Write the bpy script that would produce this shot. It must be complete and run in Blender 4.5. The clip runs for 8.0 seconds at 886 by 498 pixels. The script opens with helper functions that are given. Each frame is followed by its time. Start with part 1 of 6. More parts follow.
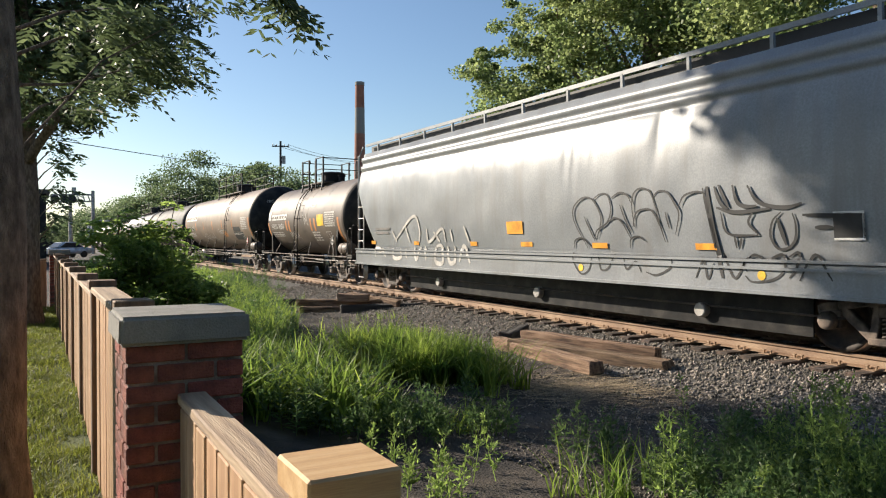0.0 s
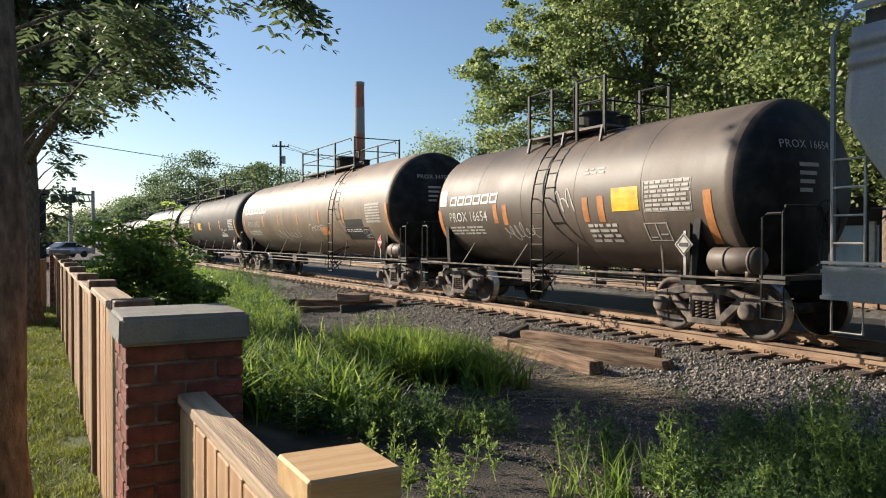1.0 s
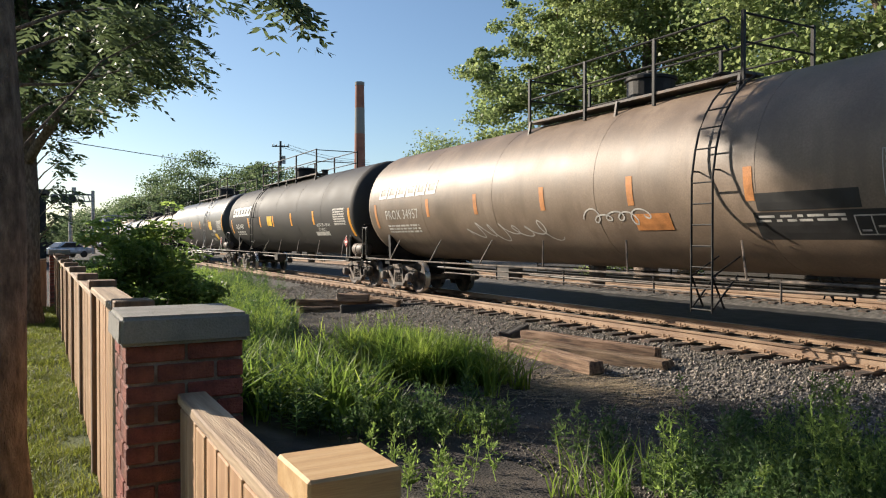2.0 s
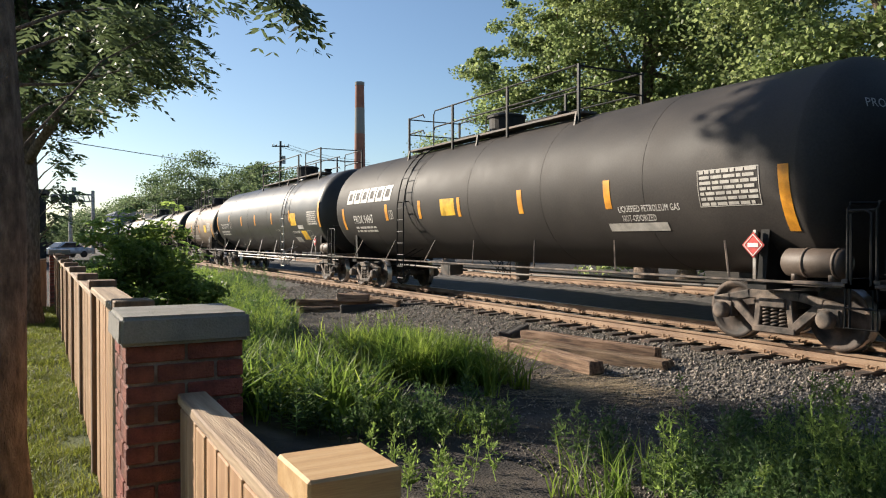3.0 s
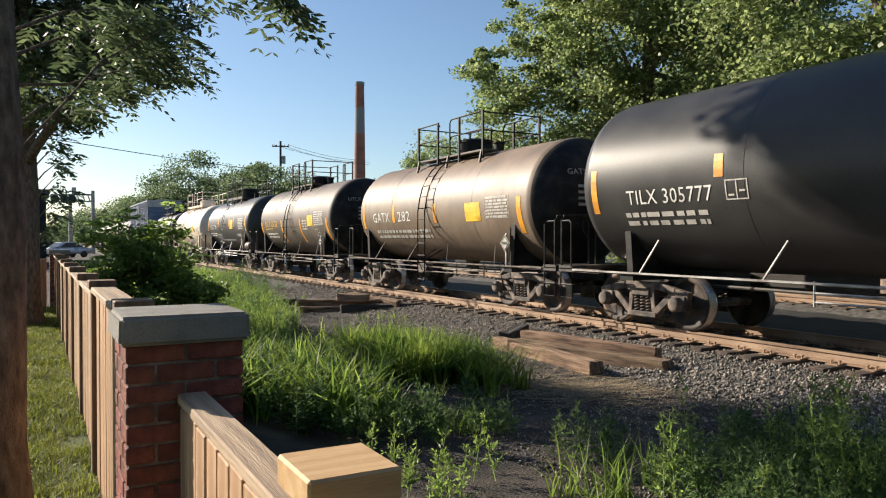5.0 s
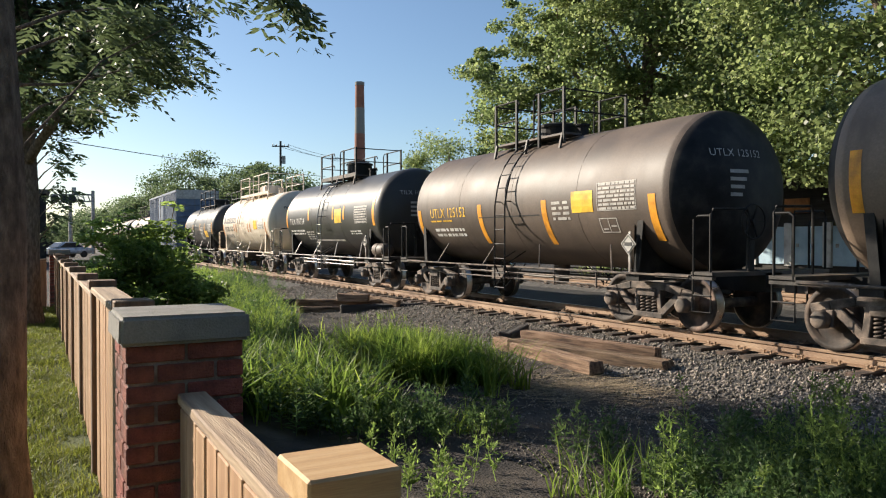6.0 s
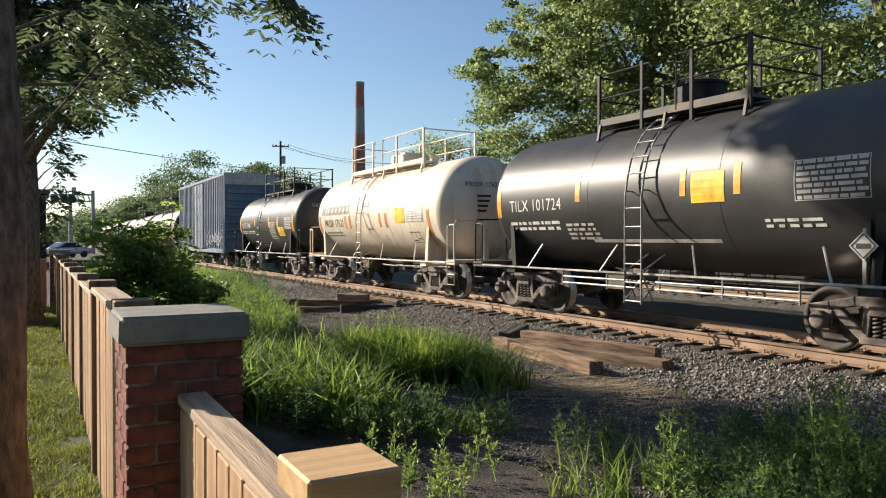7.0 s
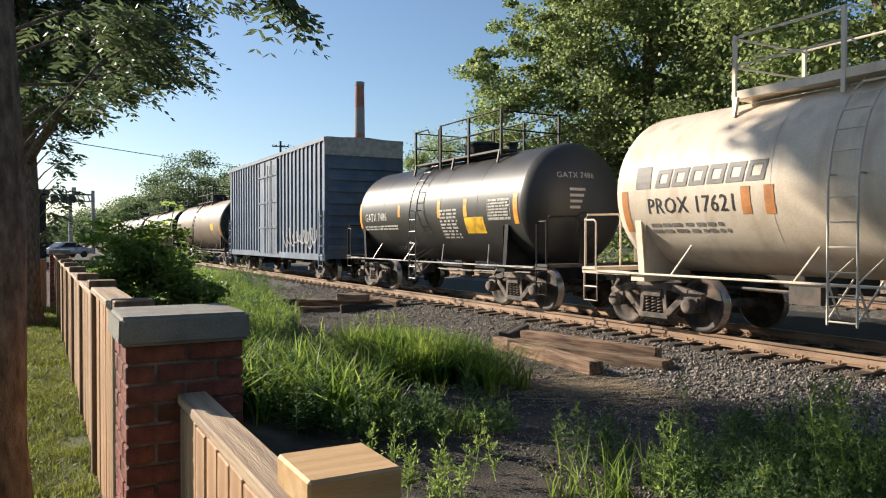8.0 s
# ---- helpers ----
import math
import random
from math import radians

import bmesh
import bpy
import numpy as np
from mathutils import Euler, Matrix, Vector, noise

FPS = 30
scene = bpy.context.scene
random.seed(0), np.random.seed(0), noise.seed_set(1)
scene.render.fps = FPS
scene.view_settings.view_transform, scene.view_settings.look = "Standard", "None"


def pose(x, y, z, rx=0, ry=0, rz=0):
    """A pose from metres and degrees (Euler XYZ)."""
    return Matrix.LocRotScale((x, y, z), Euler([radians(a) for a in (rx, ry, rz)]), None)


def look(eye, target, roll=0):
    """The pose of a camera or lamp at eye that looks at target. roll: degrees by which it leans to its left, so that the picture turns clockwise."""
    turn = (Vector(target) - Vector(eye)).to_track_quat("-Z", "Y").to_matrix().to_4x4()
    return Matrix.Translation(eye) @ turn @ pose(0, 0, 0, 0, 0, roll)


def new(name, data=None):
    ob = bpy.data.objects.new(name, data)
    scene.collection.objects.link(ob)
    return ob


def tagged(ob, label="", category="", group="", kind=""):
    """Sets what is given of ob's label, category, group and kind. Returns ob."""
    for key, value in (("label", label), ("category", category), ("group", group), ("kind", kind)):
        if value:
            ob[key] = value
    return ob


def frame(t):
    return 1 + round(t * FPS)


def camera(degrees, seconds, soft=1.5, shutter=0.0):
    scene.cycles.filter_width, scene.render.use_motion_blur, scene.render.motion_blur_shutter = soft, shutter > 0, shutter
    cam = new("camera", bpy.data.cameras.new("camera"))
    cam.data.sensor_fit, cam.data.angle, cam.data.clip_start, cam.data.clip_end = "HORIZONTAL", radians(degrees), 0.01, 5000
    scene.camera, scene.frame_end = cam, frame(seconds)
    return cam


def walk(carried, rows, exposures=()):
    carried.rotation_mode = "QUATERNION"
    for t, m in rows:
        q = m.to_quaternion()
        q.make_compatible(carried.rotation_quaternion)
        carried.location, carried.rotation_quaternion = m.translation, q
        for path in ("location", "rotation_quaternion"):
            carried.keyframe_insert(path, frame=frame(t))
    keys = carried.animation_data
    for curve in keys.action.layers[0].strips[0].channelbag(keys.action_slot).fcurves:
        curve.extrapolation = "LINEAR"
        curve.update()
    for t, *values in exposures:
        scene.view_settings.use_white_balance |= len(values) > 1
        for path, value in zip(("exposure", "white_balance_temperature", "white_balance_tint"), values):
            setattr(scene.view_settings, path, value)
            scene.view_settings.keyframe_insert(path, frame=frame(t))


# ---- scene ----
# camera on a fixed stand beside the fence; the track runs along +Y, rail tops at z = 0
EYE = (0.0, 0.0, 1.561)
cam = camera(62.14, 8.0, soft=1.1)
VIEW = look(EYE, (EYE[0] + 0.4827, EYE[1] + 0.8758, EYE[2] - 0.0130))
walk(cam, [(0.0, VIEW), (8.0, VIEW)], exposures=[(0.0, 0.83), (8.0, 0.83)])

# low evening sun ahead and to the lawn's side of the track
SUN = Vector((-0.48, 0.78, 0.40)).normalized()
world = bpy.data.worlds.new("world")
scene.world = world
world.use_nodes = True
sky = world.node_tree.nodes.new("ShaderNodeTexSky")
sky.sky_type = "NISHITA"
sky.sun_disc = False
sky.sun_elevation = math.asin(SUN.z)
sky.sun_rotation = math.atan2(SUN.x, SUN.y)
sky.air_density, sky.dust_density, sky.ozone_density = 1.0, 0.5, 3.0
world.node_tree.links.new(sky.outputs[0], world.node_tree.nodes["Background"].inputs[0])
world.node_tree.nodes["Background"].inputs[1].default_value = 0.078
sun_data = bpy.data.lights.new("sun", "SUN")
sun_data.energy, sun_data.angle, sun_data.color = 5.0, radians(0.55), (1.0, 0.89, 0.74)
sun = new("sun", sun_data)
sun.matrix_world = look(SUN * 50, (0, 0, 0))

# track plan
TRACK = 10.54          # centre line
GAUGE = 0.754          # half the distance between rail heads
SPEED = 16.107


# ---------- materials ----------
def shade(name, colour, rough=0.7, metal=0.0, dark=None, light=None, scale=3.0, fine=60.0, bump=0.15, mix=0.5,
          stretch=(1, 1, 1), random_tint=0.0, coat=0.0, transmit=0.0, dist=0.01, island=0.0, streak=None, spec=0.5):
    """A surface with stains at two scales, grain and fine relief."""
    m = bpy.data.materials.new(name)
    m.use_nodes = True
    nt = m.node_tree
    n, ln = nt.nodes, nt.links.new
    b = n["Principled BSDF"]
    dark = dark or tuple(c * 0.6 for c in colour)
    light = light or tuple(min(1, c * 1.3) for c in colour)
    co = n.new("ShaderNodeTexCoord")
    mp = n.new("ShaderNodeMapping")
    mp.inputs["Scale"].default_value = stretch
    ln(co.outputs["Object"], mp.inputs[0])
    big = n.new("ShaderNodeTexNoise")
    big.inputs["Scale"].default_value, big.inputs["Detail"].default_value = scale, 6
    ln(mp.outputs[0], big.inputs["Vector"])
    r1 = n.new("ShaderNodeValToRGB")
    e = r1.color_ramp.elements
    e[0].position, e[0].color = 0.5 - 0.25 * mix - 0.05, (*dark, 1)
    e[1].position, e[1].color = 0.5 + 0.25 * mix + 0.05, (*light, 1)
    mid = r1.color_ramp.elements.new(0.5)
    mid.color = (*colour, 1)
    ln(big.outputs[0], r1.inputs[0])
    small = n.new("ShaderNodeTexNoise")
    small.inputs["Scale"].default_value, small.inputs["Detail"].default_value = fine, 4
    ln(mp.outputs[0], small.inputs["Vector"])
    mul = n.new("ShaderNodeMix")
    mul.data_type, mul.blend_type = "RGBA", "OVERLAY"
    mul.inputs[0].default_value = 0.45
    ln(r1.outputs[0], mul.inputs[6])
    grey = n.new("ShaderNodeMapRange")
    grey.inputs[3].default_value, grey.inputs[4].default_value = 0.15, 0.85
    ln(small.outputs[0], grey.inputs[0])
    ln(grey.outputs[0], mul.inputs[7])
    out = mul.outputs[2]
    if streak:
        mp2 = n.new("ShaderNodeMapping")
        mp2.inputs["Scale"].default_value = (1, 1, 0.12)
        ln(co.outputs["Object"], mp2.inputs[0])
        st = n.new("ShaderNodeTexNoise")
        st.inputs["Scale"].default_value, st.inputs["Detail"].default_value = 3.5, 5
        ln(mp2.outputs[0], st.inputs["Vector"])
        rr = n.new("ShaderNodeMapRange")
        rr.inputs[1].default_value, rr.inputs[2].default_value = 0.5, 0.72
        rr.inputs[4].default_value = 0.8
        ln(st.outputs[0], rr.inputs[0])
        sm = n.new("ShaderNodeMix")
        sm.data_type = "RGBA"
        ln(rr.outputs[0], sm.inputs[0])
        ln(out, sm.inputs[6])
        sm.inputs[7].default_value = (*streak, 1)
        out = sm.outputs[2]
    if random_tint or island:
        if island:
            src = n.new("ShaderNodeNewGeometry").outputs["Random Per Island"]
        else:
            src = n.new("ShaderNodeObjectInfo").outputs["Random"]
        k = random_tint or island
        hs = n.new("ShaderNodeHueSaturation")
        mr = n.new("ShaderNodeMapRange")
        mr.inputs[3].default_value, mr.inputs[4].default_value = 1 - k, 1 + k
        ln(src, mr.inputs[0])
        ln(mr.outputs[0], hs.inputs["Value"])
        mh = n.new("ShaderNodeMapRange")
        mh.inputs[3].default_value, mh.inputs[4].default_value = 0.5 + 0.03 * k, 0.5 - 0.03 * k
        ln(src, mh.inputs[0])
        ln(mh.outputs[0], hs.inputs["Hue"])
        ln(out, hs.inputs["Color"])
        out = hs.outputs[0]
    ln(out, b.inputs["Base Color"])
    rg = n.new("ShaderNodeMapRange")
    rg.inputs[3].default_value, rg.inputs[4].default_value = max(0.03, rough - 0.12), min(1, rough + 0.12)
    ln(big.outputs[0], rg.inputs[0])
    ln(rg.outputs[0], b.inputs["Roughness"])
    b.inputs["Metallic"].default_value = metal
    b.inputs["Specular IOR Level"].default_value = spec
    b.inputs["Coat Weight"].default_value = coat
    if bump:
        bp = n.new("ShaderNodeBump")
        bp.inputs["Strength"].default_value, bp.inputs["Distance"].default_value = bump, dist
        ln(small.outputs[0], bp.inputs["Height"])
        ln(bp.outputs[0], b.inputs["Normal"])
    if transmit:
        tr = n.new("ShaderNodeBsdfTranslucent")
        ln(out, tr.inputs[0])
        ms = n.new("ShaderNodeMixShader")
        ms.inputs[0].default_value = transmit
        ln(b.outputs[0], ms.inputs[1])
        ln(tr.outputs[0], ms.inputs[2])
        ln(ms.outputs[0], n["Material Output"].inputs[0])
    return m


M = {}
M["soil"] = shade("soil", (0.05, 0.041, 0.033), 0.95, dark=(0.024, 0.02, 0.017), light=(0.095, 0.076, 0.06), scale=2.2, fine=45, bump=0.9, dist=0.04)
M["lawn"] = shade("lawn", (0.075, 0.10, 0.026), 0.95, dark=(0.10, 0.07, 0.042), light=(0.12, 0.16, 0.034), scale=2.6, fine=110, bump=1.0, dist=0.03, mix=0.7)
# bed is darker than the loose stones, so their gaps read as shaded
M["ballast"] = shade("ballast", (0.10, 0.09, 0.08), 0.9, dark=(0.05, 0.046, 0.042), light=(0.17, 0.155, 0.14), scale=9, fine=45, bump=1.0, dist=0.03)
# near-black ground colour that stands for the train's shade between the tracks
M["shade_ground"] = shade("shade_dark_ground", (0.028, 0.026, 0.025), 0.9, dark=(0.015, 0.014, 0.014), light=(0.05, 0.046, 0.043), scale=3, fine=35, bump=0.9, dist=0.04)
M["stone"] = shade("stone", (0.20, 0.175, 0.145), 0.9, dark=(0.09, 0.08, 0.068), light=(0.34, 0.295, 0.235), scale=14, fine=90, bump=0.3, island=0.7)
M["rail"] = shade("rail_steel", (0.27, 0.175, 0.112), 0.62, 0.2, dark=(0.17, 0.105, 0.068), light=(0.36, 0.25, 0.165), scale=4, fine=70, bump=0.25, stretch=(1, 0.3, 1))
M["railtop"] = shade("rail_head", (0.36, 0.29, 0.24), 0.36, 0.8, scale=5, fine=60, bump=0.05)
M["tie"] = shade("tie_wood", (0.085, 0.06, 0.045), 0.9, dark=(0.045, 0.035, 0.03), light=(0.15, 0.11, 0.085), scale=4, fine=50, bump=0.6, stretch=(0.25, 3, 3), random_tint=0.3)
M["oldtie"] = shade("old_tie_wood", (0.31, 0.195, 0.12), 0.92, dark=(0.12, 0.075, 0.05), light=(0.46, 0.31, 0.20), scale=4, fine=45, bump=1.0, stretch=(5, 0.5, 5), dist=0.03, random_tint=0.2, mix=0.5)
M["darktie"] = shade("creosote_wood", (0.05, 0.045, 0.04), 0.9, scale=3, fine=40, bump=0.8, stretch=(4, 0.3, 4), random_tint=0.2)
M["brick"] = shade("brick", (0.20, 0.060, 0.042), 0.88, dark=(0.12, 0.036, 0.028), light=(0.28, 0.09, 0.06), scale=14, fine=130, bump=0.7, random_tint=0.25)
M["mortar"] = shade("mortar", (0.17, 0.125, 0.105), 0.95, dark=(0.09, 0.065, 0.055), light=(0.27, 0.22, 0.19), scale=14, fine=150, bump=0.6)
M["concrete"] = shade("cast_stone", (0.25, 0.235, 0.21), 0.9, dark=(0.165, 0.155, 0.14), light=(0.32, 0.30, 0.27), scale=7, fine=180, bump=0.6, mix=0.9)
M["pine"] = shade("weathered_pine", (0.40, 0.235, 0.125), 0.75, dark=(0.28, 0.155, 0.08), light=(0.50, 0.33, 0.19), scale=5, fine=45, bump=0.35, stretch=(6, 6, 0.35), random_tint=0.16)
M["pine_y"] = shade("weathered_pine_rail", (0.40, 0.27, 0.17), 0.75, dark=(0.24, 0.16, 0.105), light=(0.52, 0.38, 0.25), scale=4, fine=40, bump=0.5, stretch=(9, 0.4, 9), random_tint=0.1)
M["pine_cap"] = shade("pine_cap", (0.55, 0.34, 0.16), 0.65, dark=(0.46, 0.27, 0.12), light=(0.62, 0.42, 0.22), scale=4, fine=60, bump=0.2, stretch=(0.5, 8, 8), random_tint=0.08)
# darker pine for far posts and caps: weathering, plus shade put into the colour
M["pine_shaded"] = shade("shaded_weathered_pine", (0.19, 0.115, 0.07), 0.8, scale=4, fine=60, bump=0.3, stretch=(6, 6, 0.4), random_tint=0.15)
M["bark"] = shade("bark", (0.225, 0.165, 0.125), 0.95, dark=(0.11, 0.08, 0.06), light=(0.34, 0.26, 0.20), scale=16, fine=90, bump=1.0, stretch=(1.6, 1.6, 0.55), dist=0.03, mix=0.6)
M["leaf"] = shade("ash_leaf", (0.12, 0.165, 0.075), 0.5, scale=2, fine=20, bump=0, transmit=0.45, island=0.35, light=(0.16, 0.205, 0.095), dark=(0.09, 0.125, 0.06))
M["leaf2"] = shade("poplar_leaf", (0.26, 0.325, 0.13), 0.4, scale=0.6, fine=20, bump=0, transmit=0.65, island=0.45, light=(0.33, 0.385, 0.16), dark=(0.18, 0.245, 0.095))
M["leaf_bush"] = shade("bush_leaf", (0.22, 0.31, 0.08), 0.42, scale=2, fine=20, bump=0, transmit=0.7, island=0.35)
M["leaf_far"] = shade("far_leaf", (0.145, 0.20, 0.095), 0.6, scale=0.25, fine=6, bump=0, transmit=0.6, island=0.3, light=(0.19, 0.24, 0.115), dark=(0.105, 0.155, 0.08))
M["grass"] = shade("grass_blade", (0.205, 0.295, 0.055), 0.5, scale=1.2, fine=20, bump=0, transmit=0.7, island=0.4, light=(0.27, 0.35, 0.065), dark=(0.14, 0.225, 0.045))
M["lawn_blade"] = shade("lawn_blade", (0.165, 0.20, 0.038), 0.55, scale=1.6, fine=20, bump=0, transmit=0.55, island=0.35, light=(0.22, 0.25, 0.045), dark=(0.115, 0.135, 0.03))
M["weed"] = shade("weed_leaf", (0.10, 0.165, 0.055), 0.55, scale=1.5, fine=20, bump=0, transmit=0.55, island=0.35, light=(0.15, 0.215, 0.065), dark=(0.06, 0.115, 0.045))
M["dry"] = shade("dry_stalk", (0.30, 0.23, 0.14), 0.8, scale=3, fine=30, bump=0, island=0.3)
M["steel"] = shade("rail_car_steel", (0.075, 0.065, 0.058), 0.62, 0.2, dark=(0.03, 0.028, 0.026), light=(0.17, 0.12, 0.09), scale=2.5, fine=40, bump=0.2, mix=0.7)
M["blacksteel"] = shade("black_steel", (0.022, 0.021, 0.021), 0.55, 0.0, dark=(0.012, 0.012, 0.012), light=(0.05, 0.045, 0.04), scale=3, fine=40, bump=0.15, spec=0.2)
M["rust"] = shade("dusty_truck_iron", (0.115, 0.09, 0.074), 0.75, 0.1, dark=(0.035, 0.03, 0.027), light=(0.24, 0.185, 0.145), scale=5, fine=50, bump=0.5)
M["wheelplate"] = shade("dark_wheel_plate", (0.07, 0.052, 0.042), 0.75, 0.1, dark=(0.022, 0.018, 0.016), light=(0.17, 0.12, 0.09), scale=4, fine=50, bump=0.3, random_tint=0.3)
M["greypaint"] = shade("worn_grey_paint", (0.19, 0.175, 0.165), 0.6, scale=5, fine=60, bump=0.03, mix=0.8)
M["tread"] = shade("wheel_tread_steel", (0.50, 0.44, 0.39), 0.3, 0.9, scale=5, fine=60, bump=0.05)
M["galv"] = shade("worn_grey_steel", (0.38, 0.36, 0.34), 0.5, 0.4, dark=(0.2, 0.17, 0.15), light=(0.5, 0.48, 0.45), scale=3, fine=50, bump=0.15)
M["white"] = shade("white_paint", (0.72, 0.70, 0.66), 0.6, scale=4, fine=50, bump=0.05, dark=(0.5, 0.47, 0.43), light=(0.82, 0.80, 0.77))
M["offwhite"] = shade("chalky_white_paint", (0.50, 0.47, 0.43), 0.7, scale=5, fine=60, bump=0.05, mix=0.8)
M["orange"] = shade("orange_reflector", (0.80, 0.34, 0.03), 0.45, scale=4, fine=50, bump=0.03, dark=(0.55, 0.22, 0.03))
M["dullorange"] = shade("dull_orange_reflector", (0.50, 0.20, 0.06), 0.6, scale=4, fine=50, bump=0.03, mix=0.8)
M["yellow"] = shade("yellow_stencil_panel", (0.82, 0.47, 0.03), 0.5, scale=4, fine=50, bump=0.03)
M["red"] = shade("red_placard", (0.62, 0.06, 0.05), 0.5, scale=6, fine=50, bump=0.0)
M["blackpaint"] = shade("black_paint", (0.025, 0.024, 0.024), 0.6, scale=4, fine=50, bump=0.0)
M["bluedoor"] = shade("pale_blue_door_paint", (0.42, 0.58, 0.68), 0.5, scale=2, fine=40, bump=0.05, dark=(0.34, 0.48, 0.58), light=(0.48, 0.63, 0.72))
M["glass"] = shade("dark_glass", (0.03, 0.035, 0.04), 0.08, 0.0, scale=1, fine=3, bump=0, coat=0.4)


def flat_paint(name, colour, rough, dark, light, streak=None, metal=0.0, coat=0.0, spec=0.5):
    return shade(name, colour, rough, metal, dark=dark, light=light, scale=1.1, fine=35, bump=0.12, mix=0.9, streak=streak, coat=coat, dist=0.006, spec=spec)


M["t_brown"] = flat_paint("sooty_brown_tank_paint", (0.115, 0.085, 0.066), 0.58, (0.07, 0.055, 0.045), (0.16, 0.118, 0.09), (0.085, 0.062, 0.048))
M["t_tan"] = flat_paint("dusty_tan_tank_paint", (0.205, 0.148, 0.105), 0.55, (0.13, 0.094, 0.068), (0.27, 0.20, 0.145), (0.16, 0.112, 0.078))
M["t_dark"] = flat_paint("matt_dark_tank_paint", (0.050, 0.044, 0.041), 0.62, (0.038, 0.034, 0.032), (0.064, 0.056, 0.051), spec=0.2)
M["t_gloss"] = flat_paint("glossy_black_tank_paint", (0.044, 0.042, 0.041), 0.43, (0.032, 0.031, 0.031), (0.06, 0.057, 0.054), spec=0.4)
M["t_white"] = flat_paint("grimy_white_tank_paint", (0.72, 0.61, 0.485), 0.5, (0.58, 0.475, 0.365), (0.78, 0.69, 0.575), (0.52, 0.42, 0.31))
M["t_grey"] = flat_paint("grey_hopper_paint", (0.25, 0.262, 0.275), 0.36, (0.20, 0.21, 0.22), (0.30, 0.31, 0.32), (0.21, 0.205, 0.20))
M["t_blue"] = flat_paint("faded_blue_boxcar_paint", (0.115, 0.16, 0.24), 0.6, (0.07, 0.10, 0.16), (0.20, 0.25, 0.32), (0.19, 0.18, 0.17))
M["chimney"] = shade("chimney_brick", (0.30, 0.13, 0.085), 0.9, scale=0.5, fine=6, bump=0.3, dark=(0.22, 0.095, 0.065), light=(0.36, 0.17, 0.12))


# ---------- mesh helpers ----------
def box(bm, x0, x1, y0, y1, z0, z1):
    v = [bm.verts.new(p) for p in ((x0, y0, z0), (x1, y0, z0), (x1, y1, z0), (x0, y1, z0), (x0, y0, z1), (x1, y0, z1), (x1, y1, z1), (x0, y1, z1))]
    for f in ((3, 2, 1, 0), (4, 5, 6, 7), (0, 1, 5, 4), (1, 2, 6, 5), (2, 3, 7, 6), (3, 0, 4, 7)):
        bm.faces.new([v[i] for i in f])
    return v


def soft_box(x0, x1, y0, y1, z0, z1, r=0.01, seg=1):
    bm = bmesh.new()
    box(bm, x0, x1, y0, y1, z0, z1)
    bmesh.ops.bevel(bm, geom=bm.edges[:], offset=r, segments=seg, affect="EDGES", profile=0.7)
    return bm


def tube(bm, pts, r=0.02, n=6):
    """A bent pipe along pts."""
    pts = [Vector(p) for p in pts]
    rings = []
    for i, p in enumerate(pts):
        a, b = pts[max(i - 1, 0)], pts[min(i + 1, len(pts) - 1)]
        d = (b - a).normalized()
        u = d.orthogonal().normalized() if abs(d.z) > 0.9 else d.cross(Vector((0, 0, 1))).normalized()
        w = d.cross(u)
        rad = r[i] if isinstance(r, (list, tuple)) else r
        rings.append([bm.verts.new(p + rad * (math.cos(k * 2 * math.pi / n) * u + math.sin(k * 2 * math.pi / n) * w)) for k in range(n)])
    for a, b in zip(rings, rings[1:]):
        for k in range(n):
            bm.faces.new((a[k], a[(k + 1) % n], b[(k + 1) % n], b[k]))
    bm.faces.new(rings[0][::-1])
    bm.faces.new(rings[-1])


def beam(bm, a, b, w, h):
    """A bar of rectangular section from a to b."""
    a, b = Vector(a), Vector(b)
    d = (b - a).normalized()
    u = d.cross(Vector((0, 0, 1))) if abs(d.z) < 0.95 else d.cross(Vector((0, 1, 0)))
    u.normalize()
    n = u.cross(d)
    q = [[bm.verts.new(p + su * u * w / 2 + sn * n * h / 2) for su, sn in ((-1, -1), (1, -1), (1, 1), (-1, 1))] for p in (a, b)]
    for k in range(4):
        bm.faces.new((q[0][k], q[0][(k + 1) % 4], q[1][(k + 1) % 4], q[1][k]))
    bm.faces.new(q[0][::-1])
    bm.faces.new(q[1])


def lathe(bm, prof, centre, axis="x", n=24):
    """Spin a profile of (along, radius) about an axis through centre."""
    c = Vector(centre)
    rings = []
    for a, r in prof:
        ring = []
        for k in range(n):
            t = 2 * math.pi * k / n
            q = (a, r * math.cos(t), r * math.sin(t))
            if axis == "y":
                q = (r * math.cos(t), a, r * math.sin(t))
            elif axis == "z":
                q = (r * math.cos(t), r * math.sin(t), a)
            ring.append(bm.verts.new(c + Vector(q)))
        rings.append(ring)
    for a, b in zip(rings, rings[1:]):
        for k in range(n):
            bm.faces.new((a[k], a[(k + 1) % n], b[(k + 1) % n], b[k]))
    bm.faces.new(rings[0][::-1])
    bm.faces.new(rings[-1])


def mesh_of(bm, name, material, smooth=False):
    bmesh.ops.recalc_face_normals(bm, faces=bm.faces[:])
    me = bpy.data.meshes.new(name)
    bm.to_mesh(me)
    bm.free()
    me.materials.append(M[material])
    if smooth:
        for f in me.polygons:
            f.use_smooth = True
    return me


def part(name, bm, material, parent=None, label="", smooth=False, at=None):
    """Links a bmesh as one mesh object under a thing or a part."""
    ob = new(name, mesh_of(bm, name, material, smooth))
    if parent is not None:
        ob.parent = parent
    if at is not None:
        ob.matrix_basis = at
    if label:
        tagged(ob, label)
    return ob


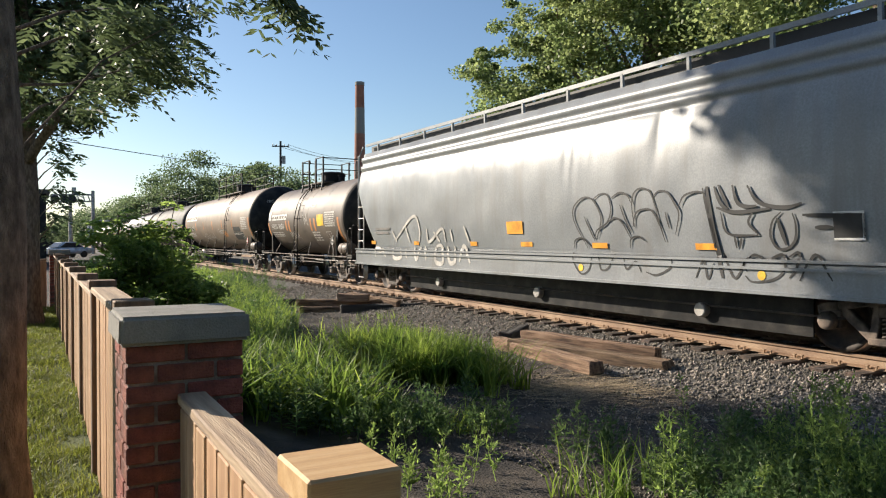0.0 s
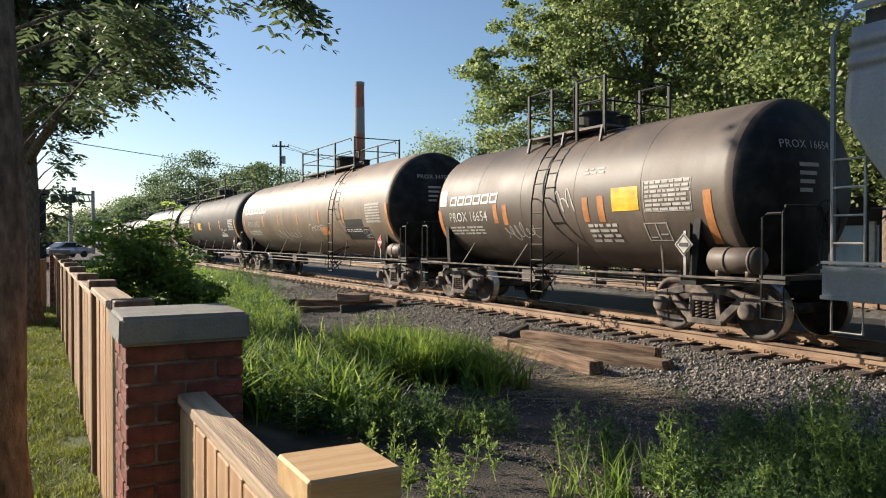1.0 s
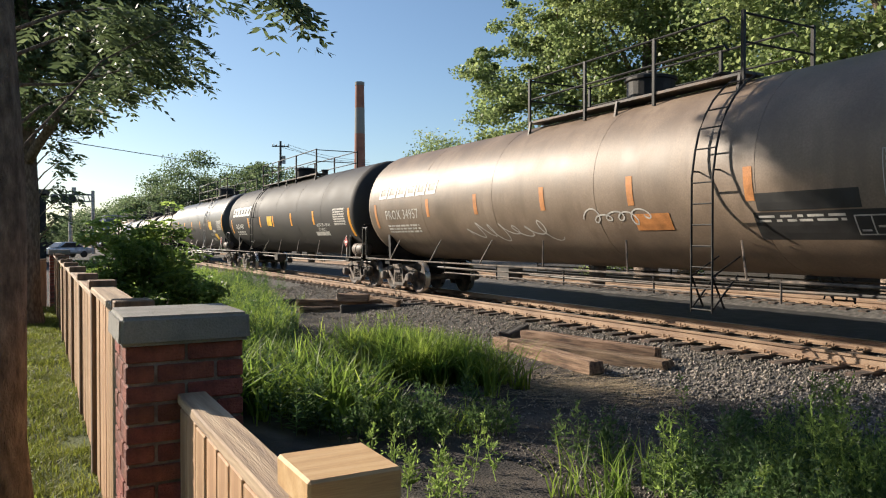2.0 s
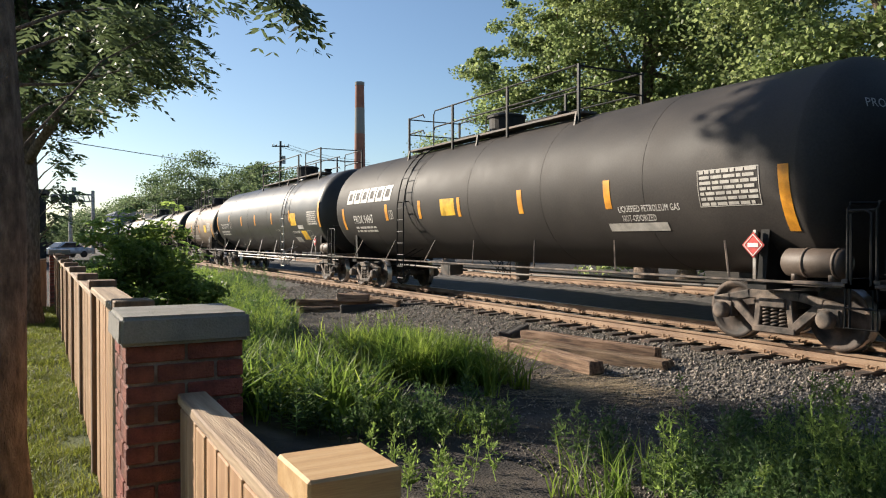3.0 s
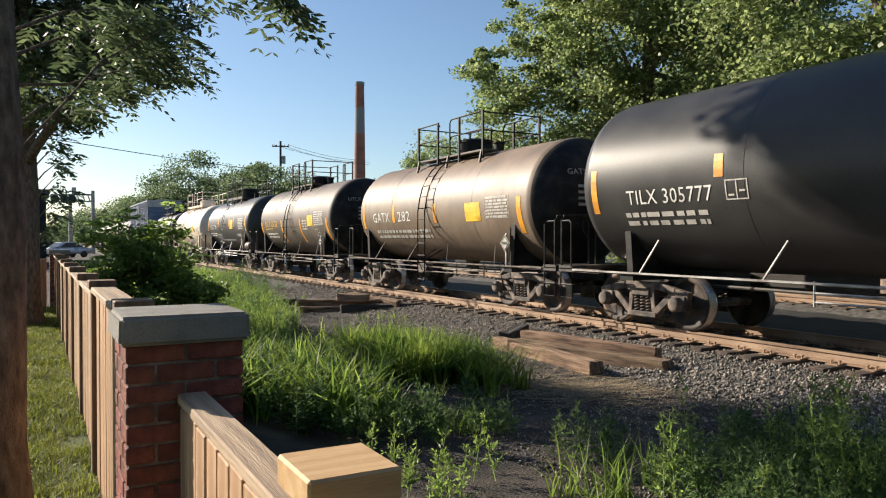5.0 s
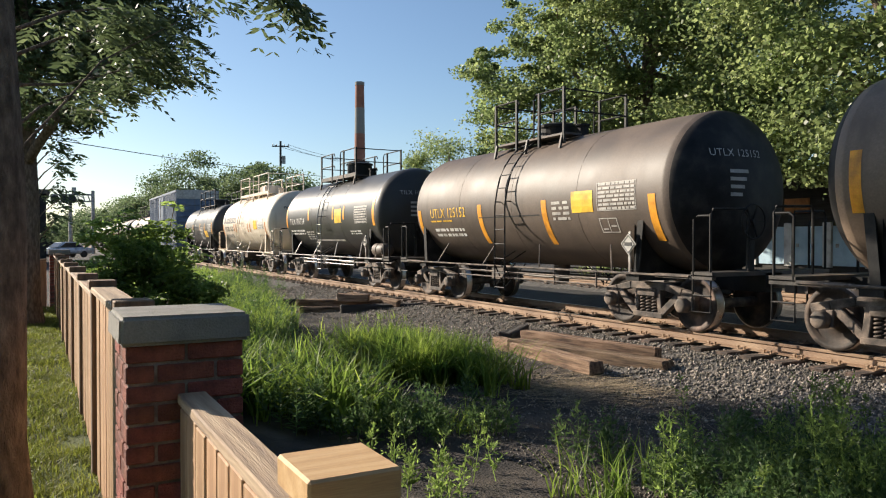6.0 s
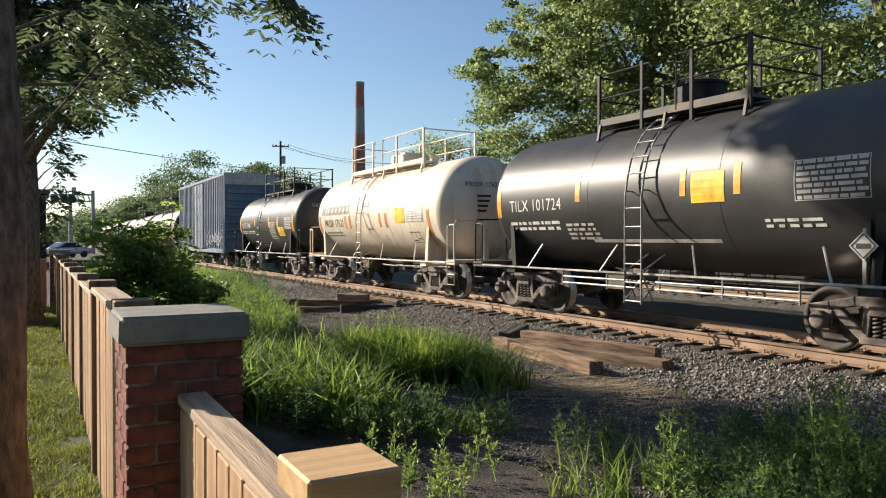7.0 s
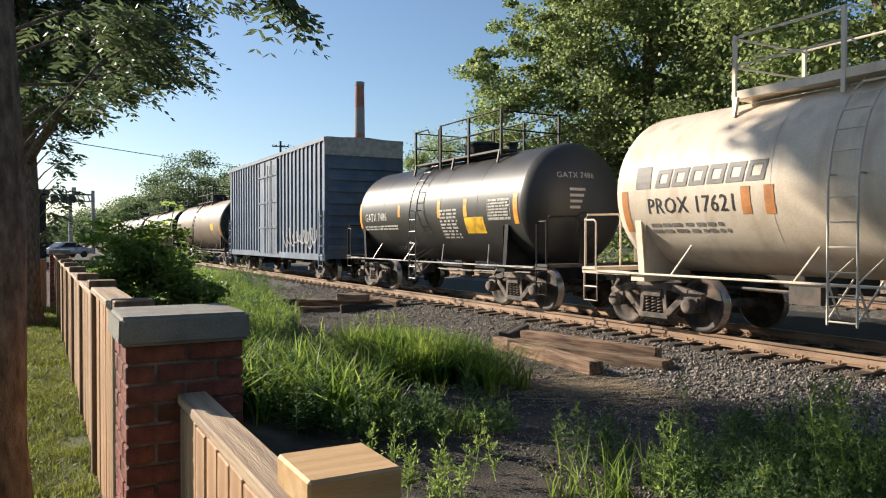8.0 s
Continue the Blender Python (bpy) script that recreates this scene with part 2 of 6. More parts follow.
def quick_mesh(name, verts, faces, material, smooth=False):
    """A mesh from arrays of vertices and of quads or triangles."""
    verts, faces = np.asarray(verts, "f"), np.asarray(faces, "i")
    k = faces.shape[1]
    me = bpy.data.meshes.new(name)
    me.vertices.add(len(verts))
    me.vertices.foreach_set("co", verts.ravel())
    me.loops.add(faces.size)
    me.loops.foreach_set("vertex_index", faces.ravel())
    me.polygons.add(len(faces))
    me.polygons.foreach_set("loop_start", np.arange(len(faces), dtype="i") * k)
    me.polygons.foreach_set("loop_total", np.full(len(faces), k, "i"))
    me.update(calc_edges=True)
    me.validate()
    me.materials.append(M[material])
    if smooth:
        me.polygons.foreach_set("use_smooth", np.ones(len(faces), bool))
    return me


rng = np.random.default_rng(7)


# ---------- ground ----------
def height(x, y):
    """Ground level: lawn, verge, ditch of soil and weeds, then level beyond the track."""
    pts = ((-60, 0.0), (0.55, 0.04), (1.2, -0.10), (2.6, -0.36), (6.0, -0.42), (9.0, -0.36), (14, -0.36), (17, -0.36), (30, -0.3), (60, 0.2))
    z = pts[0][1] if x < pts[0][0] else pts[-1][1]
    for (a, za), (b, zb) in zip(pts, pts[1:]):
        if a <= x < b:
            k = (x - a) / (b - a)
            z = za + (zb - za) * k
    near = max(0.0, 1 - abs(y) / 60)
    return z + 0.05 * near * noise.noise((x * 0.7, y * 0.7, 0))


def sheet(name, xs, ys, material, lift=0.0, level=height):
    v = [(x, y, level(x, y) + lift) for y in ys for x in xs]
    w = len(xs)
    f = [(j * w + i, j * w + i + 1, (j + 1) * w + i + 1, (j + 1) * w + i) for j in range(len(ys) - 1) for i in range(w - 1)]
    return new(name, quick_mesh(name, v, f, material, True))


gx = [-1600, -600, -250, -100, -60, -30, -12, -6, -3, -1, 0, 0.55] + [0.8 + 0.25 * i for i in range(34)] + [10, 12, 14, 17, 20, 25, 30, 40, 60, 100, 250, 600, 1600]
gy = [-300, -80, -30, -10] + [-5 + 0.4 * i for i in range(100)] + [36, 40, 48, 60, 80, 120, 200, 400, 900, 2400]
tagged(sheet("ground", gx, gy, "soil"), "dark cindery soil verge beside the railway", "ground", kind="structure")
lx = [-40, -20, -10, -6, -4, -3, -2.4, -1.8, -1.2, -0.6, 0, 0.5]
ly = [-8 + 0.8 * i for i in range(34)]
tagged(sheet("lawn", lx, ly, "lawn", 0.012), "mown lawn with bare patches beside the fence", "lawn", kind="structure")


def bed_level(x, y):
    d = abs(x - TRACK)
    z = -0.232 if d < 1.75 else -0.232 - (d - 1.75) * 0.11
    return z + 0.035 * noise.noise((x * 2.1, y * 2.1, 4.0)) + 0.015 * noise.noise((x * 7, y * 7, 1.0))


# cut short past the far rail, where darker ground stands for train shade
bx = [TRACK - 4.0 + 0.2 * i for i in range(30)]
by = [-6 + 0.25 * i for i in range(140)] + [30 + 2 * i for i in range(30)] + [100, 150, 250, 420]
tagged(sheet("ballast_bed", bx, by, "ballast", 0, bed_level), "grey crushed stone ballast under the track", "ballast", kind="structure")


# dark sheet beyond the far rail: the train's shade put into its colour
tagged(sheet("cinder_strip", [12.1 + 0.4 * i for i in range(14)], by, "shade_ground", 0, lambda x, y: -0.30 + 0.03 * noise.noise((x * 2, y * 2, 7.0))), "dark strip between the two tracks, coloured as the train's shade", "cinders", kind="structure")


# ---------- stones ----------
def stones(name, n, place, lo, hi):
    octa = np.array(((1, 0, 0), (-1, 0, 0), (0, 1, 0), (0, -1, 0), (0, 0, 1), (0, 0, -1)), float)
    tri = np.array(((0, 2, 4), (2, 1, 4), (1, 3, 4), (3, 0, 4), (2, 0, 5), (1, 2, 5), (3, 1, 5), (0, 3, 5)))
    c = place(n)
    n = len(c)
    size = rng.uniform(lo, hi, (n, 1, 1))
    v = octa[None] * rng.uniform(0.55, 1.1, (n, 6, 1)) * rng.uniform(0.6, 1.2, (n, 1, 3)) * size
    v = v + rng.normal(0, 0.12, (n, 6, 3)) * size
    a = rng.uniform(0, 6.28, n)
    b = rng.uniform(-0.7, 0.7, n)
    ca, sa, cb, sb = np.cos(a)[:, None], np.sin(a)[:, None], np.cos(b)[:, None], np.sin(b)[:, None]
    x, y, z = v[..., 0], v[..., 1], v[..., 2]
    y, z = y * cb - z * sb, y * sb + z * cb
    x, y = x * ca - y * sa, x * sa + y * ca
    v = np.stack((x, y, z), -1) + c[:, None]
    f = tri[None] + 6 * np.arange(n)[:, None, None]
    return new(name, quick_mesh(name, v.reshape(-1, 3), f.reshape(-1, 3), "stone"))


def ballast_places(n):
    y = 1.5 + 26 * rng.random(n) ** 1.7
    x = rng.uniform(TRACK - 4.2, TRACK + 1.5, n)
    keep = rng.random(n) < np.clip((x - (TRACK - 4.4)) / 0.9, 0.05, 1)
    x, y = x[keep], y[keep]
    z = np.array([bed_level(a, b) for a, b in zip(x, y)]) + rng.uniform(-0.012, 0.016, len(x))
    over = (np.abs(x - TRACK) < 1.32) & (np.abs((y + 2.0 + 0.26) % 0.52 - 0.26) < 0.13)
    z = np.where(over, z - 0.03, z)
    z = np.where(x < TRACK - 4.0, np.array([height(a, b) for a, b in zip(x, y)]) + 0.01, z)
    return np.stack((x, y, z), 1)


tagged(stones("ballast_stones", 76000, ballast_places, 0.015, 0.038), "loose grey and tan ballast stones along the track", "ballast stones", kind="stuff")


# ---------- track ----------
def rail_mesh(y0, y1):
    prof = ((-0.075, -0.17), (0.075, -0.17), (0.075, -0.155), (0.016, -0.135), (0.012, -0.05), (0.036, -0.04), (0.037, -0.008), (0.028, 0.0), (-0.028, 0.0), (-0.037, -0.008), (-0.036, -0.04), (-0.012, -0.05), (-0.016, -0.135), (-0.075, -0.155))
    bm = bmesh.new()
    rings = [[bm.verts.new((x, y, z)) for x, z in prof] for y in (y0, y1)]
    k = len(prof)
    for i in range(k):
        bm.faces.new((rings[0][i], rings[0][(i + 1) % k], rings[1][(i + 1) % k], rings[1][i]))
    bm.faces.new(rings[0][::-1])
    bm.faces.new(rings[1])
    bmesh.ops.recalc_face_normals(bm, faces=bm.faces[:])
    me = mesh_of(bm, "rail", "rail")
    me.materials.append(M["railtop"])
    for f in me.polygons:
        if f.normal.z > 0.9 and f.center.z > -0.01:
            f.material_index = 1
    return me


def railway(x, label, tie_end, tie_start=-2.0):
    t = tagged(new("railway_track"), label, "railway track", kind="structure")
    t.location = (x, 0, 0)
    me = rail_mesh(-12, 420)
    for sx in (-GAUGE, GAUGE):
        r = new("rail", me)
        r.parent, r.location = t, (sx, 0, 0)
    bm = soft_box(-1.3, 1.3, -0.115, 0.115, -0.36, -0.178, 0.012)
    tie = mesh_of(bm, "tie", "tie")
    bm = bmesh.new()
    box(bm, -0.19, 0.19, -0.09, 0.09, -0.178, -0.163)
    for a in (-0.1, 0.1):
        for b in (-0.06, 0.06):
            box(bm, a - 0.012, a + 0.012, b - 0.012, b + 0.012, -0.163, -0.12)
            box(bm, a - 0.022, a + 0.022, b - 0.02, b + 0.02, -0.126, -0.112)
    plate = mesh_of(bm, "tie_plate", "rail")
    r = random.Random(3)
    y = tie_start
    while y < tie_end:
        o = new("tie", tie)
        o.parent = t
        o.matrix_basis = pose(r.uniform(-0.05, 0.05), y + r.uniform(-0.03, 0.03), r.uniform(-0.012, 0.006), 0, 0, r.uniform(-1.2, 1.2))
        if y < 34:
            for sx in (-GAUGE, GAUGE):
                p = new("tie_plate", plate)
                p.parent = t
                p.matrix_basis = pose(sx, o.location.y, 0)
        y += 0.52
    return t


railway(TRACK, "running track of rust-brown rails on timber ties", 70)
railway(TRACK + 8.6, "second rusty track beyond the train", 60, 2.0)
tagged(sheet("ballast_bed_far", [TRACK + 8.6 - 1.8 + 0.3 * i for i in range(13)], [-6 + 2 * i for i in range(50)] + [150, 420], "ballast", 0,
             lambda x, y: -0.19 - max(0, abs(x - TRACK - 8.6) - 1.2) * 0.3), "grey ballast under the second track", "ballast", kind="structure")


def old_tie(x, y, z, length, rz, ry=0, material="oldtie", label="discarded split brown timber tie on the ballast"):
    bm = soft_box(-0.125, 0.125, -length / 2, length / 2, 0, 0.20, 0.02)
    for _ in range(5):
        k = random.uniform(-length / 2, length / 2)
        bmesh.ops.bisect_plane(bm, geom=bm.verts[:] + bm.edges[:] + bm.faces[:], plane_co=(0, k, 0), plane_no=(0, 1, 0))
    for _ in range(3):
        k = random.uniform(-0.09, 0.09)
        for q in (-0.008, 0.0, 0.008):
            bmesh.ops.bisect_plane(bm, geom=bm.verts[:] + bm.edges[:] + bm.faces[:], plane_co=(k + q, 0, 0), plane_no=(1, 0.03, 0))
        for v in bm.verts:
            if v.co.z > 0.15 and abs(v.co.x + 0.03 * v.co.y - k) < 0.004:
                v.co.z -= random.uniform(0.015, 0.045)
    for v in bm.verts:
        d = noise.noise_vector((v.co.x * 3 + x * 5, v.co.y * 1.3 + y, v.co.z * 4))
        v.co += Vector((d.x * 0.048, d.y * 0.09, d.z * 0.045))
    ob = part("timber_tie", bm, material)
    ob.matrix_basis = pose(x, y, z, ry, 0, rz)
    return tagged(ob, label, "timber tie", "old ties beside the track")


old_tie(7.17, 9.7, -0.40, 2.9, -3.5)
old_tie(7.60, 9.15, -0.37, 3.0, 15.5, 1)
old_tie(7.88, 9.45, -0.27, 2.6, 18, 1)
old_tie(7.95, 11.6, -0.34, 1.5, -48, 0, "darktie", "dark creosoted tie lying across the pile")
old_tie(7.30, 18.9, -0.46, 2.4, 62)
old_tie(7.35, 19.15, -0.29, 2.5, 58)
old_tie(7.50, 18.65, -0.12, 0.9, 52, 0, "oldtie", "short broken brown tie on top of the stack")
old_tie(8.15, 18.2, -0.38, 2.2, 75, 0, "darktie", "dark creosoted tie leaning on the stack")
old_tie(8.2, 18.9, -0.22, 2.0, 20, 4)
old_tie(7.3, 20.9, -0.40, 2.2, 70, 0, "darktie", "dark creosoted tie lying in the weeds")


# ---------- fence ----------
def brick_pillar(x, y, top, label, size=0.386):
    """A square brick pier with flush joints and a bevelled cast-stone cap."""
    t = tagged(new("brick_pillar"), label, "brick pillar", "pillars of the fence")
    t.location = (x, y, 0.0)
    h = size / 2
    bm = bmesh.new()
    box(bm, -h + 0.008, h - 0.008, -h + 0.008, h - 0.008, -0.25, top - 0.1)
    part("mortar_core", bm, "mortar", t)
    bl, bw, bh, pitch = 0.186, 0.089, 0.057, 0.0677
    me = mesh_of(soft_box(-bl / 2, bl / 2, -bw / 2, bw / 2, 0, bh, 0.004), "brick", "brick")
    half = mesh_of(soft_box(-bw / 2, bw / 2, -bw / 2, bw / 2, 0, bh, 0.004), "half_brick", "brick")
    rr = random.Random(11)
    z, k = -0.207, 0
    while z + bh < top - 0.1:
        for side in range(4):
            spots = ((-h + bl / 2 + 0.0, me), (h - bl / 2, me)) if k % 2 == 0 else ((-h + bw / 2 + 0.0, half), (0.0, me), (h - bw / 2, half))
            if k % 2 == 0:
                spots = ((-bl / 2 - 0.005, me), (bl / 2 + 0.005, me))
            for s, m in spots:
                q = Matrix.Rotation(side * math.pi / 2, 4, "Z") @ pose(s, -h + bw / 2 + rr.uniform(-0.002, 0.002), z)
                if k % 2 and m is half and side % 2:
                    continue
                o = new("brick", m)
                o.parent, o.matrix_basis = t, q
        z += pitch
        k += 1
    bm = bmesh.new()
    c = h + 0.023
    box(bm, -c, c, -c, c, top - 0.1, top)
    for v in bm.verts:
        if v.co.z > top - 0.01:
            v.co.x *= 0.985
            v.co.y *= 0.985
    bmesh.ops.inset_region(bm, faces=[f for f in bm.faces if f.normal.z > 0.9], thickness=0.05, depth=0.012)
    bmesh.ops.bevel(bm, geom=bm.edges[:], offset=0.013, segments=3, affect="EDGES")
    part("cap", bm, "concrete", t, "grey cast-stone cap with a bevelled top")
    return t


brick_pillar(0.445, 2.825, 1.305, "red brick pillar with a grey cast-stone cap in the fence")
brick_pillar(0.42, 18.6, 1.33, "red brick corner pillar with a grey cap")


def fence_run(y0, y1, posts, x, rail_top, post_top, label, turn=None, picket_side=-1, top="pine_cap", shift=0.0, half=0.07):
    """Pickets, back rails, a flat cap rail and posts along Y; turn lays the run elsewhere."""
    t = tagged(new("picket_fence"), label, "fence", "runs of the timber fence")
    t.matrix_basis = turn or pose(x, 0, 0)
    s = picket_side
    rr = random.Random(int(y0 * 10) + 5)
    bm = soft_box(shift - half, shift + half, y0, y1, rail_top - 0.036, rail_top, 0.005)
    for k in range(1, 8):
        bmesh.ops.bisect_plane(bm, geom=bm.verts[:] + bm.edges[:] + bm.faces[:], plane_co=(0, y0 + (y1 - y0) * k / 8, 0), plane_no=(0, 1, 0))
    part("cap_rail", bm, "pine_y", t, "weathered flat cap rail with grey grain")
    for z in (0.22, rail_top - 0.2):
        part("back_rail", soft_box(shift - 0.018, shift + 0.02, y0, y1, z, z + 0.088, 0.004), "pine_y", t)
    me = mesh_of(soft_box(-0.009, 0.009, -0.068, 0.068, 0.06, rail_top - 0.038, 0.004), "picket", "pine")
    y = y0 + 0.075
    while y < y1 - 0.05:
        o = new("picket", me)
        o.parent = t
        o.matrix_basis = pose(shift + s * 0.033 + rr.uniform(-0.003, 0.003), y + rr.uniform(-0.003, 0.003), rr.uniform(-0.01, 0), 0, 0, rr.uniform(-1.5, 1.5))
        y += 0.148
    post = mesh_of(soft_box(-0.066, 0.066, -0.066, 0.066, -0.25, post_top - 0.055, 0.006), "post", "pine" if top == "pine_cap" else "pine_shaded")
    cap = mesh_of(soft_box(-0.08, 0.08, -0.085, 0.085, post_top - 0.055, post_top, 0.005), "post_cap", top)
    for py in posts:
        o = new("post", post)
        o.parent = t
        o.matrix_basis = pose(0.0, py, 0)
        c = new("post_cap", cap)
        c.parent = o
    return t


fence_run(-3.0, 2.63, (-2.35, -0.62, 1.165), 0.44, 1.035, 1.19, "honey-coloured picket fence with a greyed flat cap rail", shift=0.022, half=0.048)
fence_run(3.02, 5.27, (3.45, 5.2), 0.36, 1.262, 1.30, "lit timber picket fence running on from the brick pillar", top="pine_shaded")
fence_run(5.29, 18.4, (6.99, 8.75, 10.5, 12.3, 14.05, 15.8, 17.5), 0.37, 1.215, 1.27, "long timber picket fence along the lawn", top="pine_shaded")
fence_run(0.25, 11.0, (3.0, 6.0, 9.0), 0.0, 1.13, 1.18, "timber picket fence closing the lawn's far side", pose(0.42, 18.6, 0, 0, 0, 90), -1, "pine_shaded")


# ---------- plants ----------
def leaf_cards(c, size, aspect=0.45, droop=0.0, up=0.3):
    """Folded four-cornered leaves at the places c, turned at random."""
    n = len(c)
    d = rng.normal(0, 1, (n, 3))
    d[:, 2] = d[:, 2] * 0.6 - droop
    d /= np.linalg.norm(d, axis=1, keepdims=True)
    k = rng.normal(0, 1, (n, 3))
    k[:, 2] += up * 3
    w = np.cross(d, k)
    w /= np.linalg.norm(w, axis=1, keepdims=True) + 1e-9
    nrm = np.cross(w, d)
    s = (size * rng.uniform(0.65, 1.25, n))[:, None]
    a = c - d * s * 0.5
    e = c + d * s * 0.5
    l = c - w * s * aspect * 0.5 + nrm * s * 0.08
    r = c + w * s * aspect * 0.5 + nrm * s * 0.08
    v = np.stack((a, l, e, r), 1).reshape(-1, 3)
    f = np.arange(4 * n).reshape(n, 4)
    return v, f


def crown_points(blobs, n, clumps=60, tight=0.16):
    """Leaf places in uneven clumps near the skin of several blobs (x, y, z, rx, ry, rz)."""
    vol = np.array([b[3] * b[4] * b[5] for b in blobs]) ** 0.67
    out = []
    for b, share in zip(blobs, vol / vol.sum()):
        m = max(4, int(clumps * share))
        u = rng.normal(0, 1, (m, 3))
        u /= np.linalg.norm(u, axis=1, keepdims=True)
        u *= rng.uniform(0.45, 1.08, (m, 1)) ** 0.6
        cc = np.array(b[:3]) + u * np.array(b[3:6])
        rad = tight * (b[3] * b[4] * b[5]) ** (1 / 3) * rng.uniform(0.6, 1.7, m)
        k = max(8, int(n * share / m))
        q = np.clip(rng.normal(0, 1, (m, k, 3)), -1.7, 1.7) * rad[:, None, None] * np.array((1.15, 1.15, 0.6))
        out.append((cc[:, None] + q).reshape(-1, 3))
    return np.concatenate(out)


def limb(bm, a, b, r0, r1, bend=0.12, n=6, seg=6):
    a, b = Vector(a), Vector(b)
    side = Vector((random.uniform(-1, 1), random.uniform(-1, 1), random.uniform(-0.3, 0.6))) * (b - a).length * bend
    pts = [a.lerp(b, i / seg) + side * math.sin(math.pi * i / seg) for i in range(seg + 1)]
    tube(bm, pts, [r0 + (r1 - r0) * i / seg for i in range(seg + 1)], n)


def tree(name, base, r, top, blobs, n, size, leaf, label, clumps=70, tight=0.16, aspect=0.5, limbs=9, fork=0.4, group=""):
    """Tapered trunk, limbs into the crown and a crown of many leaves; blobs lie relative to the base."""
    t = tagged(new(name), label, "tree", group)
    t.location = base
    bm = bmesh.new()
    pts = [(0.0, 0, -0.3), (0, 0, 0.0), (0.02, 0.0, 0.5), (0.05, 0.03, top * 0.25), (0.0, 0.08, top * 0.5), (0.08, 0.0, top * 0.75), (0.0, 0.0, top)]
    tube(bm, pts, [r * 1.7, r * 1.42, r, r * 0.85, r * 0.62, r * 0.35, r * 0.12], 12)
    part("trunk", bm, "bark", t, smooth=True)
    for i in range(limbs):
        b = blobs[i % len(blobs)]
        z0 = top * random.uniform(fork, 0.85)
        z0 = min(z0, b[2])
        e = Vector(b[:3]) + Vector((random.uniform(-0.7, 0.7) * b[3], random.uniform(-0.7, 0.7) * b[4], random.uniform(-0.4, 0.7) * b[5]))
        bm = bmesh.new()
        limb(bm, (0.03, 0.03, z0), e, r * 0.38, r * 0.06)
        part("limb", bm, "bark", t, smooth=True)
    v, f = leaf_cards(crown_points(blobs, n, clumps, tight), size, aspect)
    o = new("crown", quick_mesh("crown", v, f, leaf))
    o.parent = t
    return t


def blades(c, h, w, lean=0.45):
    """Tapering, bending grass blades of height h and width w at the places c."""
    n = len(c)
    a = rng.uniform(0, 6.283, n)
    out = np.stack((np.cos(a), np.sin(a), np.zeros(n)), 1)
    side = np.stack((-np.sin(a), np.cos(a), np.zeros(n)), 1)
    tw = rng.uniform(-0.9, 0.9, n)[:, None]
    side = side * np.cos(tw) + out * np.sin(tw)
    h = (h * rng.uniform(0.55, 1.2, n))[:, None]
    ln = (lean * rng.uniform(0.2, 1.6, n))[:, None]
    v = []
    for t, k in ((0, 1.0), (0.4, 0.9), (0.75, 0.55), (1.0, 0.06)):
        p = c + out * h * ln * t * t + np.array((0, 0, 1.0)) * h * t * (1 - 0.28 * ln * t)
        v += [p - side * w * k / 2, p + side * w * k / 2]
    v = np.stack(v, 1).reshape(-1, 3)
    base = 8 * np.arange(n)[:, None]
    f = np.concatenate([base + np.array((0, 1, 3, 2)) + 2 * i for i in range(3)], 0)
    return v, f


def on_ground(x, y, lift=0.0):
    return np.stack((x, y, np.array([height(a, b) for a, b in zip(x, y)]) + lift), 1)


def stuff(name, pieces, material, label, category):
    vs, fs, k = [], [], 0
    for v, f in pieces:
        vs.append(v)
        fs.append(f + k)
        k += len(v)
    return tagged(new(name, quick_mesh(name, np.concatenate(vs), np.concatenate(fs), material)), label, category, kind="stuff")


def scatter(n, x0, x1, y0, y1, freq=0.9, cut=-0.1, seed=0.0, power=1.0):
    """Places in a rectangle, in patches."""
    x = rng.uniform(x0, x1, n)
    y = y0 + (y1 - y0) * rng.random(n) ** power
    keep = np.array([noise.noise((a * freq, b * freq, seed)) > cut for a, b in zip(x, y)])
    return x[keep], y[keep]


def tufts(n, x0, x1, y0, y1, per, spread, cut=-0.1, seed=0.0, power=1.0):
    x, y = scatter(n, x0, x1, y0, y1, 0.9, cut, seed, power)
    x = np.repeat(x, per) + rng.normal(0, spread, len(x) * per)
    y = np.repeat(y, per) + rng.normal(0, spread, len(y) * per)
    return x, y


def border(y):
    """Edge of the grass towards the bare ballast."""
    return 3.35 + (y - 9.2) * 0.21


# tall grass along the fence, then the field beside the track, then the lit clump
x, y = tufts(640, 0.75, 3.6, 7.0, 17, 14, 0.09, -0.05, 1.0)
keep = x < border(y)
g1 = blades(on_ground(x[keep], y[keep]), 0.55, 0.014, 0.55)
x, y = tufts(2300, 0.9, 6.2, 13, 34, 16, 0.15, -0.45, 2.0)
keep = x < border(y) + 0.3 * np.sin(y * 1.7)
g2 = blades(on_ground(x[keep], y[keep]), 0.60, 0.016, 0.6)
x = rng.normal(4.85, 0.30, 300)
y = 14.65 - x + rng.normal(0, 0.62, 300)
x, y = np.repeat(x, 20) + rng.normal(0, 0.05, 6000), np.repeat(y, 20) + rng.normal(0, 0.05, 6000)
g3 = blades(on_ground(x, y), 0.66, 0.022, 0.85)
x, y = tufts(110, 3.0, 4.4, 6.0, 8.0, 14, 0.06, 0.12, 3.0)
g4 = blades(on_ground(x, y), 0.30, 0.011, 0.9)
x, y = tufts(90, 3.4, 6.4, 2.9, 4.4, 13, 0.05, 0.05, 5.0)
g5 = blades(on_ground(x, y), 0.46, 0.013, 0.7)
x, y = tufts(1100, 2.6, 7.2, 30, 52, 12, 0.25, -0.5, 6.0)
g6 = blades(on_ground(x, y), 0.7, 0.035, 0.5)
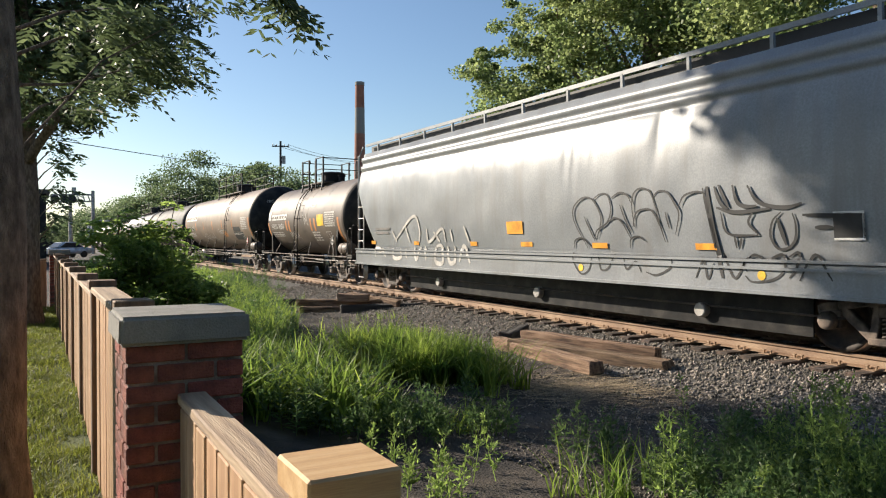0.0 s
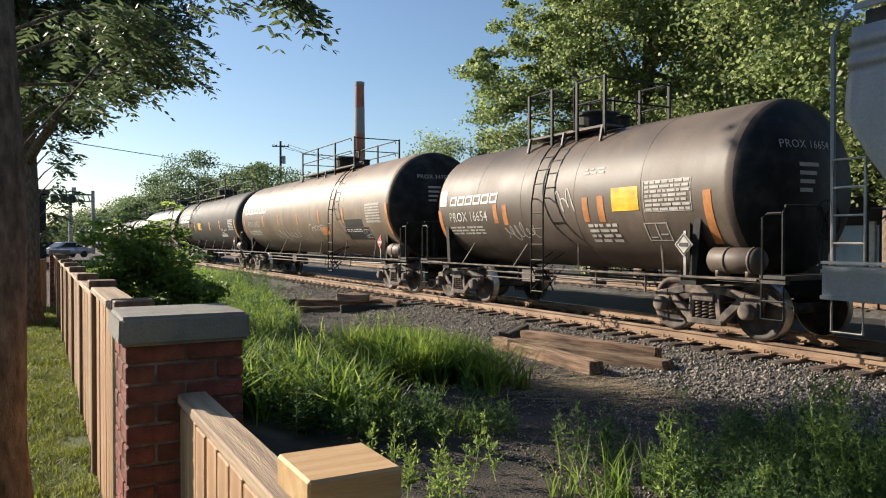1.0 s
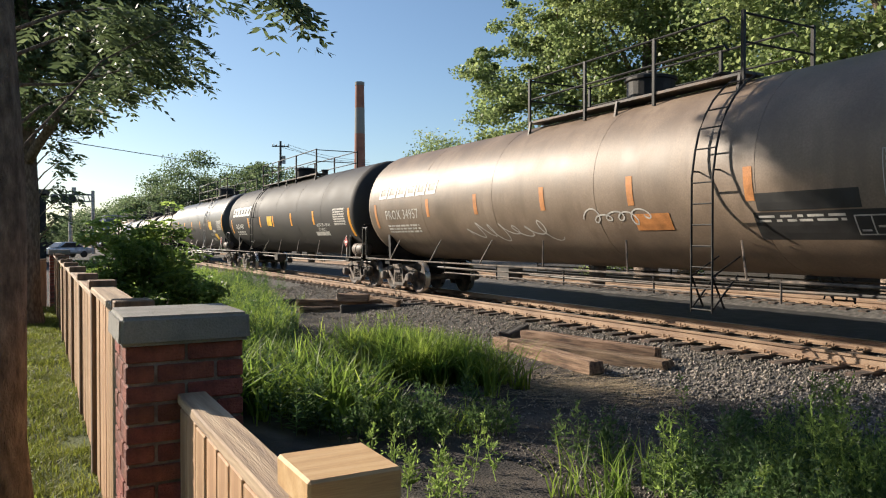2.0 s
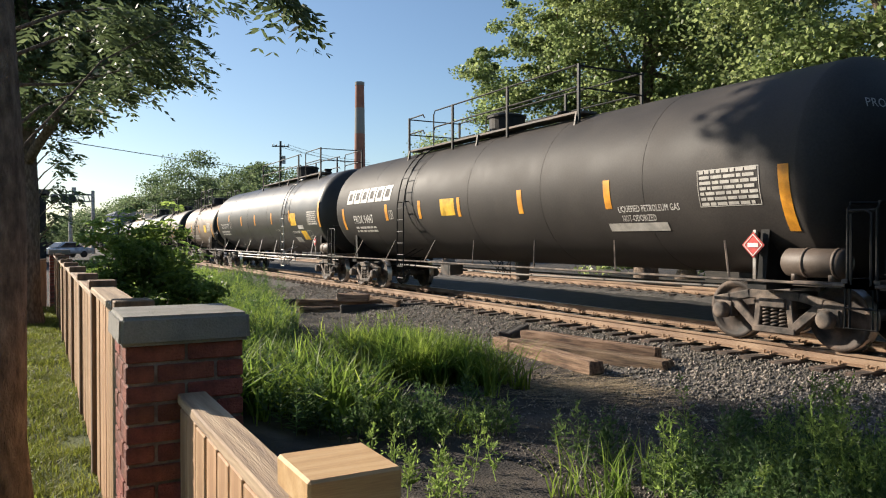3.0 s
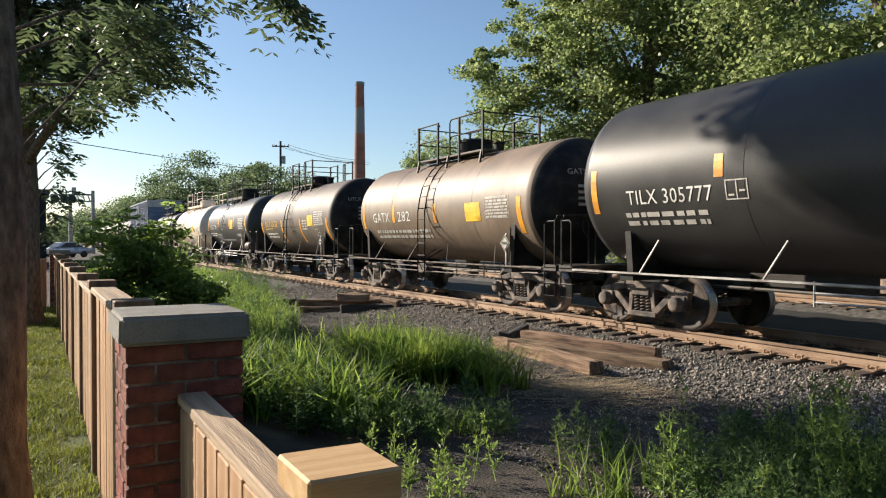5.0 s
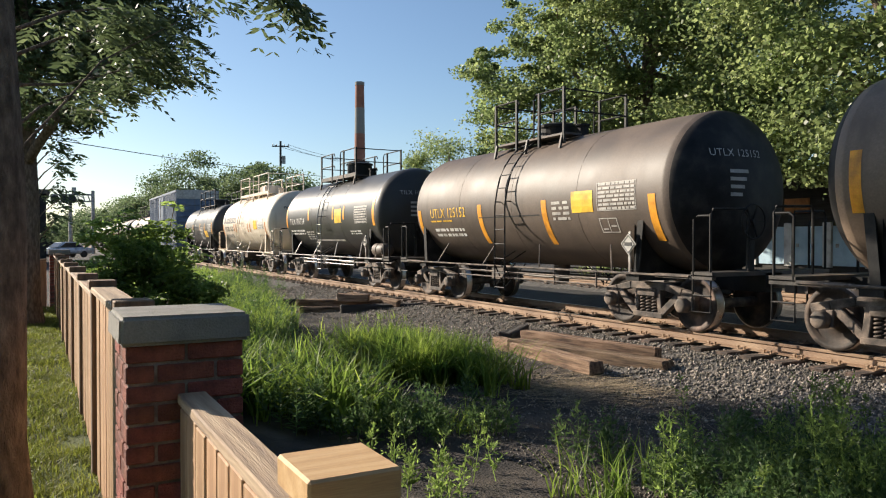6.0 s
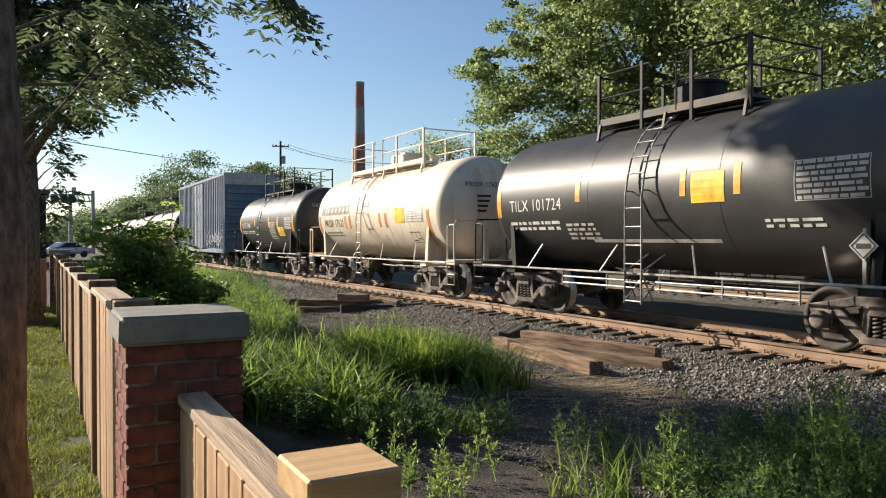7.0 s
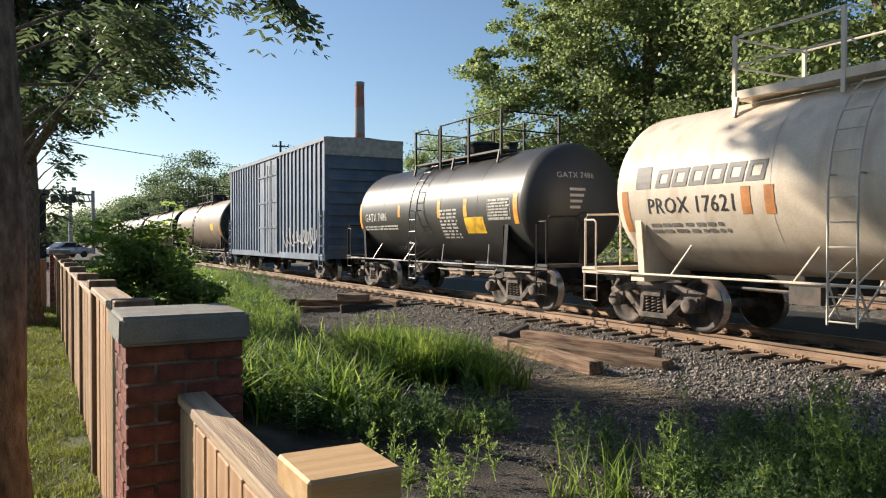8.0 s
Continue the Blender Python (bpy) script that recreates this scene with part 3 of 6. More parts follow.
x, y = tufts(60, 5.6, 8.6, 15, 34, 10, 0.08, 0.25, 7.0)
g7 = blades(on_ground(x, y, 0.03), 0.25, 0.014, 0.8)
x, y = tufts(210, 1.5, 3.2, 6.9, 11.5, 11, 0.06, -0.05, 4.0)
g8 = blades(on_ground(x, y), 0.80, 0.030, 0.75)
stuff("tall_grass", (g1, g2, g3, g4, g5, g6, g7, g8), "grass", "tall green grass growing in clumps beside the railway", "grass")
x, y = tufts(6400, -3.0, 0.32, 2.6, 18.2, 18, 0.05, -0.62, 8.0, 1.25)
l1 = blades(on_ground(x, y, 0.01), 0.075, 0.008, 0.9)
stuff("lawn_grass", (l1,), "lawn_blade", "short lawn grass thinning to bare soil", "grass")
x, y = scatter(500, 5.2, 7.2, 5.6, 9.5, 1.2, -0.2, 9.0)
c = on_ground(x, y, 0.02)
stuff("dry_stalks", (blades(c, 0.10, 0.008, 4.0),), "dry", "dry straw and stalks lying on the bare soil", "dry stalks")

def soil_places(n):
    x, y = scatter(n, 3.6, 7.2, 4.0, 20, 1.3, -0.3, 21.0, 1.5)
    return on_ground(x, y, 0.006)


tagged(stones("soil_pebbles", 9000, soil_places, 0.008, 0.024), "small stones and cinders on the bare soil", "pebbles", kind="stuff")


def weeds(x, y, tall, leaf, n_leaf=34):
    """Upright weeds: a stem with narrow leaves set round it, smaller to the tip."""
    vs, fs, k = [], [], 0
    for a, b in zip(x, y):
        h = tall * rng.uniform(0.6, 1.15)
        z = height(a, b)
        lx, ly = rng.normal(0, 0.10, 2)
        t = np.linspace(0.08, 1.0, n_leaf)
        p = np.stack((a + lx * t * t * h, b + ly * t * t * h, z + h * t), 1)
        ang = np.arange(n_leaf) * 2.4 + rng.uniform(0, 6)
        up = 0.35 + 0.5 * t
        d = np.stack((np.cos(ang) * np.cos(up), np.sin(ang) * np.cos(up), np.sin(up)), 1)
        sz = (leaf * (1.15 - 0.75 * t) * rng.uniform(0.7, 1.2, n_leaf))[:, None]
        s = np.stack((-np.sin(ang), np.cos(ang), np.zeros(n_leaf)), 1)
        drop = np.array((0, 0, -1.0))
        v = np.stack((p, p + d * sz * 0.5 - s * sz * 0.13, p + d * sz + drop * sz * 0.18, p + d * sz * 0.5 + s * sz * 0.13), 1).reshape(-1, 3)
        vs.append(v)
        fs.append(np.arange(4 * n_leaf).reshape(-1, 4) + k)
        k += len(v)
        st = np.array(((a - 0.004, b, z), (a + 0.004, b, z), (p[-1, 0] + 0.001, p[-1, 1], p[-1, 2]), (p[-1, 0] - 0.001, p[-1, 1], p[-1, 2])))
        vs.append(st)
        fs.append(np.arange(4).reshape(1, 4) + k)
        k += 4
    return np.concatenate(vs), np.concatenate(fs)


def branched(x, y, tall, shoots=15, leaf=0.055, wide=0.30):
    """Bushy weeds: a stem with rising side shoots, each set with small narrow leaves."""
    vs, fs, k = [], [], 0
    per = 8
    for a, b in zip(x, y):
        h = tall * rng.uniform(0.65, 1.15)
        z = height(a, b)
        lean = rng.normal(0, 0.13, 2)
        t = np.sort(rng.uniform(0.12, 1.0, shoots))
        root = np.stack((a + lean[0] * t * t * h, b + lean[1] * t * t * h, z + h * t * 0.93), 1)
        ang = np.arange(shoots) * 2.4 + rng.uniform(0, 6.28)
        up = rng.uniform(0.45, 0.95, shoots) + 0.5 * (t > 0.93)
        d = np.stack((np.cos(ang) * np.cos(up), np.sin(ang) * np.cos(up), np.sin(up)), 1)
        ln = h * wide * (1.12 - t) ** 0.8 * rng.uniform(0.6, 1.2, shoots) + 0.03
        q = np.linspace(0.15, 1.0, per)
        p = (root[:, None] + d[:, None] * ln[:, None, None] * q[None, :, None]).reshape(-1, 3)
        e = np.repeat(d, per, 0) * 0.8 + rng.normal(0, 0.55, (len(p), 3))
        e /= np.linalg.norm(e, axis=1, keepdims=True)
        w = np.cross(e, rng.normal(0, 1, (len(p), 3)))
        w /= np.linalg.norm(w, axis=1, keepdims=True) + 1e-9
        sz = (leaf * np.repeat(1.25 - 0.6 * t, per) * np.tile(1.2 - 0.6 * q, shoots) * rng.uniform(0.7, 1.3, len(p)))[:, None]
        v = np.stack((p, p + e * sz * 0.5 - w * sz * 0.17, p + e * sz, p + e * sz * 0.5 + w * sz * 0.17), 1).reshape(-1, 3)
        tip = root[-1]
        sx = np.array((0.004, -0.002, 0))
        stem = [np.array((a, b, z)) - sx, np.array((a, b, z)) + sx, tip + sx * 0.3, tip - sx * 0.3]
        side = np.stack((root - sx * 0.4, root + sx * 0.4, root + d * ln[:, None] + sx * 0.1, root + d * ln[:, None] - sx * 0.1), 1).reshape(-1, 3)
        v = np.concatenate((v, side, np.array(stem)))
        vs.append(v)
        fs.append(np.arange(len(v)).reshape(-1, 4) + k)
        k += len(v)
    return np.concatenate(vs), np.concatenate(fs)


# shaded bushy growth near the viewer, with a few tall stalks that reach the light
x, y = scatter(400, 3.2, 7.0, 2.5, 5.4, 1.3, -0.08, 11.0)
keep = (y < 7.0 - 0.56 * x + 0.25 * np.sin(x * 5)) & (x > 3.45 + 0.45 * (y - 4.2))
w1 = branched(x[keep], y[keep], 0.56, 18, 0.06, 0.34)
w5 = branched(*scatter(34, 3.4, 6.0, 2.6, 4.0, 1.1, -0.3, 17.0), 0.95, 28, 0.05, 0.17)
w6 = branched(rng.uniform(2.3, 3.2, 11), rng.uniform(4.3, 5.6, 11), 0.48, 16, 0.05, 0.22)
# along the fence, the low plants on the bare soil, and farther down the line
x, y = scatter(210, 0.95, 3.6, 6.4, 14, 0.9, -0.1, 12.0)
keep = x < border(y)
w2 = weeds(x[keep], y[keep], 0.68, 0.16, 40)
w7 = branched(*scatter(60, 1.7, 3.5, 5.8, 10.5, 1.0, -0.05, 19.0), 0.62, 16, 0.075, 0.3)
w8 = branched(*scatter(70, 2.9, 4.5, 5.9, 8.2, 1.4, 0.08, 15.0), 0.34, 12, 0.06, 0.5)
x, y = scatter(420, 2.0, 7.0, 13, 30, 0.9, -0.3, 13.0)
keep = x < border(y)
w3 = branched(x[keep], y[keep], 0.75, 16, 0.08, 0.35)
w4 = weeds(*scatter(40, 7.0, 8.3, 26, 36, 0.9, -0.4, 14.0), 0.9, 0.2)
# sunlight on these stalks is put into a paler leaf colour
stuff("pale_weeds", (w5, w6), "leaf_bush", "tall weed stalks coloured pale yellow-green as in sunlight", "weeds")
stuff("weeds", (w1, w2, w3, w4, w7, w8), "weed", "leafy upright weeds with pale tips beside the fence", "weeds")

# broken reeds trodden flat on the bare patch
x, y = rng.normal(6.3, 0.45, 420), rng.normal(7.5, 0.5, 420)
c = on_ground(x, y, 0.025)
a = rng.normal(-0.35, 0.35, 420)
d = np.stack((np.cos(a), np.sin(a), rng.normal(0, 0.05, 420)), 1) * rng.uniform(0.08, 0.34, (420, 1))
w = np.stack((-np.sin(a), np.cos(a), np.zeros(420)), 1) * 0.005
v = np.stack((c - d - w, c - d + w, c + d + w, c + d - w), 1).reshape(-1, 3)
stuff("flattened_reeds", ((v, np.arange(len(v)).reshape(-1, 4)),), "dry", "dry flattened reeds on the bare soil", "dry stalks")


def frond(base, aim, length, pairs, leaf, droop=0.35):
    """A feathered leaf: leaflets in pairs along a drooping midrib. Returns vertices and faces."""
    base, aim = np.array(base, float), np.array(aim, float)
    aim /= np.linalg.norm(aim)
    t = np.linspace(0.12, 1.0, pairs)
    mid = base + aim * length * t[:, None] - np.array((0, 0, 1.0)) * (droop * length * t ** 2)[:, None]
    side = np.cross(aim, (0, 0, 1.0))
    side /= np.linalg.norm(side) + 1e-9
    out = []
    for sgn in (-1, 1):
        d = aim * 0.55 + sgn * side * 0.85 - np.array((0, 0, 0.35)) + rng.normal(0, 0.12, (pairs, 3))
        d /= np.linalg.norm(d, axis=1, keepdims=True)
        sz = (leaf * (0.75 + 0.5 * np.sin(np.pi * t)) * rng.uniform(0.8, 1.2, pairs))[:, None]
        w = np.cross(d, rng.normal(0, 0.9, (pairs, 3)) + np.array((0, 0, 0.35)))
        w /= np.linalg.norm(w, axis=1, keepdims=True)
        out.append(np.stack((mid, mid + d * sz * 0.45 - w * sz * 0.16, mid + d * sz, mid + d * sz * 0.45 + w * sz * 0.16), 1).reshape(-1, 3))
    v = np.concatenate(out)
    return v, np.arange(len(v)).reshape(-1, 4)


def fronds(rows):
    vs, fs, k = [], [], 0
    for r in rows:
        v, f = frond(*r)
        vs.append(v)
        fs.append(f + k)
        k += len(v)
    return np.concatenate(vs), np.concatenate(fs)


# feathery bush behind the fence
bush = tagged(new("feathery_bush"), "bushy young tree with feathered green leaves behind the fence", "bush")
bush.location = (1.62, 13.5, -0.3)
rows = []
tips = [(-0.8, 0.1, 1.95), (-0.45, 0.2, 2.1), (0.55, 0.1, 2.3), (0.0, -0.2, 1.6), (0.75, 0.2, 1.45), (-0.55, -0.3, 1.2), (0.35, -0.3, 1.2), (0.95, -0.2, 0.95), (1.1, 0.1, 1.05), (-0.9, 0.2, 1.4), (0.1, 0.4, 2.0), (-0.1, -0.5, 0.9)]
for tp in tips:
    tp = (tp[0] * 0.92, tp[1], tp[2] * 1.1)
    bm = bmesh.new()
    limb(bm, (tp[0] * 0.12, tp[1] * 0.12, 0.0), tp, 0.028, 0.006, 0.06, 6, 5)
    part("stem", bm, "bark", bush, smooth=True)
    for q in range(17):
        k = rng.uniform(0.35, 1.0)
        a = rng.uniform(0, 6.28)
        rows.append(((tp[0] * k, tp[1] * k, tp[2] * k), (math.cos(a), math.sin(a), rng.uniform(0.1, 0.9)), rng.uniform(0.38, 0.6), 9, 0.13, 0.4))
v, f = fronds(rows)
v2, f2 = leaf_cards(crown_points(((-0.4, 0, 1.65, 0.55, 0.6, 0.55), (0.4, 0, 1.65, 0.5, 0.6, 0.65), (0, 0, 0.85, 0.9, 0.8, 0.5), (0.85, 0, 0.85, 0.45, 0.4, 0.35)), 6800, 80, 0.2), 0.125, 0.42, 0.3)
v, f = np.concatenate((v, v2)), np.concatenate((f, f2 + len(v)))
o = new("foliage", quick_mesh("foliage", v, f, "leaf_bush"))
o.parent = bush
tagged(o, kind="stuff")

# low lit shrub behind the brick pillar
shrub = tagged(new("low_shrub"), "low shrub with pale feathered leaves behind the brick pillar", "bush")
shrub.location = (1.25, 9.3, -0.35)
rows = []
for k in range(9):
    a, rad = k * 2.4, 0.12 + 0.055 * k
    tp = (rad * math.cos(a), rad * math.sin(a), 1.2 - 0.03 * k)
    bm = bmesh.new()
    limb(bm, (0, 0, 0), tp, 0.012, 0.004, 0.06, 5, 4)
    part("stem", bm, "bark", shrub, smooth=True)
    for q in range(8):
        h = rng.uniform(0.5, 1.0)
        b = rng.uniform(0, 6.28)
        rows.append((tuple(h * c for c in tp), (math.cos(b), math.sin(b), rng.uniform(0.0, 0.7)), rng.uniform(0.22, 0.36), 7, 0.075, 0.4))
o = new("foliage", quick_mesh("foliage", *fronds(rows), "leaf_bush"))
o.parent = shrub
tagged(o, kind="stuff")

# big trees behind the train
tree("broadleaf_tree", (19.5, 20.0, -0.35), 0.45, 12, ((0, 0, 8, 4.2, 4.2, 4.2), (-2.6, 2.9, 6.5, 2.6, 2.8, 2.0), (-3.4, 3.6, 8.4, 1.9, 1.9, 1.2), (-2.4, 3.0, 10.4, 2.0, 2.0, 1.4), (-1.6, 0.2, 9.6, 2.6, 2.6, 2.6), (2, -2, 11, 4, 4, 3), (-0.5, 1, 12.8, 3.0, 3.0, 2.4), (1, -2, 5.6, 4, 4, 2.2)),
     150000, 0.14, "leaf2", "tall broadleaf tree with sunlit green crown behind the train", 640, 0.095, 0.75, 16)
tree("broadleaf_tree", (19.5, 11.0, -0.35), 0.4, 12, ((0, 0, 8, 4.5, 4.5, 5), (0, 1, 5.6, 4, 4, 2.2), (1, 2, 12, 4, 4, 3), (0, -3, 8, 3.5, 3.5, 4)),
     80000, 0.145, "leaf2", "broadleaf tree with dark limbs showing behind the train", 380, 0.10, 0.75, 18)
tree("broadleaf_tree", (27, 25.0, -0.3), 0.4, 10, ((0, 0, 5, 5, 5, 4.5), (3, -4, 6, 5, 5, 4.5), (0, 4, 3.2, 3.0, 3.0, 2.6)),
     30000, 0.24, "leaf2", "shaded broadleaf tree filling the gap behind", 90, 0.18, 0.75)
tree("broadleaf_tree", (29.2, 52.0, -0.2), 0.4, 9, ((0, 0, 7.2, 3.0, 3.0, 2.5), (2.5, -3, 6.8, 2.6, 2.6, 2.4), (-3.6, 5, 4.2, 2.4, 2.4, 2.0)),
     26000, 0.19, "leaf2", "smaller green tree seen over the tank cars", 50, 0.2, 0.75)
# lawn trees; the far one shades the right-hand cars
tree("lawn_tree", (-0.235, 4.45, 0.0), 0.165, 7, ((0.0, 0.4, 5.2, 1.3, 1.6, 0.9),), 5000, 0.11, "leaf", "lawn tree with a rough trunk close to the fence", 40, 0.2, 0.3)
tree("lawn_tree", (-0.24, 15.0, 0.0), 0.27, 9, ((0, 0, 6.8, 2.7, 2.5, 1.7), (0.75, -0.6, 5.5, 1.9, 1.7, 1.1), (0.3, -0.4, 4.4, 1.5, 1.4, 1.0)),
     36000, 0.16, "leaf", "lawn tree with drooping dark leaves along the fence", 190, 0.17, 0.32, 12, 0.3)
tree("lawn_tree", (-2.6, 19.9, 0.0), 0.3, 14, ((1.1, 0.4, 12.3, 2.7, 2.5, 2.3), (0.8, -0.9, 10.4, 2.5, 2.3, 2.0), (1.3, -1.8, 12.4, 2.6, 2.4, 2.4), (1.1, 0.0, 9.0, 1.4, 1.2, 1.1), (1.1, -2.6, 8.0, 1.6, 1.5, 1.2)), 95000, 0.29, "leaf", "tall dense shade tree beyond the corner pillar", 300, 0.14, 0.6)
# unseen trees added to close the place behind the viewer and block sky light
for bx_, by_ in ((9.0, -17.0), (-1.0, -15.0), (-9.0, -10.0), (18.0, -16.0)):
    tree("broadleaf_tree", (bx_, by_, -0.2), 0.35, 9, ((0, 0, 6, 4.5, 4, 4.5), (0, 0, 2.6, 4.5, 3.5, 2.4)), 9000, 0.45, "leaf2", "unseen broad leafy tree behind the viewer, added to block sky light", 60, 0.2, 0.75, 6)

# a long leafy branch that hangs in from above
br = tagged(new("leafy_branch"), "drooping leafy branch of the lawn tree overhead", "branch")
br.location = (-0.2, 4.5, 3.37)
bm = bmesh.new()
spine = [(0, 0, 0), (0.45, 0.25, 0.30), (0.95, 0.5, 0.38), (1.45, 0.8, 0.27), (1.9, 1.05, 0.05)]
tube(bm, spine, [0.035, 0.028, 0.02, 0.013, 0.005], 6)
part("bough", bm, "bark", br, smooth=True)
rows = []
for i in range(80):
    k = rng.uniform(1.9, 4.0)
    j = int(min(3, k))
    q = np.array(spine[j]) + (np.array(spine[j + 1]) - np.array(spine[j])) * (k - j)
    a = rng.uniform(-0.9, 1.9)
    rows.append((q, (math.cos(a), math.sin(a), rng.uniform(-0.5, 0.35)), rng.uniform(0.22, 0.36), 5, 0.105, 0.75))
v, f = fronds(rows)
o = new("foliage", quick_mesh("foliage", v, f, "leaf"))
o.parent = br
tagged(o, kind="stuff")
bm = bmesh.new()
for i in range(9):
    a = rng.uniform(0.1, 1.1)
    limb(bm, spine[1 + i % 3], np.array(spine[1 + i % 3]) + np.array((math.cos(a) * 0.8, math.sin(a) * 0.6, rng.uniform(-0.35, 0.15))), 0.008, 0.002, 0.1, 4, 5)
part("twigs", bm, "bark", br)


def bough(label, spine, n, start, leaf=0.08, thick=0.014):
    """A bough of the near lawn tree, hung with feathered leaves past the share start of its length."""
    t = tagged(new("leafy_branch"), label, "branch")
    p0 = np.array(spine[0])
    t.location = spine[0]
    pts = [np.array(p) - p0 for p in spine]
    bm = bmesh.new()
    tube(bm, [tuple(p) for p in pts], [thick * (1 - 0.85 * k / (len(pts) - 1)) for k in range(len(pts))], 6)
    part("bough", bm, "bark", t, smooth=True)
    rows = []
    for k in range(n):
        q = (start + (1 - start) * rng.random() ** 0.8) * (len(pts) - 1)
        j = min(len(pts) - 2, int(q))
        c = pts[j] + (pts[j + 1] - pts[j]) * (q - j) + rng.normal(0, 0.10, 3)
        a = rng.uniform(-1.2, 2.2)
        rows.append((c, (math.cos(a), math.sin(a), rng.uniform(-0.4, 0.5)), rng.uniform(0.18, 0.30), 6, leaf, 0.45))
    if n:
        o = new("foliage", quick_mesh("foliage", *fronds(rows), "leaf"))
        o.parent = t
        tagged(o, kind="stuff")
    return t


bough("long drooping bough with dark feathered leaves", ((-0.12, 5.34, 2.53), (0.2, 6.07, 2.7), (0.67, 6.5, 2.96), (1.16, 6.81, 3.09)), 70, 0.45, thick=0.014)
bough("upper bough thick with dark leaves", ((-0.13, 5.34, 2.71), (0.13, 5.89, 2.98), (0.45, 6.4, 3.23), (0.8, 6.67, 3.37)), 60, 0.3, thick=0.014)
bough("low bough with hanging dark leaves", ((-0.13, 5.34, 2.25), (0.02, 5.94, 2.5), (0.3, 6.7, 2.76), (0.67, 7.19, 2.9)), 60, 0.35, thick=0.012)
bough("thin bare rising branch with few leaves", ((-0.08, 5.31, 2.14), (0.15, 5.53, 2.46), (0.4, 5.73, 2.82), (0.76, 5.88, 3.09), (1.06, 5.95, 3.31), (1.34, 6.03, 3.57)), 10, 0.5, thick=0.01)
bough("arching bough thick with leaves", ((-0.1, 5.21, 2.85), (0.16, 5.65, 3.11), (0.49, 5.92, 3.26), (0.94, 6.58, 3.18)), 70, 0.4, thick=0.014)

# sparse sprays of leaves on the far lawn tree's trunk
sprays = tagged(new("trunk_sprays"), "thin leafy sprays growing from the lawn tree's trunk", "branch")
sprays.location = (-0.24, 15.0, 0.0)
rows = []
for k in range(9):
    z = 1.7 + 0.32 * k
    tip = (0.55 + 0.3 * rng.random(), rng.uniform(-0.3, 0.3), z + 0.45)
    bm = bmesh.new()
    limb(bm, (0.1, 0, z - 0.3), tip, 0.02, 0.004, 0.1, 5, 4)
    part("twig", bm, "bark", sprays, smooth=True)
    for q in range(9):
        h = rng.uniform(0.35, 1.0)
        a = rng.uniform(-1.4, 1.4)
        rows.append(((0.1 + (tip[0] - 0.1) * h, tip[1] * h, z - 0.3 + 0.75 * h), (math.cos(a), math.sin(a), rng.uniform(-0.4, 0.6)), rng.uniform(0.22, 0.36), 6, 0.12, 0.6))
o = new("foliage", quick_mesh("foliage", *fronds(rows), "leaf"))
o.parent = sprays
tagged(o, kind="stuff")


# ---------- distance ----------
def at_depth(px, d):
    """Plan place d metres ahead of the viewer at a sideways ratio px."""
    return d * (px * 0.8758 + 0.4827), d * (0.8758 - px * 0.4827)


for px, d, top, wide in ((-0.345, 95, 15.0, 4.4), (-0.300, 92, 12.0, 4.5), (-0.262, 86, 12.5, 3.8), (-0.225, 82, 12.6, 4.4), (-0.196, 78, 9.6, 3.2), (-0.385, 108, 12.5, 4.5), (-0.410, 125, 11.0, 5.0), (-0.432, 150, 11.0, 6.0), (-0.452, 175, 11.0, 7.0), (-0.475, 215, 11.5, 9.0), (-0.50, 260, 11.0, 12.0), (-0.33, 120, 9.0, 6.0), (-0.16, 95, 8.0, 4.0), (-0.105, 74, 6.6, 1.7)):
    x, y = at_depth(px, d)
    w, top = wide, top * 0.9
    tree("distant_tree", (x, y, -0.2), 0.3, top * 0.8, ((0, 0, top * 0.62, w * 0.8, w * 0.8, top * 0.33), (w * 0.5, -w * 0.3, top * 0.42, w * 0.7, w * 0.7, top * 0.3), (-w * 0.5, w * 0.3, top * 0.36, w * 0.7, w * 0.7, top * 0.28)),
         16000, 0.15 + d * 0.0014, "leaf_far", "hazy green tree in the distance beyond the track", 130, 0.16, 0.8, 5, group="distant trees")
bm = bmesh.new()
n = 60
prev = None
for k in range(n + 1):
    px = -0.75 + 1.1 * k / n
    x, y = at_depth(px, 420)
    z = 9 + 5 * noise.noise((k * 0.31, 2.0, 0)) + 3 * noise.noise((k * 1.3, 5.0, 0))
    ring = [bm.verts.new((x, y, -1)), bm.verts.new((x, y, z)), bm.verts.new((x * 1.25, y * 1.25, z * 1.25))]
    if prev:
        for i in range(2):
            bm.faces.new((prev[i], ring[i], ring[i + 1], prev[i + 1]))
    prev = ring
tagged(part("distant_woods", bm, "leaf_far"), "hazy wooded rise on the horizon", "woods", kind="stuff")

# chimney
cx, cy = at_depth(-0.113, 200)
ch = tagged(new("factory_chimney"), "tall brick factory chimney with a pale weathered middle", "chimney")
ch.location = (cx, cy, -0.3)
for name, z0, z1, r0, r1, m in (("shaft_base", 0, 30.5, 1.75, 1.39, "chimney"), ("shaft_middle", 30.5, 37.5, 1.39, 1.30, "concrete"), ("shaft_top", 37.5, 43.6, 1.30, 1.2, "chimney"), ("rim", 43.6, 44.5, 1.3, 1.3, "concrete")):
    bm = bmesh.new()
    lathe(bm, [(z0, r0), (z1, r1)], (0, 0, 0), "z", 24)
    part(name, bm, m, ch)

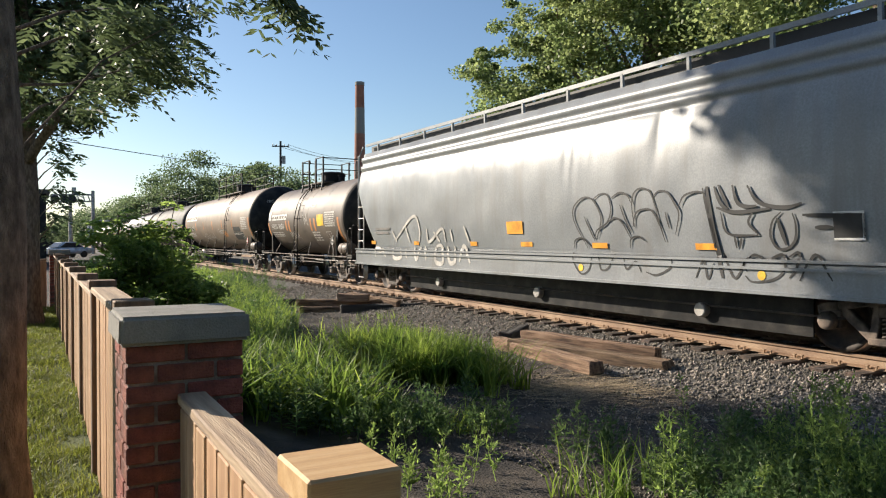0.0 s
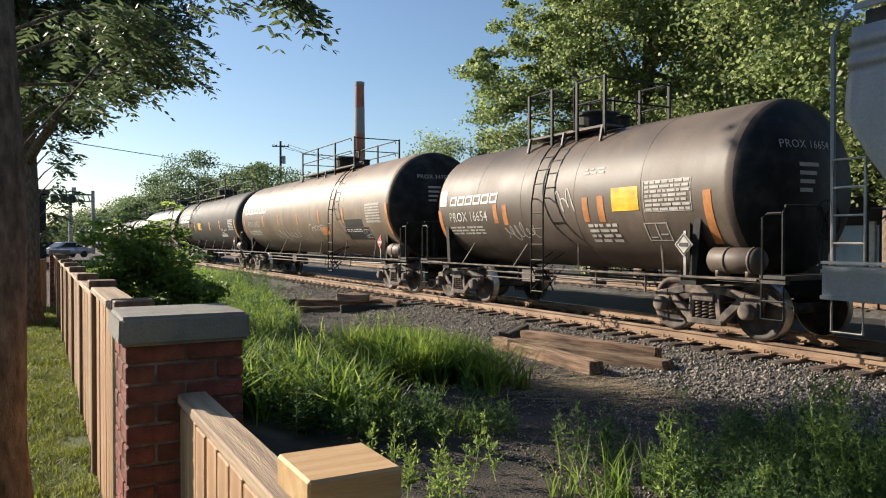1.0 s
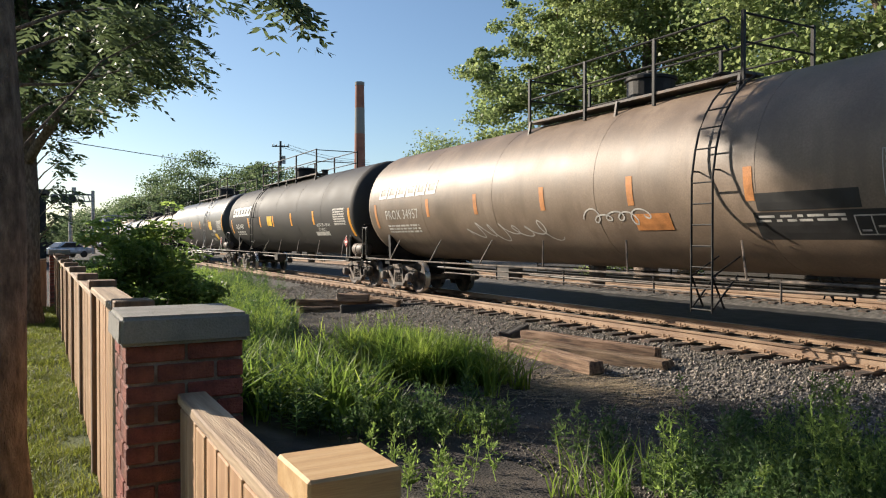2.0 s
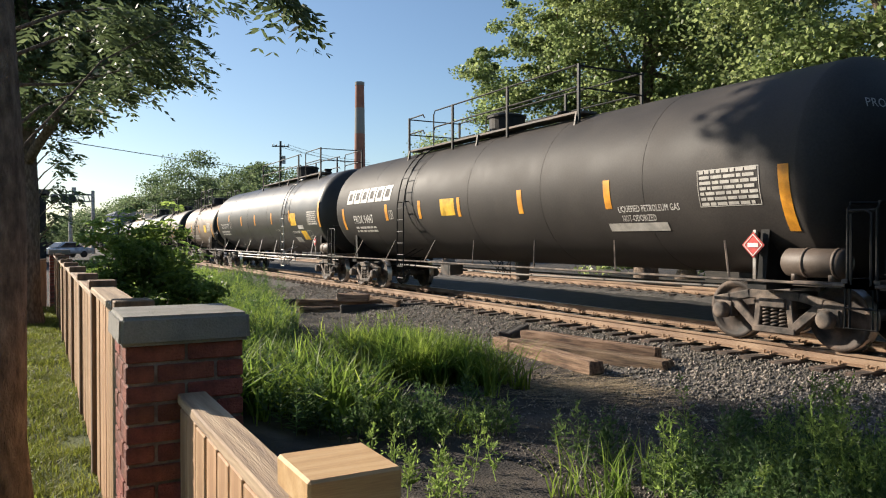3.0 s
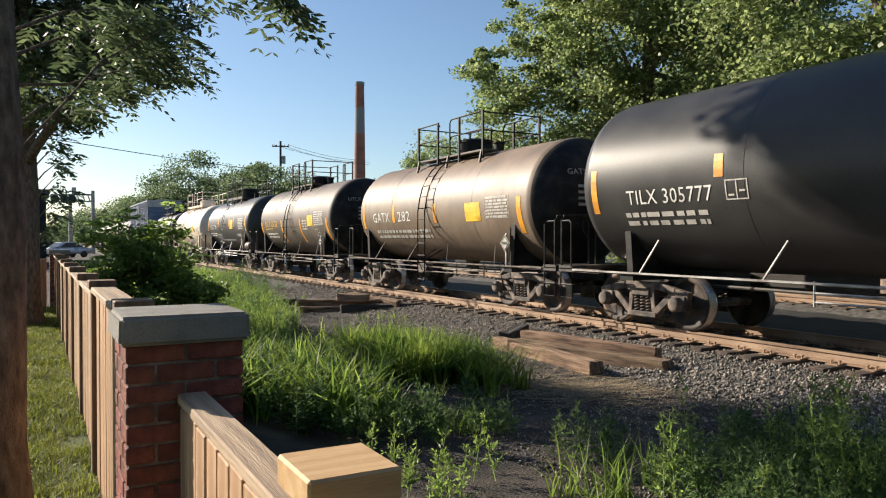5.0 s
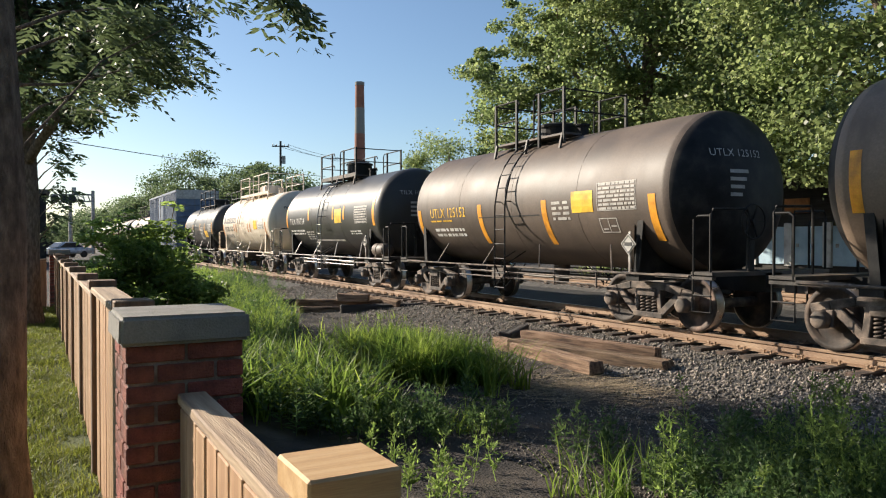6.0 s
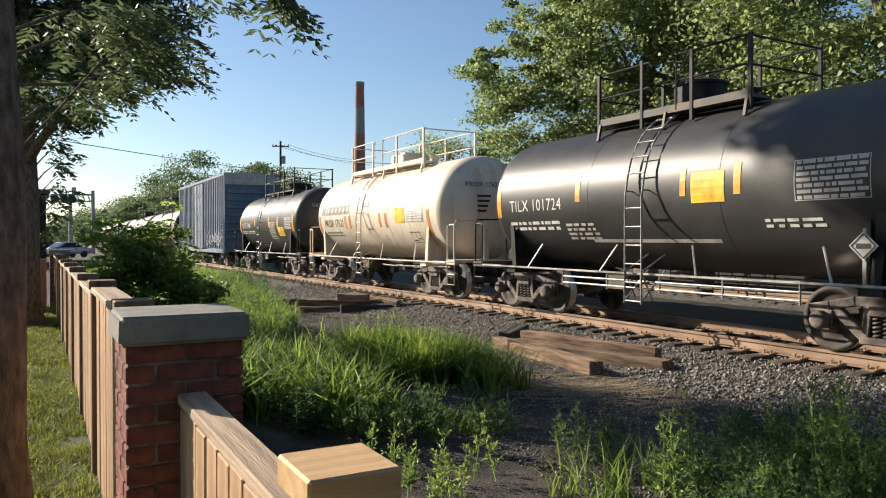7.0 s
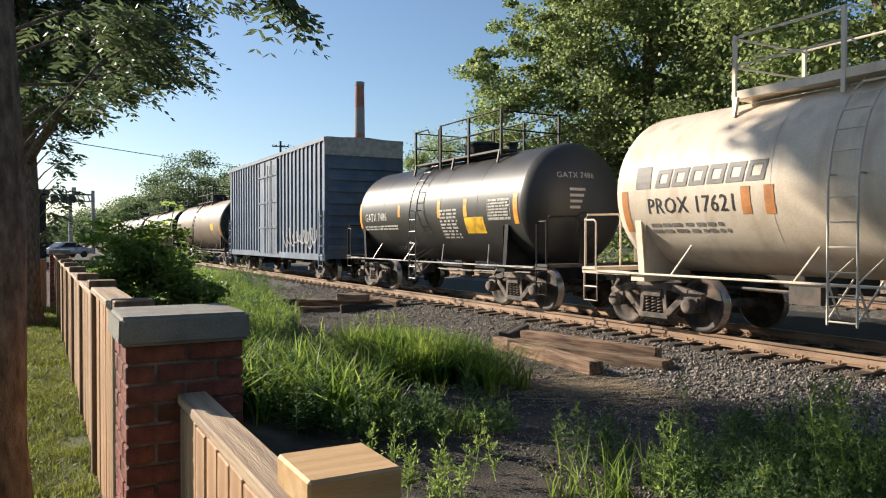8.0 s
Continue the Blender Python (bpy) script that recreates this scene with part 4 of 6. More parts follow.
# utility pole and wires
px_, py_ = at_depth(-0.2206, 85)
up = tagged(new("utility_pole"), "wooden utility pole with a crossarm and transformer", "utility pole")
up.location = (px_, py_, -0.3)
bm = bmesh.new()
lathe(bm, [(0, 0.17), (13.2, 0.12)], (0, 0, 0), "z", 10)
part("pole", bm, "darktie", up)
bm = bmesh.new()
beam(bm, (-0.9, 0.4, 12.6), (0.9, -0.4, 12.6), 0.1, 0.12)
part("crossarm", bm, "darktie", up)
for k in (-0.8, -0.4, 0.4, 0.8):
    bm = bmesh.new()
    lathe(bm, [(12.66, 0.04), (12.8, 0.06), (12.86, 0.03)], (k, -k * 0.44, 0), "z", 8)
    part("insulator", bm, "galv", up)
bm = bmesh.new()
lathe(bm, [(10.6, 0.22), (11.5, 0.22)], (0.3, -0.2, 0), "z", 12)
part("transformer", bm, "galv", up)


def wire(a, b, sag, r, label):
    a, b = Vector(a), Vector(b)
    bm = bmesh.new()
    pts = [a.lerp(b, k / 20) - Vector((0, 0, sag * 4 * (k / 20) * (1 - k / 20))) for k in range(21)]
    tube(bm, pts, r, 5)
    tagged(part("overhead_wire", bm, "blackpaint"), label, "wire", "overhead wires")


def rise(d, py):
    return 1.561 + d * ((441 - py) / 1301 - 0.013)


a, b = at_depth(-0.80, 40), at_depth(-0.16, 88)
wire((*a, rise(40, 184)), (*b, rise(88, 313)), 0.45, 0.03, "dark overhead cable sagging across the sky")
for k, (y0_, y1_) in enumerate(((257, 284), (262, 292), (259, 288))):
    b = at_depth(-0.10, 120)
    wire((px_ + 0.8 - 0.8 * k, py_ - 0.35 + 0.35 * k, 12.5), (*b, rise(120, y1_)), 0.5, 0.022, "thin overhead wire from the utility pole")

# crossing signals on a gantry
gantry = tagged(new("signal_gantry"), "pale steel crossing-signal gantry over the road", "signal gantry")
g0, g1 = at_depth(-0.5065, 90), at_depth(-0.4758, 90)
gl = at_depth(-0.533, 90)
for q, zt in ((g0, rise(90, 352)), (g1, rise(90, 338))):
    bm = bmesh.new()
    lathe(bm, [(-0.2, 0.24), (zt, 0.2)], (*q, 0), "z", 10)
    part("mast", bm, "galv", gantry)
bm = bmesh.new()
for zz in (rise(90, 345), rise(90, 357)):
    beam(bm, (*gl, zz), (*g1, zz), 0.2, 0.2)
for k in range(9):
    p = Vector((*gl, rise(90, 345))).lerp(Vector((*g1, rise(90, 345))), k / 8)
    q = Vector((*gl, rise(90, 357))).lerp(Vector((*g1, rise(90, 357))), min(1, (k + 0.5) / 8))
    beam(bm, p, q, 0.11, 0.11)
part("truss", bm, "galv", gantry)
for k in (0.1, 0.32, 0.5):
    p = Vector((*gl, rise(90, 353))).lerp(Vector((*g1, rise(90, 353))), k)
    bm = bmesh.new()
    lathe(bm, [(-0.16, 0.40), (-0.08, 0.50), (0.16, 0.40)], p + Vector((0, -0.5, 0)), "y", 14)
    part("signal_head", bm, "blackpaint", gantry)
bm = bmesh.new()
p = Vector((*gl, rise(90, 345))).lerp(Vector((*g1, rise(90, 345))), 0.55)
box(bm, p.x - 0.25, p.x + 0.25, p.y - 0.1, p.y + 0.1, p.z, p.z + 0.9)
part("equipment_box", bm, "galv", gantry)

# dark shed by the crossing
shed = tagged(new("dark_shed"), "dark flat-roofed shed beyond the corner fence", "shed")
bm = bmesh.new()
box(bm, -7.0, 0.45, 50, 56, -0.2, 4.3)
part("wall", bm, "blacksteel", shed)
bm = bmesh.new()
box(bm, -7.2, 0.65, 49.8, 56.2, 4.3, 4.55)
part("roof", bm, "steel", shed)


# low building beyond the second track, with blue doors under a deep eave
store = tagged(new("storage_building"), "low dark building with pale blue doors and white posts", "building")
store.location = (22.6, 0, -0.3)
# wall colour is dark to stand for the shadow under the eave
bm = bmesh.new()
box(bm, 0, 5.0, 6.0, 20.0, 0, 3.9)
part("wall", bm, "darktie", store, "dark wall with the eave's shade put into its colour")
bm = bmesh.new()
box(bm, -0.9, 5.3, 5.7, 20.3, 3.9, 4.1)
part("roof", bm, "steel", store)
for k in range(8):
    y0 = 8.0 + 1.42 * k
    bm = soft_box(-0.06, -0.004, y0, y0 + 1.08, 1.0, 2.3, 0.01)
    door = part("door", bm, "bluedoor", store, "pale blue panelled door")
    bm = bmesh.new()
    box(bm, -0.09, -0.06, y0 + 0.86, y0 + 0.96, 1.6, 1.72)
    part("handle", bm, "galv", door)
    part("post", soft_box(-0.12, -0.004, y0 + 1.10, y0 + 1.40, 0.95, 2.42, 0.01), "white", store)
part("sign_board", soft_box(-0.1, -0.004, 15.6, 16.5, 2.75, 3.25, 0.01), "dullorange", store, "orange sign board")


def sedan(x, y, rz, paint, label):
    """A plain saloon car: body, glasshouse, windows, lamps and wheels."""
    t = tagged(new("parked_car"), label, "car", "cars at the crossing")
    t.matrix_basis = pose(x, y, -0.12, 0, 0, rz)
    prof = [(-2.2, 0.35), (-2.25, 0.62), (-2.1, 0.82), (-1.3, 0.92), (1.5, 0.94), (2.15, 0.88), (2.25, 0.6), (2.2, 0.35)]
    cab = [(-1.35, 0.9), (-0.55, 1.42), (0.65, 1.45), (1.6, 0.93)]
    for name, pr, w, m in (("body", prof, 0.88, paint), ("roof", cab, 0.72, paint)):
        bm = bmesh.new()
        s = [[bm.verts.new((px, sy * w * (0.93 if i in (0, len(pr) - 1) else 1), pz)) for i, (px, pz) in enumerate(pr)] for sy in (-1, 1)]
        bm.faces.new(s[0])
        bm.faces.new(s[1][::-1])
        k = len(pr)
        for i in range(k):
            bm.faces.new((s[0][i], s[0][(i + 1) % k], s[1][(i + 1) % k], s[1][i]))
        bmesh.ops.recalc_face_normals(bm, faces=bm.faces[:])
        bmesh.ops.bevel(bm, geom=bm.edges[:], offset=0.06, segments=2, affect="EDGES")
        part(name, bm, m, t, smooth=True)
    for sy in (-1, 1):
        bm = bmesh.new()
        vs = [bm.verts.new((px, sy * 0.735, pz)) for px, pz in ((-1.1, 0.96), (-0.5, 1.36), (0.6, 1.38), (1.3, 0.98))]
        bm.faces.new(vs)
        part("side_window", bm, "glass", t)
        for px in (-1.35, 1.35):
            bm = bmesh.new()
            lathe(bm, [(-0.1, 0.2), (-0.1, 0.31), (0.1, 0.31), (0.1, 0.2)], (px, sy * 0.8, 0.31), "y", 18)
            part("wheel", bm, "blackpaint", t)
        bm = bmesh.new()
        box(bm, -2.27, -2.18, sy * 0.65 - 0.16, sy * 0.65 + 0.16, 0.6, 0.74)
        part("headlight", bm, "white", t)
    bm = bmesh.new()
    bm.faces.new([bm.verts.new(p) for p in ((-1.30, -0.62, 0.98), (-1.30, 0.62, 0.98), (-0.62, 0.58, 1.40), (-0.62, -0.58, 1.40))])
    part("windshield", bm, "glass", t)
    return t


M["silver"] = shade("silver_car_paint", (0.55, 0.57, 0.60), 0.3, 0.0, scale=2, fine=20, bump=0.0)
cxx, cyy = at_depth(-0.514, 68)
sedan(cxx, cyy, 35, "silver", "silver saloon car waiting at the crossing")
cxx, cyy = at_depth(-0.545, 80)
sedan(cxx, cyy, 40, "blacksteel", "dark car waiting behind at the crossing")


# ---------- train: shared pieces ----------
WHEEL_R = 0.46


def wheel_mesh():
    bm = bmesh.new()
    r = WHEEL_R
    lathe(bm, [(-0.075, 0.10), (-0.075, 0.15), (-0.02, 0.19), (-0.015, r - 0.10), (-0.065, r - 0.075), (-0.07, r - 0.005), (0.045, r), (0.055, r + 0.022), (0.075, r + 0.026), (0.085, r), (0.08, r - 0.075), (0.03, r - 0.10), (0.03, 0.17), (0.08, 0.12), (0.08, 0.10)], (0, 0, 0), "x", 32)
    bmesh.ops.recalc_face_normals(bm, faces=bm.faces[:])
    me = mesh_of(bm, "wheel", "wheelplate", True)
    me.materials.append(M["tread"])
    for f in me.polygons:
        c = f.center
        if math.hypot(c.y, c.z) > r - 0.02:
            f.material_index = 1
    return me


def axle_mesh():
    bm = bmesh.new()
    lathe(bm, [(-1.12, 0.07), (-1.10, 0.085), (-0.75, 0.085), (-0.6, 0.085), (0.6, 0.085), (0.75, 0.085), (1.10, 0.085), (1.12, 0.07)], (0, 0, 0), "x", 12)
    for sx in (-1.12, 1.12):
        for k in range(3):
            a = k * 2.094
            box(bm, sx - 0.02, sx + 0.02, 0.045 * math.cos(a) - 0.012, 0.045 * math.cos(a) + 0.012, 0.045 * math.sin(a) - 0.012, 0.045 * math.sin(a) + 0.012)
    return mesh_of(bm, "wheelset", "rust")


def side_frame_mesh():
    """Cast truck side frame: arched top chord, sloped struts, pedestals and a spring window."""
    bm = bmesh.new()
    w = 0.12
    top = [(0, -1.08, 0.60), (0, -0.78, 0.66), (0, -0.42, 0.74), (0, 0.42, 0.74), (0, 0.78, 0.66), (0, 1.08, 0.60)]
    for a, b in zip(top, top[1:]):
        beam(bm, a, b, w, 0.13)
    for s in (-1, 1):
        beam(bm, (0, s * 0.72, 0.62), (0, s * 0.30, 0.26), w, 0.13)
        beam(bm, (0, s * 0.30, 0.24), (0, s * 0.24, 0.72), w, 0.11)
        box(bm, -0.09, 0.07, s * 0.875 - 0.16, s * 0.875 + 0.16, 0.36, 0.60)
        beam(bm, (0, s * 1.02, 0.60), (0, s * 1.02, 0.36), w, 0.08)
    beam(bm, (0, -0.36, 0.23), (0, 0.36, 0.23), w + 0.02, 0.10)
    box(bm, -0.10, 0.06, -0.22, 0.22, 0.56, 0.70)
    bmesh.ops.bevel(bm, geom=bm.edges[:], offset=0.014, segments=1, affect="EDGES")
    return mesh_of(bm, "side_frame", "rust")


def spring_mesh():
    bm = bmesh.new()
    for cy in (-0.14, 0.0, 0.14):
        pts = [(0.055 * math.cos(a), cy + 0.055 * math.sin(a), 0.28 + 0.28 * k / 40) for k, a in enumerate([k * 0.785 for k in range(41)])]
        tube(bm, pts, 0.017, 5)
    return mesh_of(bm, "spring_nest", "rust", True)


def bearing_mesh():
    bm = bmesh.new()
    lathe(bm, [(-0.13, 0.06), (-0.125, 0.105), (-0.10, 0.125), (0.06, 0.13), (0.09, 0.11)], (0, 0, 0), "x", 16)
    return mesh_of(bm, "bearing", "rust", True)


def bolster_mesh():
    bm = bmesh.new()
    box(bm, -1.02, 1.02, -0.2, 0.2, 0.54, 0.78)
    box(bm, -0.3, 0.3, -0.24, 0.24, 0.70, 0.86)
    for s in (-1, 1):
        beam(bm, (-0.85, s * 0.33, 0.42), (0.85, s * 0.33, 0.42), 0.07, 0.10)
    bmesh.ops.bevel(bm, geom=bm.edges[:], offset=0.015, segments=1, affect="EDGES")
    return mesh_of(bm, "truck", "steel")


PIECE = {"wheel": wheel_mesh(), "axle": axle_mesh(), "side": side_frame_mesh(), "spring": spring_mesh(), "bearing": bearing_mesh(), "bolster": bolster_mesh()}
SETS = []       # wheelsets and their seats on the cars
AXLE = 0.875


def truck(car, u):
    t = new("truck", PIECE["bolster"])
    t.parent, t.matrix_basis = car, pose(0, u, 0)
    for sx in (-1, 1):
        for key, name in (("side", "side_frame"), ("spring", "spring_nest")):
            o = new(name, PIECE[key])
            o.parent, o.matrix_basis = t, pose(sx * 1.0, 0, 0, 0, 0, 0 if sx < 0 else 180)
        for a in (-AXLE, AXLE):
            o = new("bearing", PIECE["bearing"])
            o.parent, o.matrix_basis = t, pose(sx * 1.08, a, WHEEL_R, 0, 0, 0 if sx < 0 else 180)
    for a in (-AXLE, AXLE):
        w = new("wheelset", PIECE["axle"])
        w.parent, w.matrix_basis = car, pose(0, u + a, WHEEL_R)
        SETS.append((w, u + a, random.uniform(0, 6.28)))
        for sx in (-1, 1):
            k = new("wheel", PIECE["wheel"])
            k.parent, k.matrix_basis = w, pose(sx * GAUGE, 0, 0, 0, 0, 0 if sx < 0 else 180)


def wrap(bm, R, zc, lift=0.008):
    """Bend a flat marking, drawn as (along, height above the tank's middle line), round the near side of a tank."""
    for v in bm.verts:
        a = v.co.z / R
        v.co.x, v.co.z = -(R + lift) * math.cos(a), zc + (R + lift) * math.sin(a)


def slice_up(bm, step=0.12):
    zs = [v.co.z for v in bm.verts]
    z = min(zs) + step
    while z < max(zs):
        bmesh.ops.bisect_plane(bm, geom=bm.verts[:] + bm.edges[:] + bm.faces[:], plane_co=(0, 0, z), plane_no=(0, 0, 1))
        z += step


def arc(z, R, zc):
    return R * math.asin(max(-0.99, min(0.99, (z - zc) / R)))


def flat_rects(rects):
    bm = bmesh.new()
    for u0, u1, z0, z1 in rects:
        bm.faces.new([bm.verts.new(p) for p in ((0, u0, z0), (0, u1, z0), (0, u1, z1), (0, u0, z1))])
    return bm


def letters(text, size):
    """Flat lettering in the built-in font, as a bmesh in the (along, height) plane, reading towards -Y; returns it with its width."""
    cu = bpy.data.curves.new("lettering", "FONT")
    cu.body, cu.size, cu.resolution_u, cu.space_character = text, size / 0.7, 2, 1.06
    ob = bpy.data.objects.new("lettering", cu)
    scene.collection.objects.link(ob)
    deps = bpy.context.evaluated_depsgraph_get()
    me = bpy.data.meshes.new_from_object(ob.evaluated_get(deps))
    bm = bmesh.new()
    bm.from_mesh(me)
    bpy.data.objects.remove(ob)
    bpy.data.curves.remove(cu)
    bpy.data.meshes.remove(me)
    wide = max(v.co.x for v in bm.verts)
    for v in bm.verts:
        v.co = Vector((0, -v.co.x, v.co.y))
    return bm, wide


class Marks:
    """Puts markings on one tank."""

    def __init__(self, car, R, zc):
        self.car, self.R, self.zc = car, R, zc

    def put(self, name, bm, material, label=""):
        slice_up(bm)
        wrap(bm, self.R, self.zc, 0.007)
        return part(name, bm, material, self.car, label)

    def rect(self, name, u0, u1, z0, z1, material, label="", lift=0.0):
        bm = flat_rects([(u0, u1, arc(z0, self.R, self.zc), arc(z1, self.R, self.zc))])
        slice_up(bm)
        wrap(bm, self.R, self.zc, 0.006 + lift)
        return part(name, bm, material, self.car, label)

    def stripes(self, rows, material="orange", slim=1.0):
        for u0, u1, z0, z1 in rows:
            m = (u0 + u1) / 2
            w = min(abs(u1 - u0), 0.17) / 2 * slim
            self.rect("reflector_stripe", m + w, m - w, z0, z1, material)

    def text(self, words, u0, u1, z0, z1, material):
        a0, a1 = arc(z0, self.R, self.zc), arc(z1, self.R, self.zc)
        bm, wide = letters(words, a1 - a0)
        k = (u0 - u1) / wide
        for v in bm.verts:
            v.co.y, v.co.z = u0 + v.co.y * k, a0 + v.co.z
        return self.put("lettering", bm, material)

    def lines(self, u0, u1, z0, z1, rows, material, seed=1):
        """Small writing too fine to read: broken bars."""
        r = random.Random(seed * 31 + int(u0 * 100))
        a0, a1 = arc(z0, self.R, self.zc), arc(z1, self.R, self.zc)
        step = (a1 - a0) / rows
        out = []
        for k in range(rows):
            u = u0
            while u > u1 + 0.05:
                w = r.uniform(0.08, 0.3)
                out.append((u, max(u1, u - w), a0 + k * step + step * 0.2, a0 + k * step + step * 0.75))
                u -= w + r.uniform(0.03, 0.09)
        return self.put("small_lettering", flat_rects(out), material)

    def table(self, u0, u1, z0, z1, material="offwhite"):
        """Stencilled data table: a border and rows of short bars."""
        r = random.Random(int(u0 * 77))
        a0, a1 = arc(z0, self.R, self.zc), arc(z1, self.R, self.zc)
        b = 0.012
        out = [(u0, u1, a0, a0 + b), (u0, u1, a1 - b, a1), (u0, u0 - b, a0, a1), (u1 + b, u1, a0, a1)]
        n = 7
        for k in range(n):
            za = a0 + (a1 - a0) * (k + 0.25) / n
            u = u0 - 0.04
            while u > u1 + 0.08:
                w = r.uniform(0.06, 0.22)
                out.append((u, max(u1 + 0.03, u - w), za, za + (a1 - a0) / n * 0.6))
                u -= w + 0.025
        return self.put("stencil_table", flat_rects(out), material)

    def logo(self, u0, u1, z0, z1, material, n=6):
        """The maker's mark as a row of plain slanted rings."""
        a0, a1 = arc(z0, self.R, self.zc), arc(z1, self.R, self.zc)
        w = (u0 - u1) / n
        h = a1 - a0
        t = h * 0.24
        for k in range(n):
            out = bmesh.new()
            l, r_ = u0 - k * w, u0 - k * w - w * 0.86
            for q in ((l, r_, a0, a0 + t), (l, r_, a1 - t, a1), (l, l - t, a0 + t, a1 - t), (r_ + t, r_, a0 + t, a1 - t)):
                out.faces.new([out.verts.new((0, uu - (zz - a0) * 0.22, zz)) for uu, zz in ((q[0], q[2]), (q[1], q[2]), (q[1], q[3]), (q[0], q[3]))])
            self.put("maker_mark", out, material)

    def frame_box(self, u0, u1, z0, z1, material="offwhite"):
        a0, a1 = arc(z0, self.R, self.zc), arc(z1, self.R, self.zc)
        b = 0.02
        m = (u0 + u1) / 2
        out = [(u0, u1, a0, a0 + b), (u0, u1, a1 - b, a1), (u0, u0 - b, a0, a1), (u1 + b, u1, a0, a1), (m + 0.01, m - 0.01, a0, a1), (u0 - 0.05, m + 0.05, a0 + 0.06, a0 + 0.09), (m - 0.05, u1 + 0.05, a0 + 0.12, a0 + 0.15)]
        return self.put("stencil_box", flat_rects(out), material)

    def scrawl(self, u0, u1, z0, z1, material, seed, wide=0.02, turns=9):
        """Sprayed loops."""
        a0, a1 = arc(z0, self.R, self.zc), arc(z1, self.R, self.zc)
        return self.put("graffiti", scrawl(u0, u1, a0, a1, seed, wide, turns), material)

    def end_text(self, words, z, size, material="offwhite"):
        """Lettering on the near head, which bulges towards -Y."""
        bm, wide = letters(words, size)
        rows = flat_rects([(0.5, -0.5 + 0.12 * k, -0.28 - 0.13 * k, -0.22 - 0.13 * k) for k in range(4)])
        off = -0.30
        for v in bm.verts:
            v.co = Vector((off + wide / 2 + v.co.y, 0, v.co.z))
        for v in rows.verts:
            v.co = Vector((off + v.co.y * 0.4, 0, v.co.z))
        tmp = bpy.data.meshes.new("tmp")
        rows.to_mesh(tmp)
        bm.from_mesh(tmp)
        rows.free()
        bpy.data.meshes.remove(tmp)
        for v in bm.verts:
            v.co.x = off - (v.co.x - off)
            v.co.z += z
            rr = min(0.98, math.hypot(v.co.x, v.co.z - self.zc) / self.R)
            v.co.y = -HEAD * math.sqrt(1 - rr * rr) - 0.02
        return part("head_lettering", bm, material, self.car)


def scrawl(u0, u1, a0, a1, seed, wide=0.03, turns=9):
    r = random.Random(seed)
    bm = bmesh.new()
    n = turns * 14
    h = (a1 - a0) / 2
    p1, p2, p3 = r.uniform(0, 6), r.uniform(0, 6), r.uniform(0, 6)
    pts = []
    for i in range(n + 1):
        k = i / n
        u = u0 + (u1 - u0) * k + (u0 - u1) / turns * 0.45 * math.sin(turns * 6.28 * k + p1)
        z = (a0 + a1) / 2 + h * (0.66 * math.sin(turns * 6.28 * k * 1.02 + p2) + 0.26 * math.sin(turns * 2.9 * k + p3)) * (0.75 + 0.25 * math.sin(9 * k + p1))
        pts.append((u, max(a0, min(a1, z))))
    for (ua, za), (ub, zb) in zip(pts, pts[1:]):
        d = math.hypot(ub - ua, zb - za) or 1
        nx, nz = -(zb - za) / d * wide / 2, (ub - ua) / d * wide / 2
        bm.faces.new([bm.verts.new((0, *q)) for q in ((ua + nx, za + nz), (ub + nx, zb + nz), (ub - nx, zb - nz), (ua - nx, za - nz))])
    return bm


def sprayed(pts, wide):
    """One sprayed stroke: a smooth ribbon through pts, thinner at its ends."""
    p = [Vector(q) for q in pts]
    p = [2 * p[0] - p[1]] + p + [2 * p[-1] - p[-2]]
    line = []
    for a, b, c, d in zip(p, p[1:], p[2:], p[3:]):
        for i in range(6):
            t = i / 6
            line.append(0.5 * (2 * b + (c - a) * t + (2 * a - 5 * b + 4 * c - d) * t * t + (3 * b - 3 * c + d - a) * t ** 3))
    line.append(p[-2])
    bm = bmesh.new()
    prev = None
    for i, q in enumerate(line):
        d = (line[min(i + 1, len(line) - 1)] - line[max(i - 1, 0)]).normalized()
        w = wide / 2 * (0.45 + 0.55 * min(1, 4 * i / len(line), 4 * (len(line) - 1 - i) / len(line)))
        pair = [bm.verts.new((0, q.x - d.y * w, q.y + d.x * w)), bm.verts.new((0, q.x + d.y * w, q.y - d.x * w))]
        if prev:
            bm.faces.new((prev[0], pair[0], pair[1], prev[1]))
        prev = pair
    return bm


HEAD = 0.62


